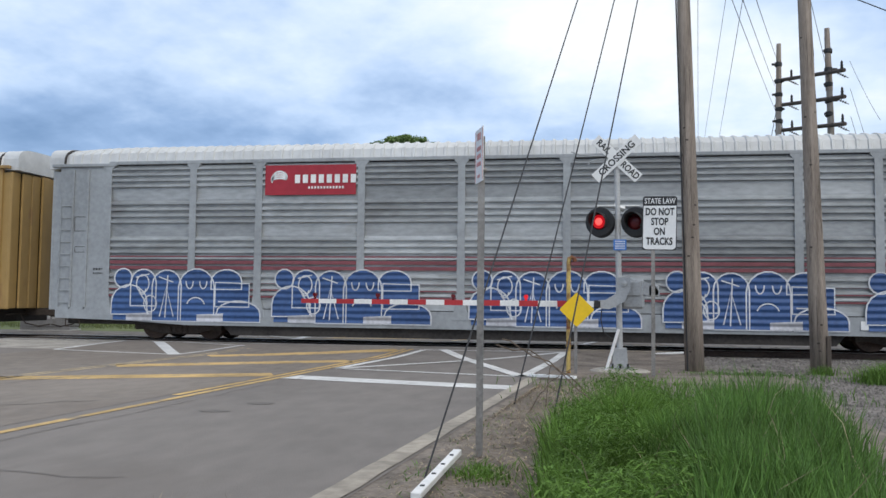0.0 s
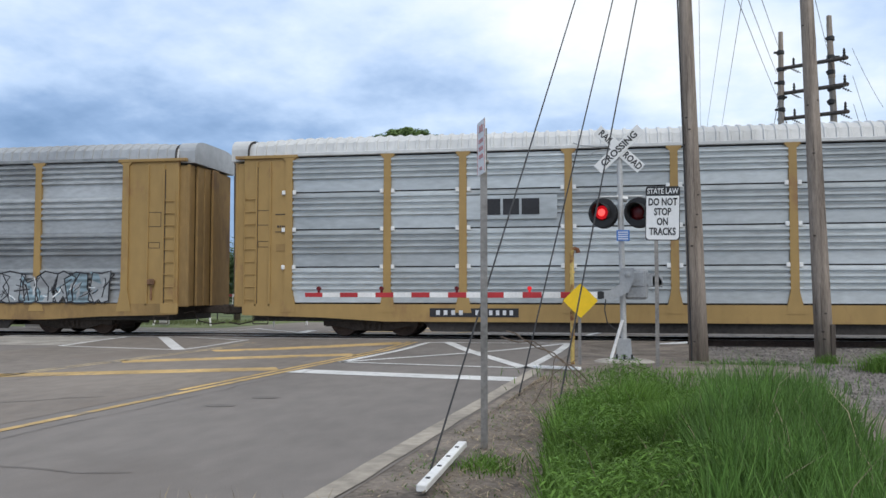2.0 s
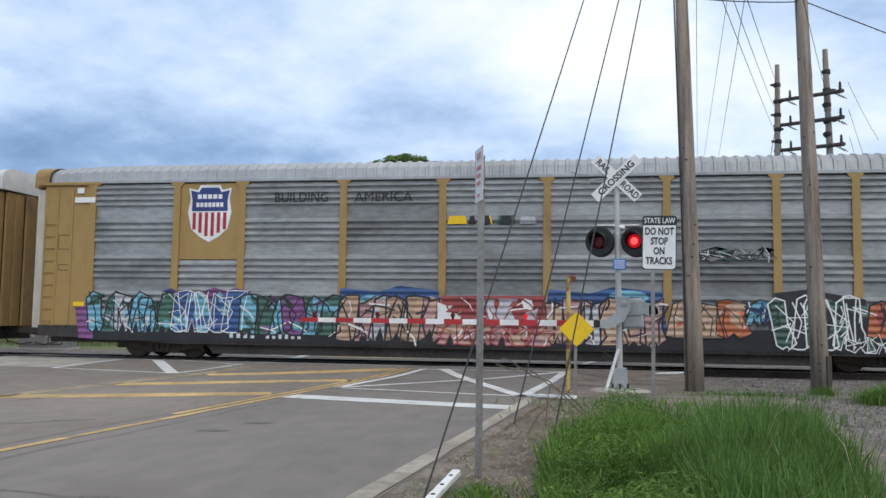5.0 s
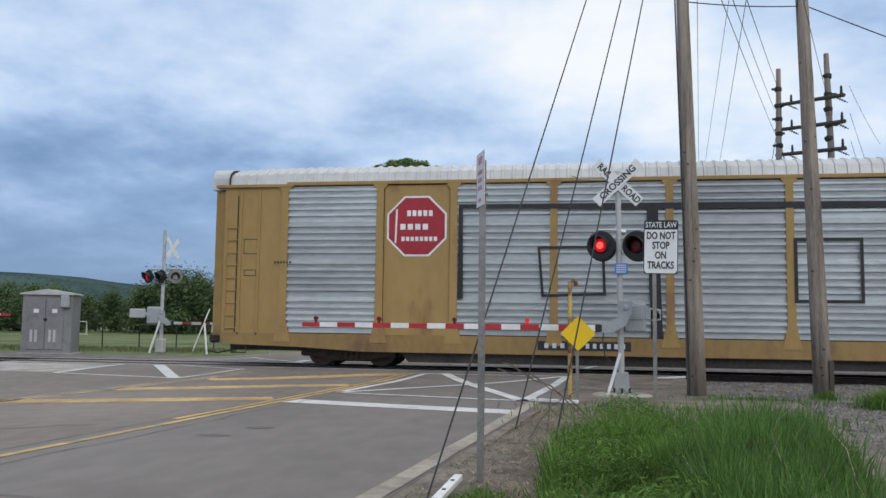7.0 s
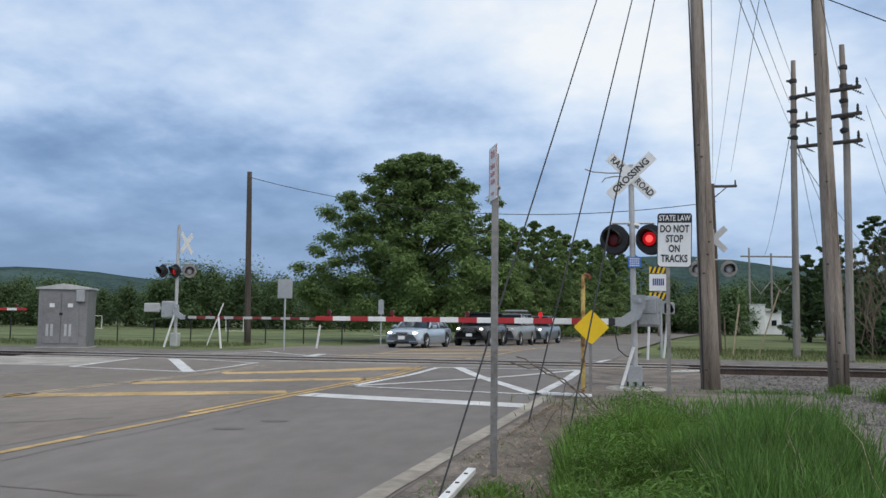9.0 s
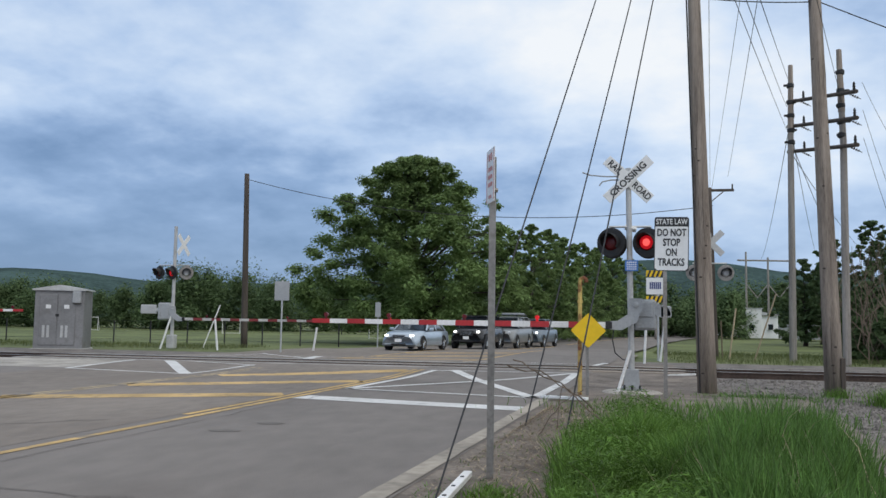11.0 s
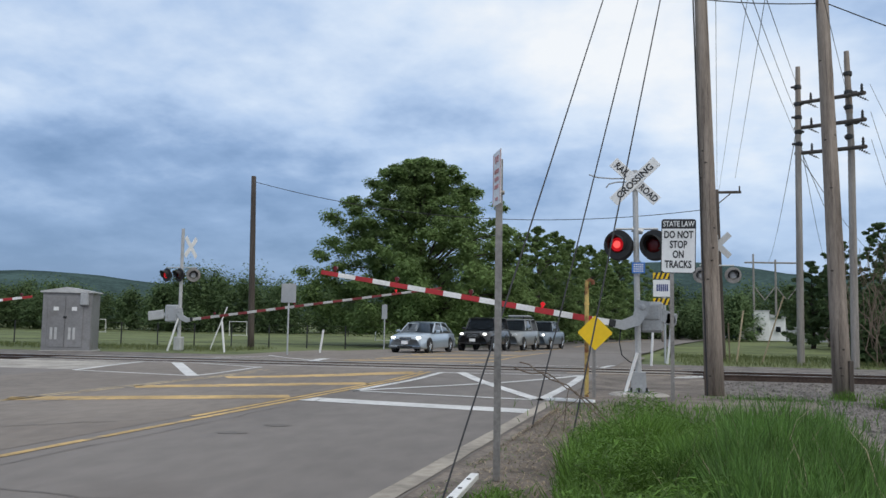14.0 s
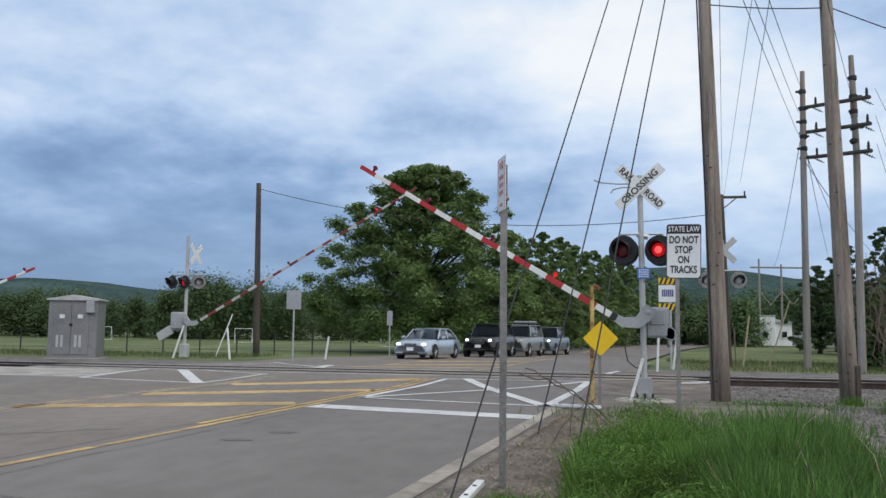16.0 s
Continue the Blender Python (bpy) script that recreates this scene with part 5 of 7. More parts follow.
def cable(name, label, a, c, r, sag=0.0, n=12, cat="cable", grp="overhead wires"):
    b = Build()
    a, c = Vector(a), Vector(c)
    pts = [a + (c - a) * (i / n) - Vector((0, 0, sag * 4 * (i / n) * (1 - i / n))) for i in range(n + 1)]
    path_tube(b, pts, r, 6)
    return solid(name, b, "wire", label, cat, group=grp)


GUY_Z = (14.10, 12.80, 11.60)


def pole_at(z):
    t = (z + 0.1) / (TOP_A[2] + 0.1)
    return Vector((2.22, 18.13, -0.1)).lerp(Vector(TOP_A), t)


for k, g in enumerate(((-1.23, 6.57), (-0.94, 11.54), (-0.37, 10.27))):
    cable("guy_wire", "dark steel guy wire from pole top to ground", (*g, -0.06), pole_at(GUY_Z[k]) - Vector((0.10, 0, 0)), 0.0085 if k == 0 else 0.011, 0.0, 6, grp="guy wires")
BACK = (-6.0, -30.0)
for x, y, z, ex, ey, ez, r in ((4.98, 39.00, 7.50, 2.17, 16.86, 7.63, 0.009),
                               (4.98, 39.00, 6.90, 2.72, 16.78, 7.57, 0.008),
                               (5.75, 39.00, 7.90, 3.03, 16.73, 7.54, 0.010),
                               (7.70, 36.30, 9.30, 2.54, 15.80, 7.21, 0.012),
                               (7.70, 36.30, 10.30, 2.73, 15.77, 7.19, 0.012),
                               (7.80, 36.10, 11.20, 2.96, 15.72, 7.16, 0.012),
                               (8.90, 32.80, 9.50, 4.34, 17.47, 7.75, 0.012),
                               (9.30, 31.80, 10.00, 10.70, 34.37, 9.27, 0.012),
                               (9.30, 31.80, 9.00, 10.74, 34.36, 7.20, 0.012),
                               (9.30, 31.80, 8.00, 10.72, 34.37, 6.12, 0.012)):
    d = Vector((ex - x, ey - y, ez - z)) * 1.7
    cable("overhead_wire", "thin dark overhead wire", (x, y, z), (x + d.x, y + d.y, z + d.z), r * 0.65, 0.1)
cable("overhead_wire", "thin dark overhead wire", (1.98, 18.16, 8.25), (4.56, 18.79, 8.25), 0.012, 0.05)
cable("overhead_wire", "thin dark overhead wire", (4.56, 18.79, 8.3), (14.0, 19.5, 4.5), 0.012, 0.1)
cable("overhead_wire", "thin dark overhead wire", (-17.5, 40.4, 8.35), (5.1, 39.0, 6.6), 0.016, 1.15, 24)
for k in range(5):
    cable("overhead_wire", "thin dark overhead wire", (7.9 - 0.05 * k, 36.1, 10.3 - 0.45 * k), (24.0 + 4 * k, 132.0, 11.0), 0.016, 1.0, 14)

# ---- loose small things ----
def delineator(p, q, label="white leaning plastic marker post", mat="gate_white", r=0.045):
    o = thing("marker_post", label, "post", p, group="marker posts")
    b = Build()
    tube(b, (0, 0, 0), Vector(q) - Vector(p), r, r, 10)
    part("post_tube", b, mat, o)


delineator((-18.35, 33.9, -0.05), (-17.95, 34.0, 1.35))
delineator((-15.6, 33.6, -0.05), (-15.8, 33.7, 1.25))
delineator((-17.9, 37.0, -0.1), (-17.2, 37.2, 1.9), r=0.03)
delineator((-11.9, 35.0, -0.1), (-11.75, 35.0, 0.95))
delineator((1.69, 31.4, -0.1), (1.75, 31.4, 1.22))
delineator((2.40, 33.6, -0.1), (2.58, 33.6, 1.42))
delineator((5.25, 36.0, -0.2), (5.55, 36.0, 2.0), "yellow leaning plastic marker post", "straw", 0.035)
delineator((5.15, 37.0, -0.2), (5.1, 37.0, 1.5), "yellow leaning plastic marker post", "straw", 0.03)
delineator((6.2, 36.0, -0.2), (7.1, 36.0, 2.6), "yellow leaning plastic marker post", "straw", 0.03)
for (x0, y0), (x1, y1), z in (((-0.98, 15.55), (-0.15, 14.75), 0.01), ((-1.13, 5.75), (-1.06, 7.2), 0.02), ((1.7, 22.6), (2.5, 22.7), 0.02)):
    o = thing("broken_board", "broken white painted board lying on the ground", "board", (x0, y0, z), group="broken boards")
    b = Build()
    d = Vector((x1 - x0, y1 - y0, 0.05))
    box(b, d / 2, (d.length, 0.075, 0.05), 0.006, d.to_track_quat("X", "Z").to_matrix().to_4x4())
    part("board", b, "gate_white", o)
    for t in (0.15, 0.4, 0.62, 0.85):
        b = Build()
        box(b, d * t + Vector((0.0, -0.03, 0.027)), (0.03, 0.03, 0.006), 0, d.to_track_quat("X", "Z").to_matrix().to_4x4())
        part("bolt", b, "black", o)
for k, (p, q) in enumerate((((-0.85, 8.9, 0.95), (0.12, 8.6, 0.30)), ((-0.9, 8.8, 0.88), (0.0, 9.2, 0.42)), ((-0.7, 10.6, -0.05), (-0.15, 10.4, 0.55)), ((-0.5, 11.2, -0.05), (-0.42, 11.0, 0.55)))):
    b = Build()
    p, q = Vector(p), Vector(q)
    pts = [p + (q - p) * (i / 10) + Vector((0, 0, 0.10 * math.sin(math.pi * i / 10) + 0.02 * math.sin(i * 2.3 + k))) for i in range(11)]
    path_tube(b, pts, 0.007 if k < 2 else 0.005, 6)
    if k < 2:
        path_tube(b, [q, q + Vector((0.15, 0, -0.18)), q + Vector((0.35, 0, -0.32))], 0.006, 6)
    solid("dead_branch", b, "branch", "thin dry dead branch hanging over the verge", "branch", group="dead branches")


# ---- grass, weeds ----
g = random.Random(11)


def blades(n, place, height, width, lean, segs=2):
    b = Build()
    for _ in range(n):
        x, y = place()
        if x is None:
            continue
        h = height(x, y) * g.uniform(0.55, 1.12) * (1.0 + 0.42 * noise.noise((x * 2.1, y * 2.1, 5)))
        a = g.uniform(0, math.tau)
        wx, wy = math.cos(a) * width / 2, math.sin(a) * width / 2
        la = g.uniform(0, math.tau)
        l = h * lean * g.uniform(0.2, 1.0)
        lx, ly = math.cos(la) * l, math.sin(la) * l
        z = ground_z(x, y) - 0.05
        v, f = [], []
        for s in range(segs):
            t = s / segs
            k = 1 - 0.55 * t
            v += [(x + lx * t * t - wx * k, y + ly * t * t - wy * k, z + h * t), (x + lx * t * t + wx * k, y + ly * t * t + wy * k, z + h * t)]
        v.append((x + lx, y + ly, z + h * (1 - 0.25 * lean)))
        f = [(2 * s, 2 * s + 1, 2 * s + 3, 2 * s + 2) for s in range(segs - 1)] + [(2 * segs - 2, 2 * segs - 1, 2 * segs)]
        b.add(v, f)
    return b


def back_edge(u):
    """How far from the road's near end the tall grass reaches, by direction."""
    if u < 0.02:
        return 9.0 + 20 * u
    if u < 0.245:
        return 9.5 + 0.5 * math.sin(u * 31)
    return max(4.2, 9.2 - 64 * (u - 0.245))


def tall_place(lo, hi):
    def f():
        y = 3.6 + 6.9 * g.random() ** 0.8
        u = g.uniform(lo, hi)
        x = u * y + g.gauss(0, 0.08)
        if y > back_edge(u) + g.gauss(0, 0.35):
            return None, None
        return x, y
    return f


solid("tall_grass", blades(44000, tall_place(0.05, 0.40), lambda x, y: 0.57 + 0.26 * noise.noise((x * 0.8, y * 0.8, 0)) + (0.10 if x / y > 0.13 else -0.12), 0.013, 0.34, 3), "blade", "tall lush green grass beside the road", "grass", "stuff")
solid("pale_grass_stems", blades(260, tall_place(0.02, 0.30), lambda x, y: 0.82, 0.007, 0.7, 3), "straw", "pale dry grass stems", "grass", "stuff")
solid("low_grass", blades(30000, tall_place(-0.03, 0.15), lambda x, y: 0.50 + 0.24 * noise.noise((x, y, 3)), 0.012, 0.45, 3), "weed", "short bright green grass", "grass", "stuff")


def weed_leaves(n, place, h_of):
    b = Build()
    for _ in range(n):
        x, y = place()
        if x is None:
            continue
        h = h_of(x, y) * g.uniform(0.35, 1.05)
        z = ground_z(x, y) - 0.05 + h
        a, r = g.uniform(0, math.tau), g.uniform(0.012, 0.03)
        t = g.uniform(-0.6, 0.5)
        d, s = Vector((math.cos(a), math.sin(a), t)), Vector((-math.sin(a), math.cos(a), g.uniform(-0.3, 0.3)))
        o = Vector((x, y, z))
        b.add([o, o + d * r + s * r * 0.28, o + d * r * 2.6 - Vector((0, 0, r * 0.5)), o + d * r - s * r * 0.28], [(0, 1, 2, 3)])
    return b


def weed_h(x, y):
    k = noise.noise((x * 1.3, y * 0.9, 7))
    return 0.50 + 0.40 * k


solid("leafy_weeds", weed_leaves(30000, tall_place(-0.03, 0.13), weed_h), "weed", "bright green leafy weeds beside the verge", "weeds", "stuff")
solid("leafy_undergrowth", weed_leaves(30000, tall_place(0.10, 0.40), lambda x, y: 0.42), "blade", "green leafy undergrowth among tall grass", "weeds", "stuff")


def spot(cx, cy, rx, ry):
    def f():
        return g.gauss(cx, rx), g.gauss(cy, ry)
    return f


for cx, cy, rx, ry, n, h, mat in ((4.75, 18.25, 0.16, 0.12, 130, 0.24, "weed"), (5.35, 16.6, 0.22, 0.25, 900, 0.42, "weed"), (-0.78, 6.75, 0.12, 0.16, 380, 0.20, "weed"), (3.2, 17.3, 0.8, 0.4, 700, 0.14, "blade"), (1.0, 14.2, 0.9, 0.8, 900, 0.22, "weed"), (2.6, 13.4, 0.7, 0.5, 500, 0.2, "blade")):
    solid("weed_tuft", blades(n, spot(cx, cy, rx, ry), lambda x, y, h=h: h, 0.016, 0.8, 2), mat, "small green tuft of weeds on gravel", "weeds", "stuff", group="weed tufts")


def verge_place():
    y = g.uniform(4.5, 15.5)
    x = road_x(-2.05, y) + abs(g.gauss(0, 0.75))
    return x, y


solid("dead_grass", blades(9000, verge_place, lambda x, y: 0.09, 0.012, 2.2, 2), "straw", "dry dead grass litter on the verge", "grass", "stuff")


def litter(n, place):
    """Dry stems lying flat on the ground, one across another."""
    b = Build()
    for _ in range(n):
        x, y = place()
        a, ln, w = g.uniform(0, math.tau), g.uniform(0.03, 0.14), g.uniform(0.002, 0.005)
        z, rise = ground_z(x, y) + g.uniform(0.004, 0.03), g.uniform(-0.012, 0.03)
        d, s = Vector((math.cos(a), math.sin(a), 0)) * ln / 2, Vector((-math.sin(a), math.cos(a), 0)) * w
        m, o = Vector((x, y, z + 0.012)), Vector((x, y, z))
        u = Vector((0, 0, rise))
        b.add([o - d - s, o - d + s, m + s, o + d + u, m - s], [(0, 1, 2, 4), (4, 2, 3)])
    return b


def bank_place():
    y = 4.6 + 9.5 * g.random() ** 1.2
    x = max(road_x(-1.95, y), g.gauss(-0.05 * y + 0.05, 0.45))
    return x, y


solid("straw_litter", litter(5200, bank_place), "straw", "dry straw lying flat on the verge", "grass", "stuff")
solid("twig_litter", litter(3600, bank_place), "branch", "thin brown twigs lying on the verge", "twigs", "stuff")
solid("verge_sprouts", blades(1500, verge_place, lambda x, y: 0.10, 0.013, 0.9, 2), "blade", "sparse green sprouts on the verge", "grass", "stuff")
solid("edge_stalks", blades(60, lambda: (g.uniform(-2.8, -1.5), g.uniform(4.6, 5.4)), lambda x, y: 0.20, 0.008, 0.5, 2), "straw", "thin dry stalks at the road edge", "grass", "stuff")


def field_place(x0, x1, y0, y1):
    def f():
        return g.uniform(x0, x1), g.uniform(y0, y1)
    return f


solid("field_edge_grass", blades(12000, field_place(2.9, 24, 32.2, 47), lambda x, y: 0.22 + 0.16 * noise.noise((x * 0.4, y * 0.4, 1)), 0.02, 0.6, 2), "field_grass", "rough green grass beyond the track", "grass", "stuff")
solid("field_edge_grass_far", blades(6500, field_place(-44, -16, 34.5, 41), lambda x, y: 0.24, 0.02, 0.6, 2), "field_grass", "rough green grass along the fence", "grass", "stuff")


# ---- trees ----
def leaf_cloud(b, c, r, n, size, squash=0.8, flat=0.9):
    """Leaf sprays on and inside one lump of a crown, most of them spread level."""
    for _ in range(n):
        d = Vector((g.gauss(0, 1), g.gauss(0, 1), g.gauss(0, 1))).normalized()
        k = min(abs(g.gauss(0.62, 0.42)), 1.25)
        o = Vector(c) + Vector((d.x * r * k, d.y * r * k, d.z * r * k * squash))
        s = size * g.uniform(0.55, 1.45)
        up = Vector((d.x * 0.6 + g.gauss(0, 0.45), d.y * 0.6 + g.gauss(0, 0.45), flat + 0.3 * d.z))
        a = up.cross(Vector((g.gauss(0, 1), g.gauss(0, 1), g.gauss(0, 0.3)))).normalized()
        e = a.cross(up).normalized()
        w = g.uniform(0.4, 0.75)
        b.add([o - a * s, o + e * s * w, o + a * s, o - e * s * w], [(0, 1, 2, 3)])
    return b


def tree(label, base, height, spread, lumps, leaves, size, mat, seed, low=0.22, trunk_r=0.4, squash=0.6):
    """A trunk with limbs, and a crown of leaf lumps at the limbs' ends."""
    r = random.Random(seed)
    ob = thing("tree", label, "tree", base, group="trees")
    t, crown = Build(), Build()
    fork = height * low
    tube(t, (0, 0, -0.3), (0.1, 0, fork), trunk_r * 1.15, trunk_r * 0.8, 12)
    tube(t, (0.1, 0, fork), (0.0, 0.2, height * 0.8), trunk_r * 0.7, trunk_r * 0.12, 10)
    for i in range(lumps):
        h = fork + (height - fork) * (i + 0.5) / lumps
        q = (h - fork) / (height - fork)
        reach = spread * (1 - q ** 2.3) ** 0.62 * (0.80 + 0.20 * min(1.0, q * 4)) * r.uniform(0.03, 1.0) ** 0.72
        a = i * 2.399 + r.uniform(-0.4, 0.4)
        rad = (0.085 + 0.09 * r.random()) * spread * (1.15 - 0.68 * q) * (0.75 + 12.0 / lumps * 0.5)
        c = Vector((math.cos(a) * (reach - rad * 0.4), math.sin(a) * (reach - rad * 0.4), min(h, height - rad * 0.6) - 0.05 * reach))
        if i % 5 == 0:
            path_tube(t, [(0, 0.1, max(fork * 0.9, h - reach * 0.5)), c * 0.5 + Vector((0, 0, h * 0.42)), c], [trunk_r * 0.26, trunk_r * 0.14, trunk_r * 0.04], 6)
        leaf_cloud(crown, c, rad, int(leaves / lumps * r.uniform(0.6, 1.4)), size, squash)
    part("trunk", t, "bark", ob)
    part("crown", crown, mat, ob)
    return ob


tree("broad dark green shade tree beside the road", (-13.7, 63.0, -0.4), 14.2, 9.8, 500, 200000, 0.115, "leaf", 3, 0.11, 0.45)
for x, y, h, s, seed in ((-7.9, 69, 9.8, 4.4, 26), (-5.6, 74, 10.2, 4.6, 21), (-4.4, 80, 10.4, 4.6, 27), (-3.2, 86, 10.2, 4.6, 22), (-1.4, 94, 10.4, 4.8, 23), (0.2, 102, 10.6, 4.8, 28), (2.0, 110, 10.8, 5.0, 24), (4.8, 124, 11.0, 5.2, 25)):
    tree("green roadside tree in full leaf", (x, y, -0.4), h, s, 150, 30000, 0.13, "leaf_bright", seed, 0.05, 0.28)
for x, y, h, s, seed in ((18.6, 82, 7.8, 3.2, 38), (20.6, 80, 9.4, 3.6, 31), (22.6, 76, 10.6, 4.0, 32), (22.5, 92, 8.2, 3.6, 33), (25.4, 72, 11.4, 4.6, 34), (27.5, 80, 11.0, 4.6, 37), (16.6, 52.0, 6.6, 2.6, 35), (12.0, 37.5, 2.2, 1.6, 36), (10.9, 38.6, 1.6, 1.3, 39)):
    tree("green tree at the wood's edge", (x, y, -0.4), h, s, 130, 24000, 0.13, "leaf_far", seed, 0.05, 0.22)


# far woods: many crowns of uneven size, several deep
def woods(name, crowns, seed, size, sprays):
    rr = random.Random(seed)
    b = Build()
    for x, y, h in crowns:
        w = h * rr.uniform(0.46, 0.66)
        for k in range(12):
            q = k / 11
            a = k * 2.4 + rr.uniform(-0.5, 0.5)
            out = w * (1 - q ** 2.2) * rr.uniform(0.2, 0.9)
            leaf_cloud(b, (x + math.cos(a) * out, y + math.sin(a) * out, 0.3 + (h - 1.2) * q), w * rr.uniform(0.40, 0.58), sprays, size, 0.8)
    return solid(name, b, "leaf_far", "dark green line of woods far off", "woods", "stuff")


wr = random.Random(5)
crowns = []
for i in range(96):
    x = -98 + i * 1.22 + wr.uniform(-1.2, 1.2)
    swell = 1.3 * math.sin(i * 0.31) * math.sin(i * 0.113 + 1) + wr.uniform(-1.1, 1.0) + (3.0 if 24 < i < 50 else 1.6 if i <= 24 else 0.6)
    crowns.append((x, 116 + wr.uniform(-9, 12), 4.1 + 0.9 * swell))
woods("far_woods", crowns, 5, 0.19, 270)
woods("far_woods_beyond", [(6 + i * 1.7 + wr.uniform(-1.5, 1.5), 170 + wr.uniform(-10, 10), 7.6 + wr.uniform(-1.2, 1.8) + 0.04 * i) for i in range(60)], 6, 0.26, 150)
# bare scrub
b = Build()
for k in range(26):
    x, y = g.uniform(9.9, 12.6), g.uniform(35, 40)
    p = Vector((x, y, -0.2))
    for s in range(5):
        q = p + Vector((g.gauss(0, 0.35), g.gauss(0, 0.3), g.uniform(0.5, 1.3)))
        tube(b, p, q, 0.025 - 0.004 * s, 0.021 - 0.004 * s, 5, False)
        tube(b, p, p + (q - p) * 0.6 + Vector((g.gauss(0, 0.4), 0, 0.4)), 0.010, 0.004, 4, False)
        p = q
solid("bare_scrub", b, "branch", "tangle of bare grey scrub branches", "scrub", "stuff")


# ---- far hills ----
def ridge(name, dist, az0, az1, height, mat, label):
    b = Build()
    b.smooth = True
    n = 90
    v = []
    for i in range(n):
        az = radians(az0 + (az1 - az0) * i / (n - 1))
        h = height(math.degrees(az)) + 1.6 * noise.noise((i * 0.55, dist, 0)) + 0.8 * noise.noise((i * 1.7, dist, 4))
        for k, (dd, zz) in enumerate(((0, -4), (40, h * 0.45), (110, h * 0.85), (190, h), (330, h * 0.7), (500, -4))):
            v.append((math.sin(az) * (dist + dd), math.cos(az) * (dist + dd), zz))
    b.add(v, [(i * 6 + k, i * 6 + k + 1, (i + 1) * 6 + k + 1, (i + 1) * 6 + k) for i in range(n - 1) for k in range(5)])
    return solid(name, b, mat, label, "hills", "structure")


ridge("backdrop_hills", 800, -75, 60, lambda a: 45 + 9 * math.sin(radians(a * 4.2 + 60)) + 20 * math.exp(-((a - 4) / 7.0) ** 2) + 13 * math.exp(-((a + 36) / 5.5) ** 2), "hazy_hill", "hazy wooded hills along the horizon")


# ---- beyond the track ----
shed = thing("equipment_shed", "grey metal railroad equipment shed with double doors", "shed", (-22.3, 32.9, -0.08), 20)
b = Build()
box(b, (0, 0, 1.22), (1.95, 1.5, 2.44), 0.03)
part("wall", b, "shed_grey", shed)
b = Build()
prism(b, [(-1.06, 2.42), (1.06, 2.42), (1.06, 2.48), (0.0, 2.66), (-1.06, 2.48)], -0.85, 0.85)
part("roof", b, "alu_paint", shed)
for x in (-0.42, 0.30):
    b = Build()
    box(b, (x - 0.0, -0.765, 1.2), (0.70, 0.04, 2.1), 0.015)
    d = part("door", b, "shed_grey", shed)
    b = Build()
    for dx in (-0.16, 0.02):
        box(b, (x + dx, -0.79, 0.72), (0.10, 0.02, 0.50), 0.004)
    part("louvre", b, "alu_paint", d)
    b = Build()
    box(b, (x - 0.0, -0.79, 1.75), (0.2, 0.01, 0.16))
    part("label_plate", b, "sign_white", d)
b = Build()
box(b, (-0.06, -0.8, 1.4), (0.14, 0.06, 0.1), 0.02)
part("latch", b, "black", shed)
b = Build()
box(b, (0.70, -0.82, 2.15), (0.34, 0.2, 0.5), 0.03)
part("vent_hood", b, "grey_paint", shed)
b = Build()
box(b, (0, 0, -0.04), (2.1, 1.7, 0.12), 0.02)
part("footing", b, "concrete", shed)

fence = thing("field_fence", "low black wire fence along the sports field", "fence")
px0 = -47.0
for k in range(17):
    x = px0 + k * 2.3
    y = 46.0 + 0.15 * k
    b = Build()
    tube(b, (x, y, ground_z(x, y) - 0.1), (x, y, ground_z(x, y) + 1.25), 0.04, n=8)
    part("fence_post", b, "black", fence)
for z in (1.2, 0.65, 0.12):
    b = Build()
    tube(b, (px0, 46.0, -0.15 + z), (px0 + 36.8, 48.4, -0.2 + z), 0.006, n=6)
    part("fence_rail", b, "black", fence)
for gx, gy in ((-57.0, 89.0), (-38.0, 85.0), (-19.3, 75.0)):
    goal = thing("soccer_goal", "white metal soccer goal on the field", "goal", (gx, gy, -0.42), 20, group="soccer goals")
    b = Build()
    path_tube(b, [(-0.9, 0, 0), (-0.9, 0, 1.5), (0.9, 0, 1.5), (0.9, 0, 0)], 0.04, 8)
    path_tube(b, [(-0.9, 0, 1.5), (-0.9, 0.9, 0.05), (0.9, 0.9, 0.05), (0.9, 0, 1.5)], 0.025, 6)
    part("goal_frame", b, "gate_white", goal)
for k in range(9):
    b = Build()
    o = thing("chain_fence_panel", "dark chain link backstop panel far across the field", "fence", (-28 + k * 3.2, 92.0, -0.42), group="backstop panels")
    tube(b, (0, 0, 0), (0, 0, 2.6), 0.05, n=6)
    tube(b, (0, 0, 2.55), (3.2, 0, 2.55), 0.03, n=6)
    tube(b, (0, 0, 1.3), (3.2, 0, 1.3), 0.02, n=6)
    part("panel_frame", b, "black", o)

house = thing("white_building", "white clapboard building beyond the field", "building", (21.0, 118.0, -0.4), -8)
b = Build()
box(b, (-0.6, 0, 1.9), (1.9, 4.6, 3.8), 0.05)
box(b, (1.3, 0.2, 1.5), (2.0, 4.2, 3.0), 0.05)
box(b, (-2.6, -0.4, 0.9), (2.1, 3.0, 1.6), 0.05)
part("wall", b, "sign_white", house)
b = Build()
prism(b, [(0.35, 3.0), (2.4, 3.0), (2.4, 3.06), (0.35, 3.45)], -2.3, 2.4)
box(b, (-0.6, 0, 3.86), (2.1, 4.8, 0.12), 0.03)
part("roof", b, "alu_paint", house)
for x, z in ((-0.9, 1.4), (1.4, 1.5)):
    b = Build()
    box(b, (x, -2.32, z), (0.6, 0.06, 0.7), 0.02)
    part("window", b, "glass", house)
b = Build()
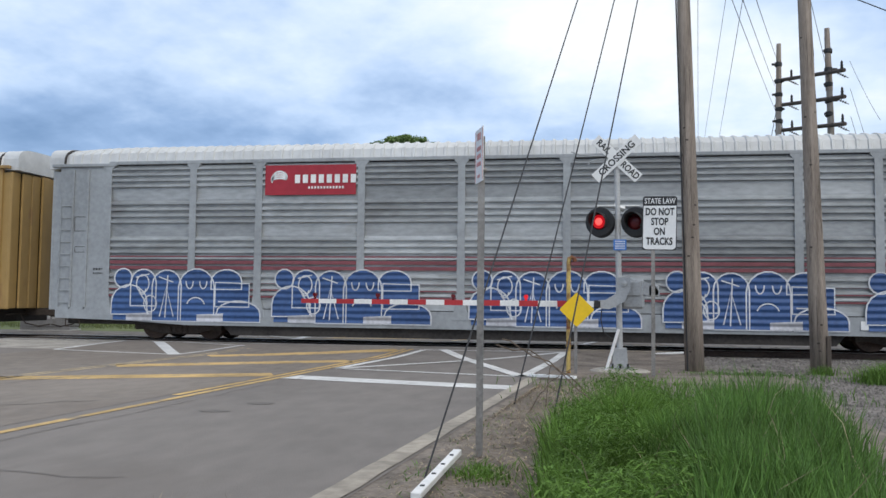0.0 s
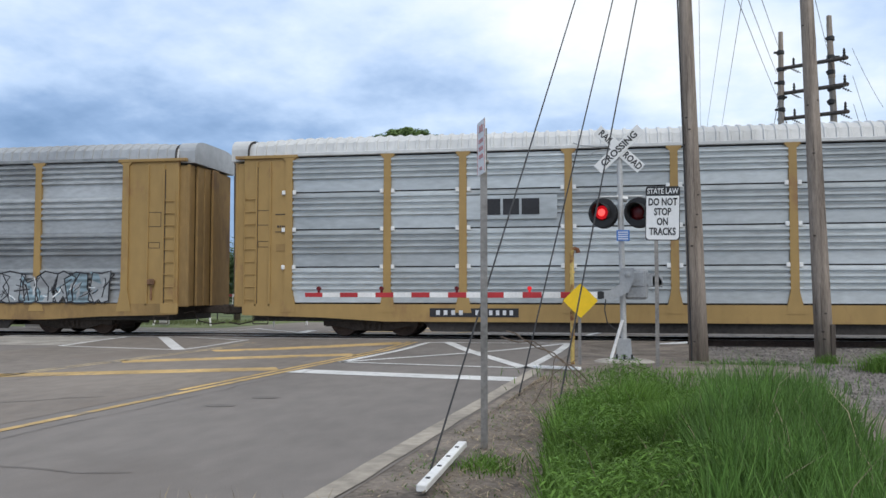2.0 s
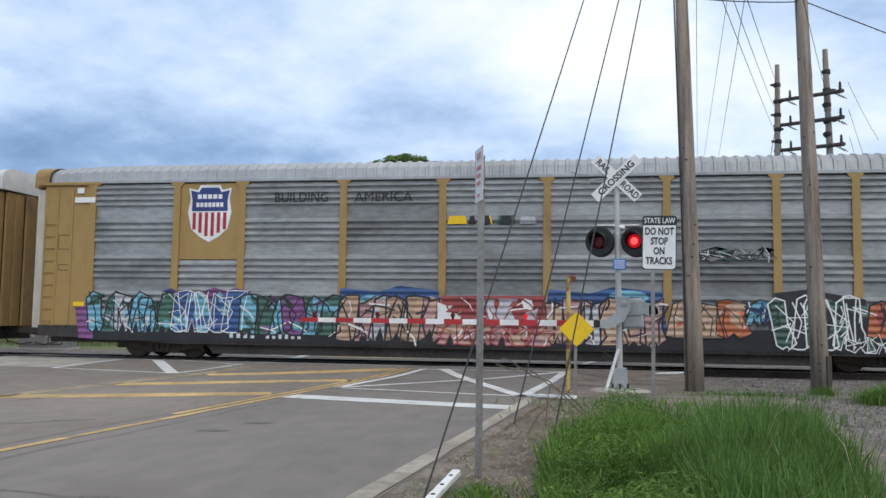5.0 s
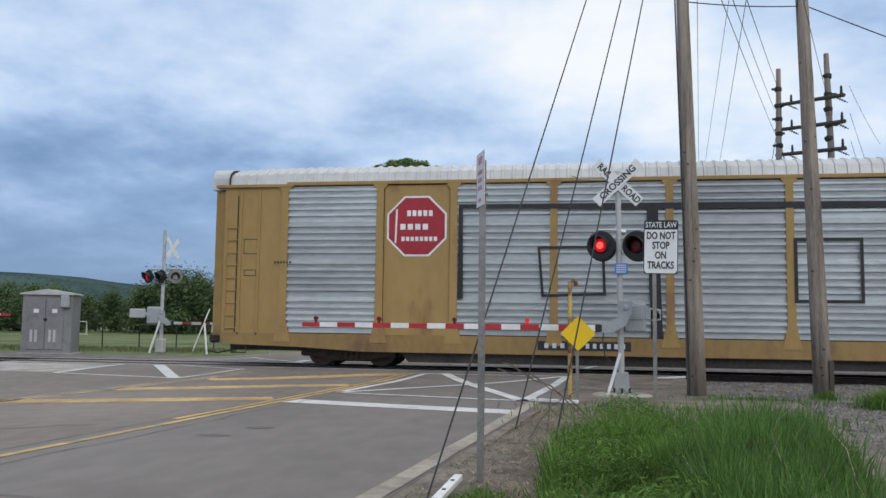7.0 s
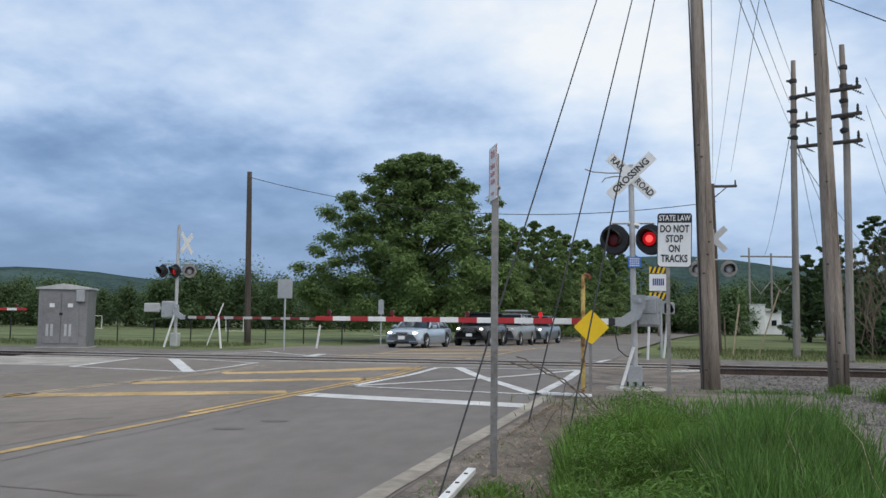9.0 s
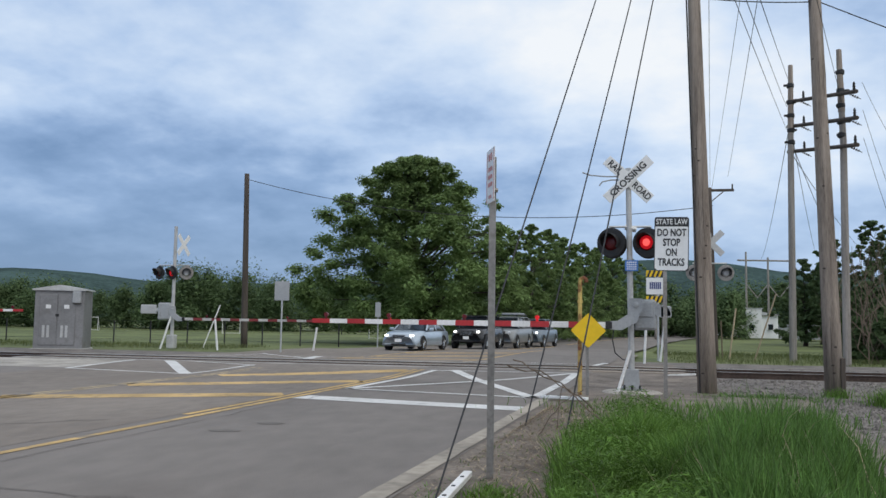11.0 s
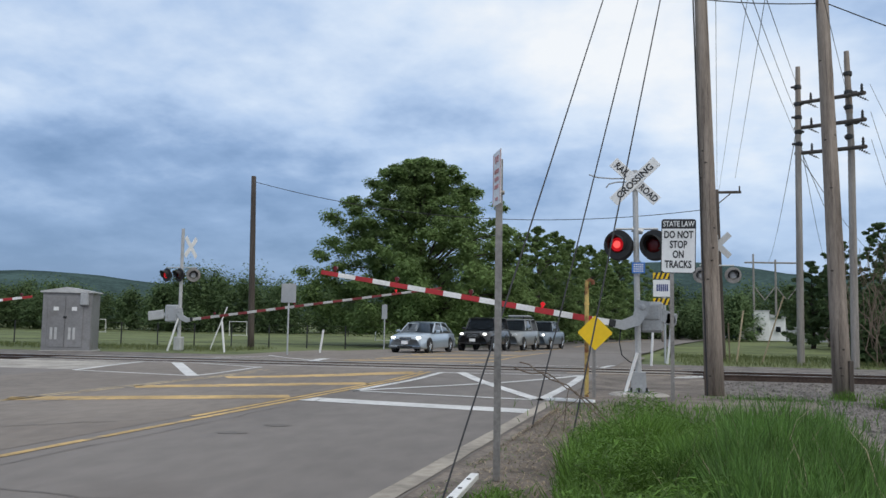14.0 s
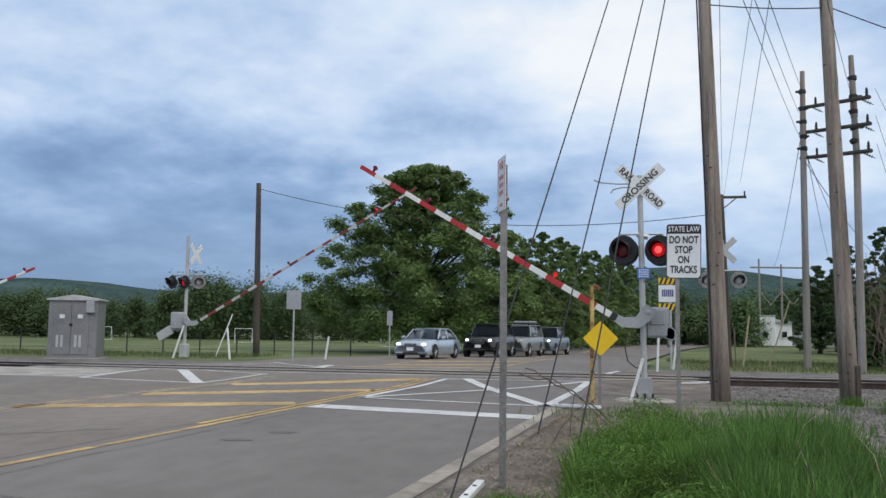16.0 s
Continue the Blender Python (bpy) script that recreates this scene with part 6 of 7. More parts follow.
box(b, (5.4, -1.0, 1.75), (6.4, 1.6, 0.14), 0.03)
box(b, (5.4, -0.9, 0.8), (6.2, 1.2, 1.7), 0.03)
part("annex", b, "grey_paint", house)
garage = thing("grey_building", "grey flat-roofed roadside building", "building", (13.1, 130.0, -0.4), 0)
b = Build()
box(b, (0, 0, 1.9), (4.0, 6.0, 3.8), 0.05)
part("wall", b, "steel_post", garage)
b = Build()
box(b, (0, 0, 3.87), (4.3, 6.3, 0.14), 0.03)
part("roof", b, "grey_paint", garage)
b = Build()
box(b, (-0.4, -3.02, 1.0), (1.6, 0.06, 1.9), 0.02)
part("door", b, "alu_paint", garage)
hf = thing("far_power_frame", "distant three-pole wooden power line frame", "utility pole", (24.2, 128.0, -0.4), 0)
for x in (-3.0, 0.0, 3.0):
    b = Build()
    tube(b, (x, 0, 0), (x, 0, 12.2 if x else 11.4), 0.17, 0.13, 10)
    part("pole_shaft", b, "grey_wood", hf)
b = Build()
tube(b, (-4.2, 0, 11.0), (3.4, 0, 10.9), 0.12, n=8)
part("cross_arm", b, "grey_wood", hf)
for x in (-3.0, 0.0):
    b = Build()
    tube(b, (x, 0, 7.6), (x + 1.5, 0, 5.6), 0.07, n=6)
    tube(b, (x + 3.0, 0, 7.6), (x + 1.5, 0, 5.6), 0.07, n=6)
    part("knee_brace", b, "grey_wood", hf)
for k, x in enumerate((6.4, 7.2, 5.8)):
    utility_pole("distant thin utility pole along the road", (x + k, 96.0 + 14 * k, -0.4), (x + k, 96.0 + 14 * k, 7.0), 0.14, 0.1, "grey_wood", 8)


# ---- vehicles ----
M.update({
    "paint_silver": material("paint_silver", (0.47, 0.54, 0.61), 0.28, 0.6, vary=0.04, bump=0, spec=0.6),
    "paint_black": material("paint_black", (0.02, 0.02, 0.023), 0.2, 0.2, vary=0.1, bump=0, spec=0.6),
    "paint_grey": material("paint_grey", (0.30, 0.31, 0.31), 0.3, 0.5, vary=0.05, bump=0, spec=0.6),
    "paint_slate": material("paint_slate", (0.20, 0.24, 0.28), 0.3, 0.5, vary=0.05, bump=0, spec=0.6),
    "chrome": material("chrome", (0.65, 0.66, 0.67), 0.2, 1.0, vary=0.05, bump=0),
    "headlight": material("headlight", (0.9, 0.92, 0.95), 0.2, emit=((1.0, 0.97, 0.9), 3.0)),
    "headlight_off": material("headlight_off", (0.65, 0.68, 0.7), 0.15, vary=0.05, bump=0),
})


def loft(b, stations, k=5):
    """Rounded sections along x: (x, half width at the base, half width at the top, z base, z top)."""
    rows = []
    for x, w0, w1, z0, z1 in stations:
        r = min(0.10, (z1 - z0) * 0.35)
        sec = [(-w0 * 0.96, z0), (-w0, z0 + r * 0.6), (-(w0 + w1) / 2 * 1.01, (z0 + z1) / 2), (-w1, z1 - r), (-w1 * 0.93, z1 - r * 0.25), (-w1 * 0.6, z1), (0, z1 + 0.012)]
        sec += [(-y, z) for y, z in sec[-2::-1]]
        rows.append([(x, y, z) for y, z in sec])
    n = len(rows[0])
    b.add([p for r in rows for p in r], [(i * n + j, i * n + j + 1, (i + 1) * n + j + 1, (i + 1) * n + j) for i in range(len(rows) - 1) for j in range(n - 1)]
          + [tuple(range(n)), tuple(range(len(rows) * n - 1, (len(rows) - 1) * n - 1, -1))] + [(i * n + n - 1, i * n, (i + 1) * n, (i + 1) * n + n - 1) for i in range(len(rows) - 1)])
    b.smooth = True
    return b


def motor_car(label, category, at, turn, paint, L, W, hood, belt, top, cabin, wheel, wb, lit, tall=False, bed=None, rack=False):
    """Front along +x; at is the point of the ground under its middle."""
    car = thing("parked_car", label, category, at, turn, group="waiting vehicles")
    h = W / 2
    c0, c1, c2, c3 = cabin  # foot of the windscreen, front and rear of the roof, foot of the rear window
    g0 = 0.20 if not tall else 0.34
    b = Build()
    loft(b, [(-L / 2, h * 0.80, h * 0.74, g0 + 0.12, belt - 0.08), (-L / 2 + 0.12, h * 0.93, h * 0.86, g0 + 0.04, belt - 0.02), (-L / 2 + 0.5, h, h * 0.92, g0, belt), (c3 - 0.1, h, h * 0.93, g0, belt if not bed else bed),
             (c2, h, h * 0.93, g0, belt), (c0, h, h * 0.93, g0, belt - 0.01), (c0 + 0.25, h, h * 0.91, g0, hood + 0.06), (L / 2 - 0.55, h * 0.98, h * 0.88, g0, hood), (L / 2 - 0.14, h * 0.92, h * 0.80, g0 + 0.02, hood - 0.09), (L / 2, h * 0.80, h * 0.68, g0 + 0.10, hood - 0.22)])
    body = part("body", b, paint, car)
    b = Build()
    loft(b, [(c3, h * 0.86, h * 0.80, belt - 0.05, belt + 0.02), (c2, h * 0.90, h * 0.72, belt - 0.05, top - 0.03), (c1, h * 0.90, h * 0.71, belt - 0.05, top - 0.02), (c0, h * 0.90, h * 0.82, belt - 0.05, belt + 0.02)])
    part("window_glass", b, "glass", car, "dark tinted window glass")
    b = Build()
    loft(b, [(c2 - 0.12, h * 0.70, h * 0.66, top - 0.075, top - 0.03), (c2 + 0.1, h * 0.745, h * 0.70, top - 0.06, top), (c1 - 0.1, h * 0.745, h * 0.69, top - 0.06, top), (c1 + 0.1, h * 0.72, h * 0.66, top - 0.09, top - 0.04)])
    part("roof", b, paint, car)
    for s in (-1, 1):
        for xa, za, xb, zb in ((c0 - 0.03, belt, c1 + 0.02, top - 0.06), ((c1 + c2) / 2, belt, (c1 + c2) / 2 - 0.05, top - 0.05), (c3 + 0.05, belt, c2 - 0.05, top - 0.06)):
            b = Build()
            tube(b, (xa, s * h * 0.885, za), (xb, s * h * 0.725, zb), 0.035, n=6)
            part("pillar", b, paint, car)
        b = Build()
        box(b, (c0 - 0.25, s * (h + 0.08), belt + 0.06), (0.12, 0.2, 0.14), 0.04)
        part("mirror", b, paint, car)
        b = Build()
        box(b, (L / 2 - 0.17, s * h * 0.66, hood - 0.16), (0.22, 0.22 if not tall else 0.18, 0.09 if not tall else 0.14), 0.04)
        part("headlight", b, "headlight" if lit else "headlight_off", car, "lit white headlight" if lit else "clear headlight")
        b = Build()
        box(b, (L / 2 - 0.10, s * h * 0.62, g0 + 0.18), (0.16, 0.26, 0.09), 0.03)
        part("fog_lamp", b, "glass", car)
        for x in (wb / 2 + 0.06, -wb / 2 + 0.06):
            b = Build()
            lathe(b, [(wheel * 0.62, -0.10), (wheel * 0.94, -0.11), (wheel, -0.07), (wheel, 0.07), (wheel * 0.94, 0.11), (wheel * 0.62, 0.10)], 22, Matrix.Translation((x, s * (h - 0.10), wheel)) @ pose(0, 0, 0, 90, 0, 0))
            tyre = part("wheel", b, "rubber", car)
            b = Build()
            for q in range(5):
                a = q * math.tau / 5
                tube(b, (x, s * (h + 0.005), wheel), (x + math.cos(a) * wheel * 0.58, s * (h - 0.01), wheel + math.sin(a) * wheel * 0.58), 0.035, 0.028, 6)
            lathe(b, [(wheel * 0.58, -0.02), (wheel * 0.64, 0.0), (wheel * 0.60, 0.03)], 20, Matrix.Translation((x, s * (h - 0.02), wheel)) @ pose(0, 0, 0, 90, 0, 0))
            part("rim", b, "chrome", tyre)
            b = Build()
            lathe(b, [(wheel * 0.2, 0.0), (wheel * 1.14, 0.0), (wheel * 1.14, 0.02), (wheel * 0.2, 0.03)], 20, Matrix.Translation((x, s * (h + 0.002), wheel + 0.01)) @ pose(0, 0, 0, 90, 0, 0))
            b.v = [(px, s * (h - 0.03) + (py - s * h) * 0.2, pz) for px, py, pz in b.v]
            part("wheel_arch", b, "black", car)
    b = Build()
    box(b, (L / 2 - 0.06, 0, hood - 0.22), (0.14, h * (0.66 if not tall else 0.85), 0.17 if not tall else 0.32), 0.04)
    grille = part("grille", b, "black", car)
    b = Build()
    for k in range(4):
        box(b, (L / 2 + 0.01, 0, hood - 0.28 + k * 0.042), (0.03, h * 0.62, 0.012), 0.003)
    part("grille_bar", b, "chrome", grille)
    b = Build()
    box(b, (L / 2 + 0.02, 0, g0 + 0.28), (0.03, 0.32, 0.15), 0.005)
    part("number_plate", b, "sign_white", car)
    b = Build()
    box(b, (L / 2 - 0.05, 0, g0 + 0.10), (0.16, h * 0.8, 0.09), 0.03)
    part("lower_intake", b, "black", car)
    if rack:
        for s in (-1, 1):
            b = Build()
            tube(b, (c2, s * h * 0.62, top + 0.10), (c1, s * h * 0.62, top + 0.10), 0.03, n=6)
            for x in (c2 + 0.1, (c1 + c2) / 2, c1 - 0.1):
                tube(b, (x, s * h * 0.62, top - 0.02), (x, s * h * 0.62, top + 0.10), 0.03, n=6)
            part("roof_rail", b, "black", car)
        b = Build()
        box(b, (c2 + 1.0, 0, top + 0.16), (1.8, h * 1.1, 0.14), 0.04)
        part("roof_box", b, "paint_grey", car)
    return car


motor_car("light silver-blue sedan with lit headlights waiting on road", "car", (-8.35, 39.6, ground_z(0, 39.6) + 0.0), -99, "paint_silver", 4.65, 1.82, 0.86, 0.92, 1.42, (0.95, 0.25, -1.05, -1.75), 0.33, 2.78, True)
motor_car("black off-road vehicle with lit headlights waiting on road", "car", (-6.4, 46.5, ground_z(0, 46.5)), -98, "paint_black", 4.5, 1.88, 1.08, 1.15, 1.82, (0.75, 0.45, -1.9, -2.1), 0.40, 2.75, True, True)
motor_car("grey sport utility vehicle with roof box", "car", (-5.25, 52.0, ground_z(0, 52)), -99, "paint_grey", 4.9, 1.92, 1.12, 1.20, 1.90, (0.9, 0.45, -2.1, -2.3), 0.40, 2.85, False, True, None, True)
motor_car("slate grey pickup truck with one headlight lit", "pickup truck", (-4.1, 60.0, ground_z(0, 60)), -100, "paint_slate", 5.6, 1.98, 1.15, 1.22, 1.92, (0.9, 0.45, -1.0, -1.2), 0.41, 3.5, True, True, 1.2)
motor_car("dark blue car parked far along the road", "car", (18.0, 124.0, -0.41), 175, "navy", 4.6, 1.8, 0.86, 0.92, 1.42, (0.95, 0.25, -1.05, -1.75), 0.33, 2.7, False)


# ---- paint on the train ----
def plate(car, x0, x1, z0, z1, mat, y=-SIDE - 0.07, label=""):
    b = Build()
    box(b, ((x0 + x1) / 2, y, (z0 + z1) / 2), (x1 - x0, 0.016, z1 - z0), 0.003)
    return part("plate", b, mat, car, label)


def on(parent, mat, boxes, y=-SIDE - 0.088, name="marking"):
    """Plain bars and blocks in one colour on a plate."""
    b = Build()
    for x, z, w, h in boxes:
        box(b, (x, y, z), (w, 0.010, h))
    ob = part(name, b, mat, parent)
    return tagged(ob, kind="stuff") or ob if name == "stencil" else ob


def ring_pts(cx, cz, rx, rz, a0=0, a1=360, n=14):
    return [(cx + rx * math.cos(radians(a0 + (a1 - a0) * i / n)), cz + rz * math.sin(radians(a0 + (a1 - a0) * i / n))) for i in range(n + 1)]


def closed(p):
    return p + [p[0]]


# silver car: red plate, maroon stripes, blue figures with white outlines
pl = plate(car_a, -7.22, -4.53, 4.26, 5.12, "logo_red", label="dark red painted plate with white marks")
on(pl, "ink_white", [(-6.25 + 0.235 * i, 4.72, 0.15, 0.24) for i in range(8)] + [(-5.9 + 0.09 * i, 4.47, 0.05, 0.07) for i in range(12)])
b = Build()
for k in range(4):
    ribbon(b, ring_pts(-6.78, 4.70, 0.24 - 0.02 * k, 0.24 - 0.065 * k, 200 - 10 * k, 20 - 10 * k, 10), 0.05, -SIDE - 0.088)
part("marking", b, "ink_white", pl)
for a, c in zip(B_STD, B_STD[1:]):
    for z, h in ((2.17, 0.10), (2.33, 0.10), (2.48, 0.07), (1.75, 0.05), (1.55, 0.05), (1.35, 0.05)):
        b = Build()
        box(b, ((a + c) / 2, -SIDE - 0.062, z), (c - a - 0.24, 0.010, h))
        part("stripe", b, "maroon", car_a, "faded maroon stripe")
shapes = []
for u in (-11.9, -6.95, -1.3, 3.85, 8.85):
    end = 12.0
    outs = [ring_pts(u + 0.38, 1.86, 0.28, 0.28), dome(u + 0.02, u + 1.15, 0.80, 1.66), dome(u + 0.62, u + 1.42, 1.05, 2.12), dome(u + 1.30, u + 2.20, 0.62, 2.10), dome(u + 2.12, u + 3.22, 0.62, 2.14),
            dome(u + 3.12, u + 4.05, 1.55, 2.12), [(u + 3.25, 1.05), (u + 3.25, 1.75), (u + 4.28, 1.72), (u + 4.28, 1.05)], dome(u + 3.3, u + 4.62, 0.62, 1.22)]
    shapes.append(("spray_blue", "fill", [(u + 0.08, 0.64), (u + 0.08, 1.2), (min(end, u + 4.3), 1.3), (min(end, u + 4.4), 0.64)], 0))
    for o in outs:
        o = [(min(x, end), z) for x, z in o]
        shapes.append(("spray_blue", "fill", o, 0))
    for o in outs:
        o = [(min(x, end), z) for x, z in o]
        shapes.append(("spray_white", "line", closed(o), 0.04))
    strokes = [ring_pts(u + 1.0, 1.70, 0.20, 0.26), [(u + 0.78, 1.88), (u + 1.2, 1.98)], ring_pts(u + 1.0, 1.55, 0.10, 0.16, 180, 360, 7), [(u + 1.72, 0.72), (u + 1.78, 1.95)], [(u + 1.55, 0.75), (u + 1.74, 1.6), (u + 1.98, 0.75)], [(u + 1.5, 1.9), (u + 1.95, 1.75)],
               ring_pts(u + 2.46, 1.78, 0.11, 0.22, 180, 360, 7), ring_pts(u + 2.88, 1.78, 0.11, 0.22, 180, 360, 7), ring_pts(u + 2.66, 1.05, 0.28, 0.26, 15, 165, 8), ring_pts(u + 1.25, 1.12, 0.2, 0.24), [(u + 0.9, 1.45), (u + 1.1, 1.18), (u + 1.2, 0.8)], [(u + 3.35, 1.2), (u + 4.2, 1.18)]]
    for s in strokes:
        if s[0][0] < end - 0.5:
            shapes.append(("spray_white", "line", [(min(x, end), z) for x, z in s], 0.035))
    shapes += [("spray_grey", "fill", [(u + 0.5 + d, 0.62), (u + 0.5 + d, 0.82), (min(end, u + 1.3 + d), 0.86), (min(end, u + 1.3 + d), 0.62)], 0) for d in (0.0, 2.2)]
spray(car_a, shapes)
on(car_a, "sign_white", [(6.0, 0.78, 0.5, 0.22), (9.0, 0.78, 0.5, 0.22)], -SIDE - 0.10, "stencil_panel")
on(car_a, "ink_black", [(-12.5 + 0.09 * i, 2.12, 0.05, 0.05) for i in range(4)] + [(-12.5 + 0.07 * i, 2.0, 0.04, 0.03) for i in range(6)], -SIDE - 0.05, "stencil")

# galvanized car: black mark on a white field
pl = plate(car_b, -7.33, -4.72, 3.32, 3.98, "panel_bright", label="pale field with heavy black mark")
on(pl, "ink_black", [(-6.5, 3.66, 0.48, 0.44), (-5.97, 3.66, 0.44, 0.44), (-5.44, 3.66, 0.48, 0.44)])
for xs in (-12.55, 12.55):
    on(car_b, "rack_yellow_dirty", [(xs, 2.6, 0.3, 0.2)], -SIDE + 0.005 - 0.05, "stencil_panel")
    on(car_b, "ink_black", [(xs - 0.1 + 0.07 * i, 3.2, 0.04, 0.06) for i in range(5)] + [(xs, 3.55, 0.36, 0.02), (xs, 3.05, 0.36, 0.02)], -SIDE - 0.045, "stencil")

# weathered car: dark mark, sketchy graffiti
b = Build()
ribbon(b, [(-6.95, 3.95), (-5.8, 3.95)], 0.035, -SIDE - 0.075)
for k in range(6):
    ribbon(b, [(-6.9 + 0.02 * k, 3.87 - 0.07 * k), (-6.35 + 0.12 * k * 0.4, 3.87 - 0.07 * k)], 0.03, -SIDE - 0.075)
patch(b, [(-5.8, 3.98), (-4.7, 3.98), (-4.8, 3.72), (-4.67, 3.52), (-5.5, 3.48), (-5.65, 3.72)], -SIDE - 0.075)
bars(b, -6.95, -4.7, 3.32, 3.42, 16, 0.3, -SIDE - 0.075)
part("marking", b, "ink_black", car_c, "faded black mark and bars")
rs = random.Random(8)


def tangle(x0, x1, z0, z1, n, fills, line, width, back=None):
    """A row of letter-like painted shapes with outlines."""
    out = []
    if back:
        for i in range(int((x1 - x0) / 0.6)):
            cx, cz = x0 + 0.3 + i * 0.6, rs.uniform((z0 + z1) / 2, z1 + 0.04)
            out.append((back, "fill", ring_pts(cx, cz, rs.uniform(0.3, 0.55), rs.uniform(0.10, 0.24), n=10)[:-1], 0))
    w = (x1 - x0) / n
    for i in range(n):
        c = x0 + (i + 0.5) * w
        hw, s = w * rs.uniform(0.55, 0.80), rs.uniform(-0.22, 0.22)
        kind = rs.randrange(4)
        o = [(c - hw, z0 + rs.uniform(0, 0.12)), (c - hw * rs.uniform(0.75, 1.1) + s, z1 - rs.uniform(0.0, 0.25)), (c - hw * 0.2 + s, z1 - rs.uniform(0.0, 0.35) * (kind % 2)), (c + hw * rs.uniform(0.7, 1.1) + s, z1 - rs.uniform(0, 0.2)),
             (c + hw * rs.uniform(0.45, 0.95) + s * 0.4, (z0 + z1) / 2 + rs.uniform(-0.15, 0.15)), (c + hw, z0 + rs.uniform(0, 0.25)), (c + hw * 0.3, z0), (c, z0 + rs.uniform(0.05, 0.4) * (kind > 1)), (c - hw * 0.4, z0)]
        out.append((fills[i % len(fills)], "fill", o, 0))
        out.append((line, "line", closed(o), width))
        # bands of other colours, notches and highlights across the letters
        for q in range(4):
            ca, cz = c + rs.uniform(-0.8, 0.8) * hw, rs.uniform(z0 + 0.1, z1 - 0.15)
            a, t = rs.uniform(0, 3.1), rs.uniform(0.1, 0.34)
            dx, dz = math.cos(a) * t, math.sin(a) * t
            k = rs.uniform(0.25, 0.6)
            out.append((fills[rs.randrange(len(fills))], "fill", [(ca - dx, max(z0, cz - dz)), (ca - dz * k, min(z1, cz + dx * k)), (ca + dx, min(z1, cz + dz)), (ca + dz * k, max(z0, cz - dx * k))], 0))
            if q < 3:
                out.append((line if q else "ink_white", "line", [(ca - dx, cz - dz * 0.8), (ca + dz * 0.3, cz), (ca + dx, cz + dz * 0.8)], width * rs.uniform(0.45, 0.9)))
        xa = c + rs.uniform(-hw, hw) * 0.7
        out.append((line, "line", [(xa, z0 + rs.uniform(0.0, 0.3)), (xa + rs.uniform(-0.2, 0.2), (z0 + z1) / 2), (xa + rs.uniform(-0.4, 0.4), z1 - rs.uniform(0.0, 0.3))], width * 0.8))
    return out


spray(car_c, tangle(-11.6, -8.0, 0.98, 1.86, 6, ["panel_dull", "spray_haze", "panel_mid"], "ink_black", 0.05, "spray_haze") + tangle(-7.9, -5.3, 1.05, 1.72, 5, ["panel_mid", "panel_dull"], "ink_black", 0.035, "spray_haze")
      + tangle(-4.6, -1.4, 1.30, 1.85, 4, ["spray_grey", "panel_mid"], "ink_black", 0.04) + tangle(-1.0, 1.5, 1.15, 1.9, 4, ["panel_dull", "panel_mid"], "ink_black", 0.04) + tangle(3.0, 7.2, 1.0, 1.95, 6, ["panel_dull", "panel_mid"], "ink_black", 0.045) + tangle(7.6, 11.6, 1.0, 1.95, 7, ["panel_dull", "panel_mid", "spray_haze"], "ink_black", 0.05))

# dull car: shield on a yellow plate, words, colourful graffiti
plate(car_d, -9.31, -7.51, 2.95, 5.18, "rack_yellow", -SIDE - 0.02, "yellow painted plate")
b = corrugated(-9.30, -7.52, SILL1 + 0.05, 2.93, 10, 0.05)
part("side_panel", b, "panel_dull", car_d, at=pose(0, -SIDE, 0))
SH = [(-0.62, 0.72), (-0.36, 0.66), (-0.28, 0.80), (0.28, 0.80), (0.36, 0.66), (0.62, 0.72), (0.56, 0.42), (0.63, 0.05), (0.52, -0.42), (0.26, -0.64), (0.0, -0.78), (-0.26, -0.64), (-0.52, -0.42), (-0.63, 0.05), (-0.56, 0.42)]
b = Build()
patch(b, [(-8.41 + 1.07 * x, 4.28 + 1.06 * z) for x, z in SH], -SIDE - 0.032)
sh = part("shield", b, "ink_white", car_d, "white-edged shield, blue above red and white stripes")
b = Build()
TOPS = [(-0.57, 0.08), (-0.56, 0.42)] + SH[:6] + [(0.56, 0.42), (0.57, 0.08)]
patch(b, [(-8.41 + 0.97 * x, 4.28 + 0.96 * z) for x, z in TOPS], -SIDE - 0.036)
part("shield_top", b, "navy", sh)
b = Build()
bars(b, -8.81, -8.01, 4.72, 4.85, 5, 0.25, -SIDE - 0.040)
bars(b, -8.84, -7.98, 4.48, 4.61, 7, 0.25, -SIDE - 0.040)
part("lettering", b, "ink_white", sh)
for i in range(6):
    x = -8.41 + (-0.47 + 0.188 * i)
    low = 4.28 - (0.74 - 0.52 * abs(x + 8.41))
    b = Build()
    patch(b, [(x - 0.05, 4.32), (x + 0.05, 4.32), (x + 0.05, low + 0.04), (x - 0.05, low + 0.04)], -SIDE - 0.036)
    part("shield_stripe", b, "logo_red", sh)
letters("BUILDING", 0.40, "ink_black", car_d, upright(-5.62, -SIDE - 0.078, 4.72), bold=0.0, squeeze=0.90)
letters("AMERICA", 0.40, "ink_black", car_d, upright(-3.22, -SIDE - 0.078, 4.72), bold=0.0, squeeze=1.0)
shapes = [("spray_purple", "fill", [(-12.35, 0.62), (-12.5, 1.5), (-12.0, 1.75), (-11.8, 0.6)], 0)]
shapes += tangle(-9.5, -7.2, 1.55, 2.12, 4, ["spray_purple", "spray_blue"], "spray_purple", 0.03)
shapes += [("ink_black", "fill", [(x, 0.58), (x + rs.uniform(-0.1, 0.1), 1.05 + rs.uniform(0, 0.2)), (x + 1.1, 1.0 + rs.uniform(0, 0.2)), (x + 1.15, 0.58)], 0) for x in [-11.9 + i for i in range(24)]]
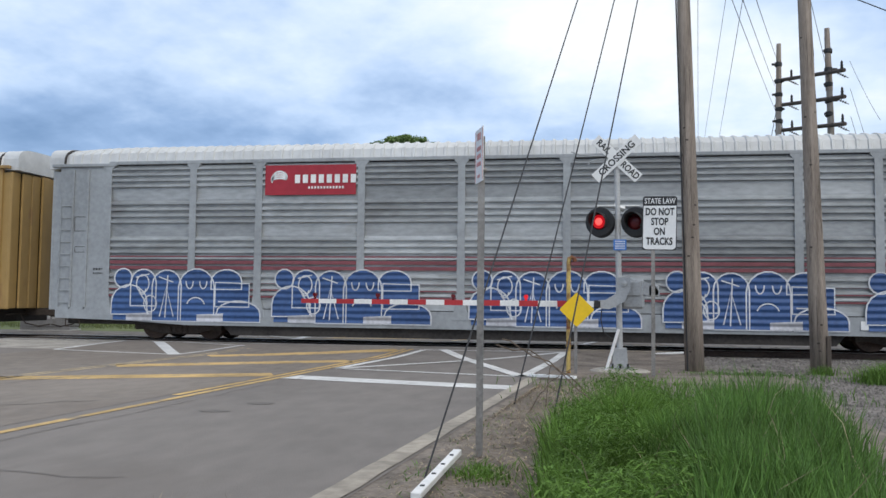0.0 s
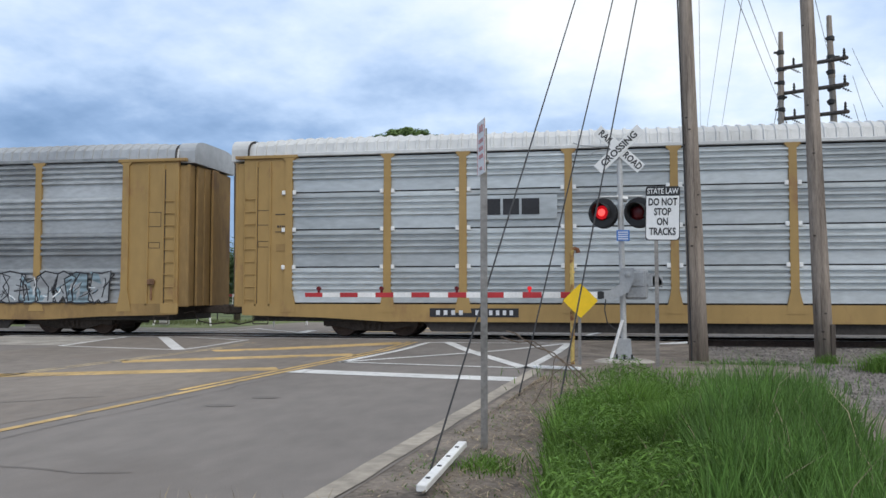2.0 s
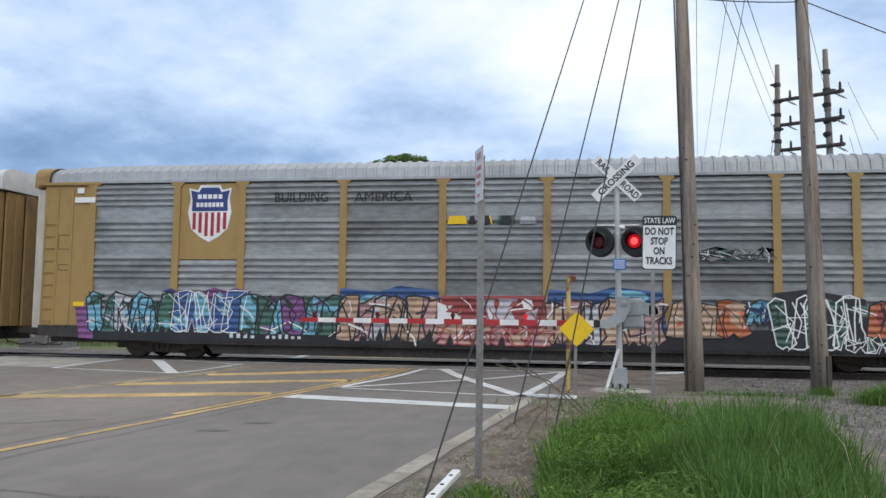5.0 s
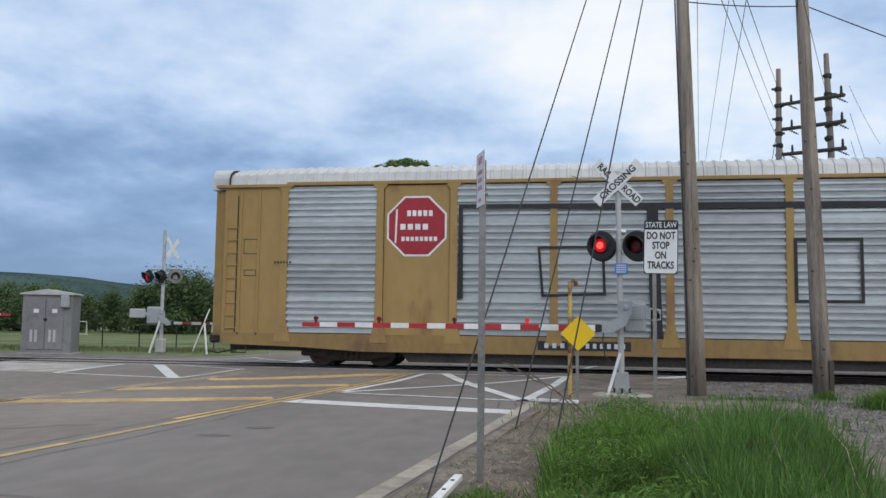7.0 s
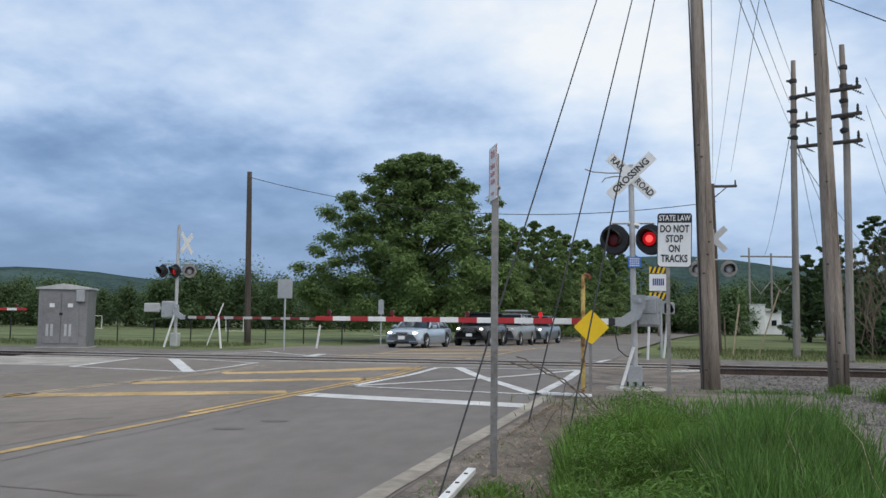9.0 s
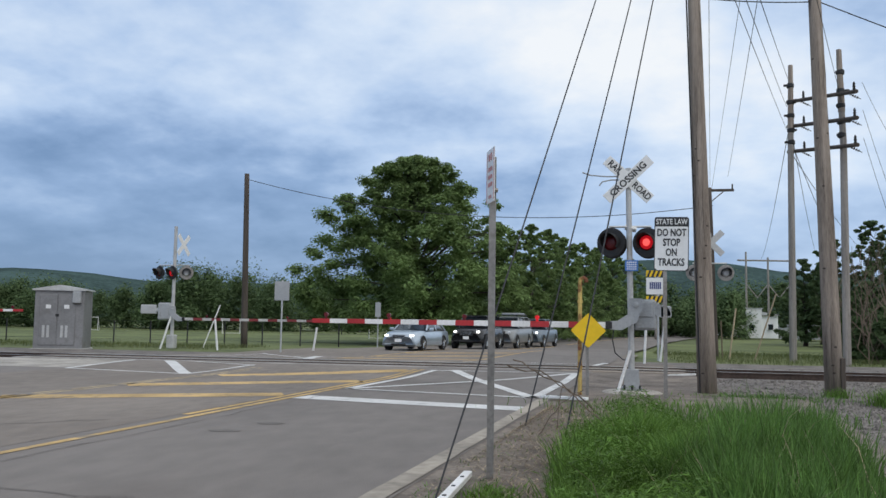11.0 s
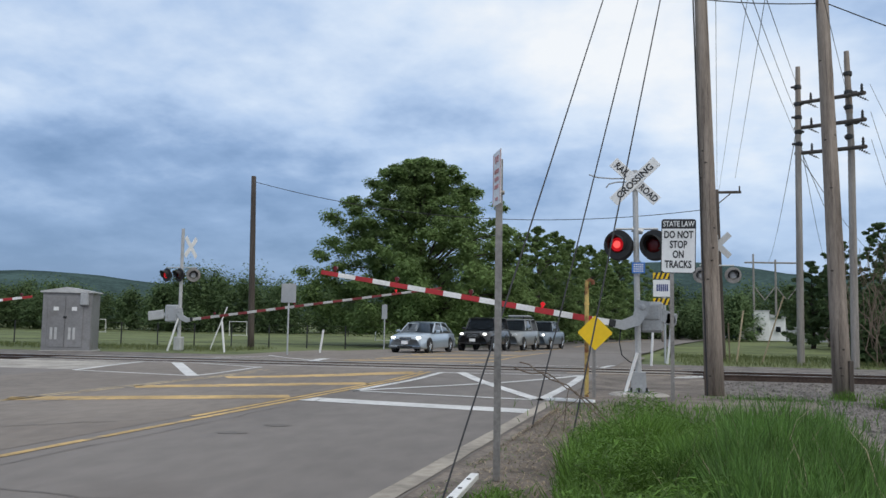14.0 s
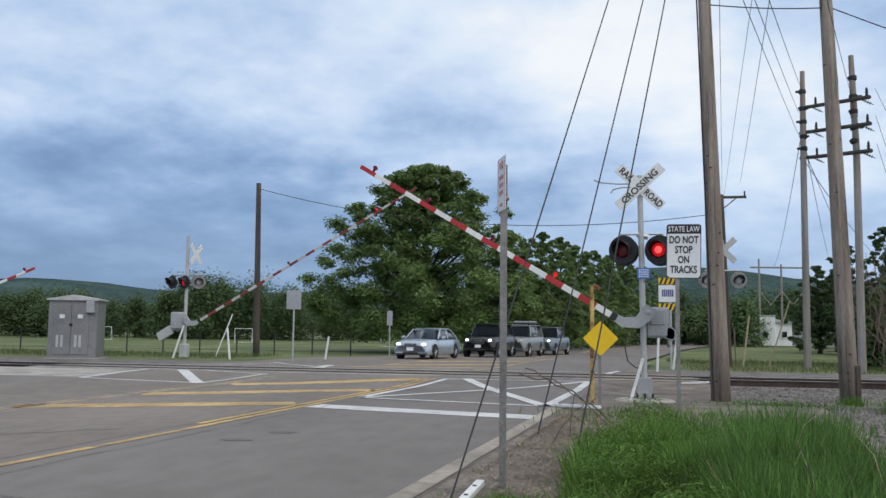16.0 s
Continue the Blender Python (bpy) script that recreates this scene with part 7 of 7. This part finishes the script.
shapes += tangle(-12.0, -9.5, 0.80, 2.0, 6, ["spray_sky", "spray_green", "spray_grey", "spray_sky"], "ink_black", 0.05)
shapes += tangle(-9.4, -7.4, 0.85, 2.05, 5, ["spray_blue", "spray_blue", "spray_sky"], "ink_white", 0.03)
shapes += tangle(-7.3, -4.5, 0.80, 1.95, 6, ["spray_sky", "spray_green", "spray_sky", "spray_purple"], "ink_black", 0.055)
for x0, x1 in ((-4.4, -1.6), (1.4, 4.4)):
    shapes += [("spray_blue", "fill", [(x0 - 0.1, 1.0), (x0, 2.15), (x0 + 1.1, 2.05), (x0 + 1.7, 2.22), (x1, 2.1), (x1 + 0.1, 1.0)], 0)]
    shapes += tangle(x0, x1, 0.66, 1.95, 6, ["spray_tan", "spray_pink", "spray_grey", "spray_tan"], "ink_black", 0.06, "spray_sky")
shapes += [("spray_red", "fill", [(-1.55, 0.9), (-1.5, 1.95), (1.3, 1.98), (1.35, 0.9)], 0)]
shapes += tangle(-1.45, 1.25, 1.2, 1.92, 4, ["ink_white", "spray_red", "spray_grey", "spray_red"], "spray_red", 0.05)
shapes += tangle(-1.5, 1.35, 0.62, 1.25, 6, ["spray_pink", "spray_tan", "spray_pink"], "spray_red", 0.05)
shapes += tangle(4.6, 6.5, 0.9, 1.92, 3, ["spray_tan", "spray_tan", "spray_orange"], "ink_black", 0.035)
shapes += tangle(6.55, 7.25, 1.25, 1.92, 2, ["spray_sky", "spray_blue"], "ink_black", 0.04)
shapes += [("ink_black", "fill", [(7.2, 0.6), (7.2, 2.1), (8.0, 2.2), (9.4, 1.95), (9.5, 0.6)], 0)]
shapes += tangle(7.3, 9.4, 0.66, 2.05, 6, ["spray_green", "ink_black", "spray_green", "ink_black"], "ink_white", 0.04)
shapes += tangle(9.5, 12.0, 0.95, 1.95, 4, ["spray_orange", "spray_orange", "spray_red"], "ink_black", 0.05, "spray_sky")
shapes += tangle(9.0, 12.0, 0.60, 1.05, 6, ["ink_black", "spray_green"], "ink_white", 0.03)
shapes += [(m, "fill", [(x, 3.93), (x + 0.05, 4.16), (x + w, 4.17), (x + w + 0.06, 3.94)], 0) for x, w, m in ((-1.38, 0.5, "sign_yellow"), (-0.8, 0.16, "ink_black"), (-0.55, 0.36, "sign_yellow"), (-0.47, 0.24, "ink_black"), (0.0, 0.45, "spray_green"), (0.07, 0.3, "ink_black"), (0.62, 0.4, "spray_grey"))]
shapes += tangle(5.2, 7.1, 3.0, 3.22, 5, ["panel_dull", "spray_green", "ink_black"], "ink_black", 0.025)
spray(car_d, shapes)
on(car_d, "sign_white", [(-12.35, 4.72, 0.66, 0.16), (-12.5, 5.0, 0.22, 0.16)], -SIDE - 0.085, "stencil_panel")
on(car_d, "sign_yellow", [(-12.4, 1.62, 0.36, 0.13)], -SIDE - 0.085, "stencil_panel")
on(car_d, "ink_black", [(12.3 + 0.08 * i, 3.4, 0.05, 0.06) for i in range(5)] + [(12.3, 2.9, 0.25, 0.02), (12.3, 2.6, 0.25, 0.02)], -SIDE - 0.085, "stencil")

# last car: yellow plate with a red octagon, black painted rectangles
plate(car_e, -8.93, -7.07, SILL1, 5.18, "rack_yellow", -SIDE - 0.02, "yellow painted plate")
for k, (r, mat, y) in enumerate(((0.92, "ink_white", -0.033), (0.86, "logo_red", -0.037))):
    b = Build()
    patch(b, [(-8.0 + r * math.cos(radians(22.5 + 45 * i)), 4.02 + r * math.sin(radians(22.5 + 45 * i))) for i in range(8)], -SIDE + y)
    oc = part("octagon", b, mat, car_e, "red octagon with white border and bars")
b = Build()
bars(b, -8.3, -7.53, 4.30, 4.46, 5, 0.3, -SIDE - 0.042)
bars(b, -8.5, -7.65, 3.92, 4.08, 4, 0.3, -SIDE - 0.042)
bars(b, -8.45, -7.4, 3.60, 3.72, 8, 0.3, -SIDE - 0.042)
tube(b, (-8.60, -SIDE - 0.042, 3.55), (-8.57, -SIDE - 0.042, 4.5), 0.03, n=6)
part("lettering", b, "ink_white", oc)
E_PAINT = []
for path, w in (([(-6.75, 2.0), (-6.75, 4.55), (-1.2, 4.52), (7.2, 4.5)], 0.16), ([(-1.6, 4.5), (-1.5, 1.0)], 0.30), ([(-4.6, 3.4), (-2.9, 3.42), (-2.85, 2.15), (-4.5, 2.1), (-4.6, 3.4)], 0.10), ([(-3.8, 2.1), (-3.7, 1.2)], 0.06), ([(2.0, 3.6), (3.6, 3.6), (3.6, 2.0), (2.0, 2.0), (2.0, 3.6)], 0.12), ([(7.2, 4.5), (7.2, 1.2)], 0.16)):
    E_PAINT.append(("ink_black", "line", path, w))
spray(car_e, E_PAINT)
on(car_e, "ink_black", [(-12.1 + 0.09 * i, 3.0, 0.05, 0.06) for i in range(6)], -SIDE - 0.085, "stencil")


# ---- what moves ----
ARM = [(0.0, 0.0), (11.0, 0.0), (12.95, 0.0), (13.2, 0.9), (13.5, 3.7), (14.0, 9.2), (14.5, 15.8), (15.0, 21.0), (15.5, 26.0), (16.0, 30.8)]
ARM_FAR = [(0.0, 0.0), (11.0, 0.0), (12.95, 0.0), (13.2, 0.5), (13.5, 2.4), (14.0, 7.5), (14.5, 13.7), (15.0, 19.6), (15.5, 25.2), (16.0, 30.5)]


def motions():
    for car, x0 in STARTS:
        walk(car, [(float(t), pose(x0 + SPEED * t, TRACK_Y, 0.035)) for t in range(0, 17)])
    walk(arm_near, [(t, Matrix.Translation(PIVOT) @ pose(0, 0, 0, 0, a, 0)) for t, a in ARM])
    walk(arm_far, [(t, Matrix.Translation((0.15, -0.3, 1.70)) @ pose(0, 0, 0, 0, -a, 0)) for t, a in ARM_FAR])
    walk(arm_third, [(t, Matrix.Translation((0.1, -0.2, 1.95)) @ pose(0, 0, 0, 0, -0.68 * a, 0)) for t, a in ARM])
    # the lit lens changes side every 0.6 s
    rows, t, k = [(0.0, HEADS[0])], 0.067, 1
    while t < 15.9:
        rows += [(t - 0.03, HEADS[1 - k % 2]), (t, HEADS[1 - k % 2]), (t + 0.03, HEADS[k % 2]), (t + 0.06, HEADS[k % 2])]
        t, k = t + 0.5985, k + 1
    walk(glow, rows + [(16.0, rows[-1][1])])
    # the far pair flashes out of step with the near one
    rows, t, k = [(0.0, FAR_HEADS[0])], 0.116, 1
    while t < 15.9:
        rows += [(t - 0.03, FAR_HEADS[1 - k % 2]), (t, FAR_HEADS[1 - k % 2]), (t + 0.03, FAR_HEADS[k % 2]), (t + 0.06, FAR_HEADS[k % 2])]
        t, k = t + 0.5985, k + 1
    walk(glow_far, rows + [(16.0, rows[-1][1])])


motions()
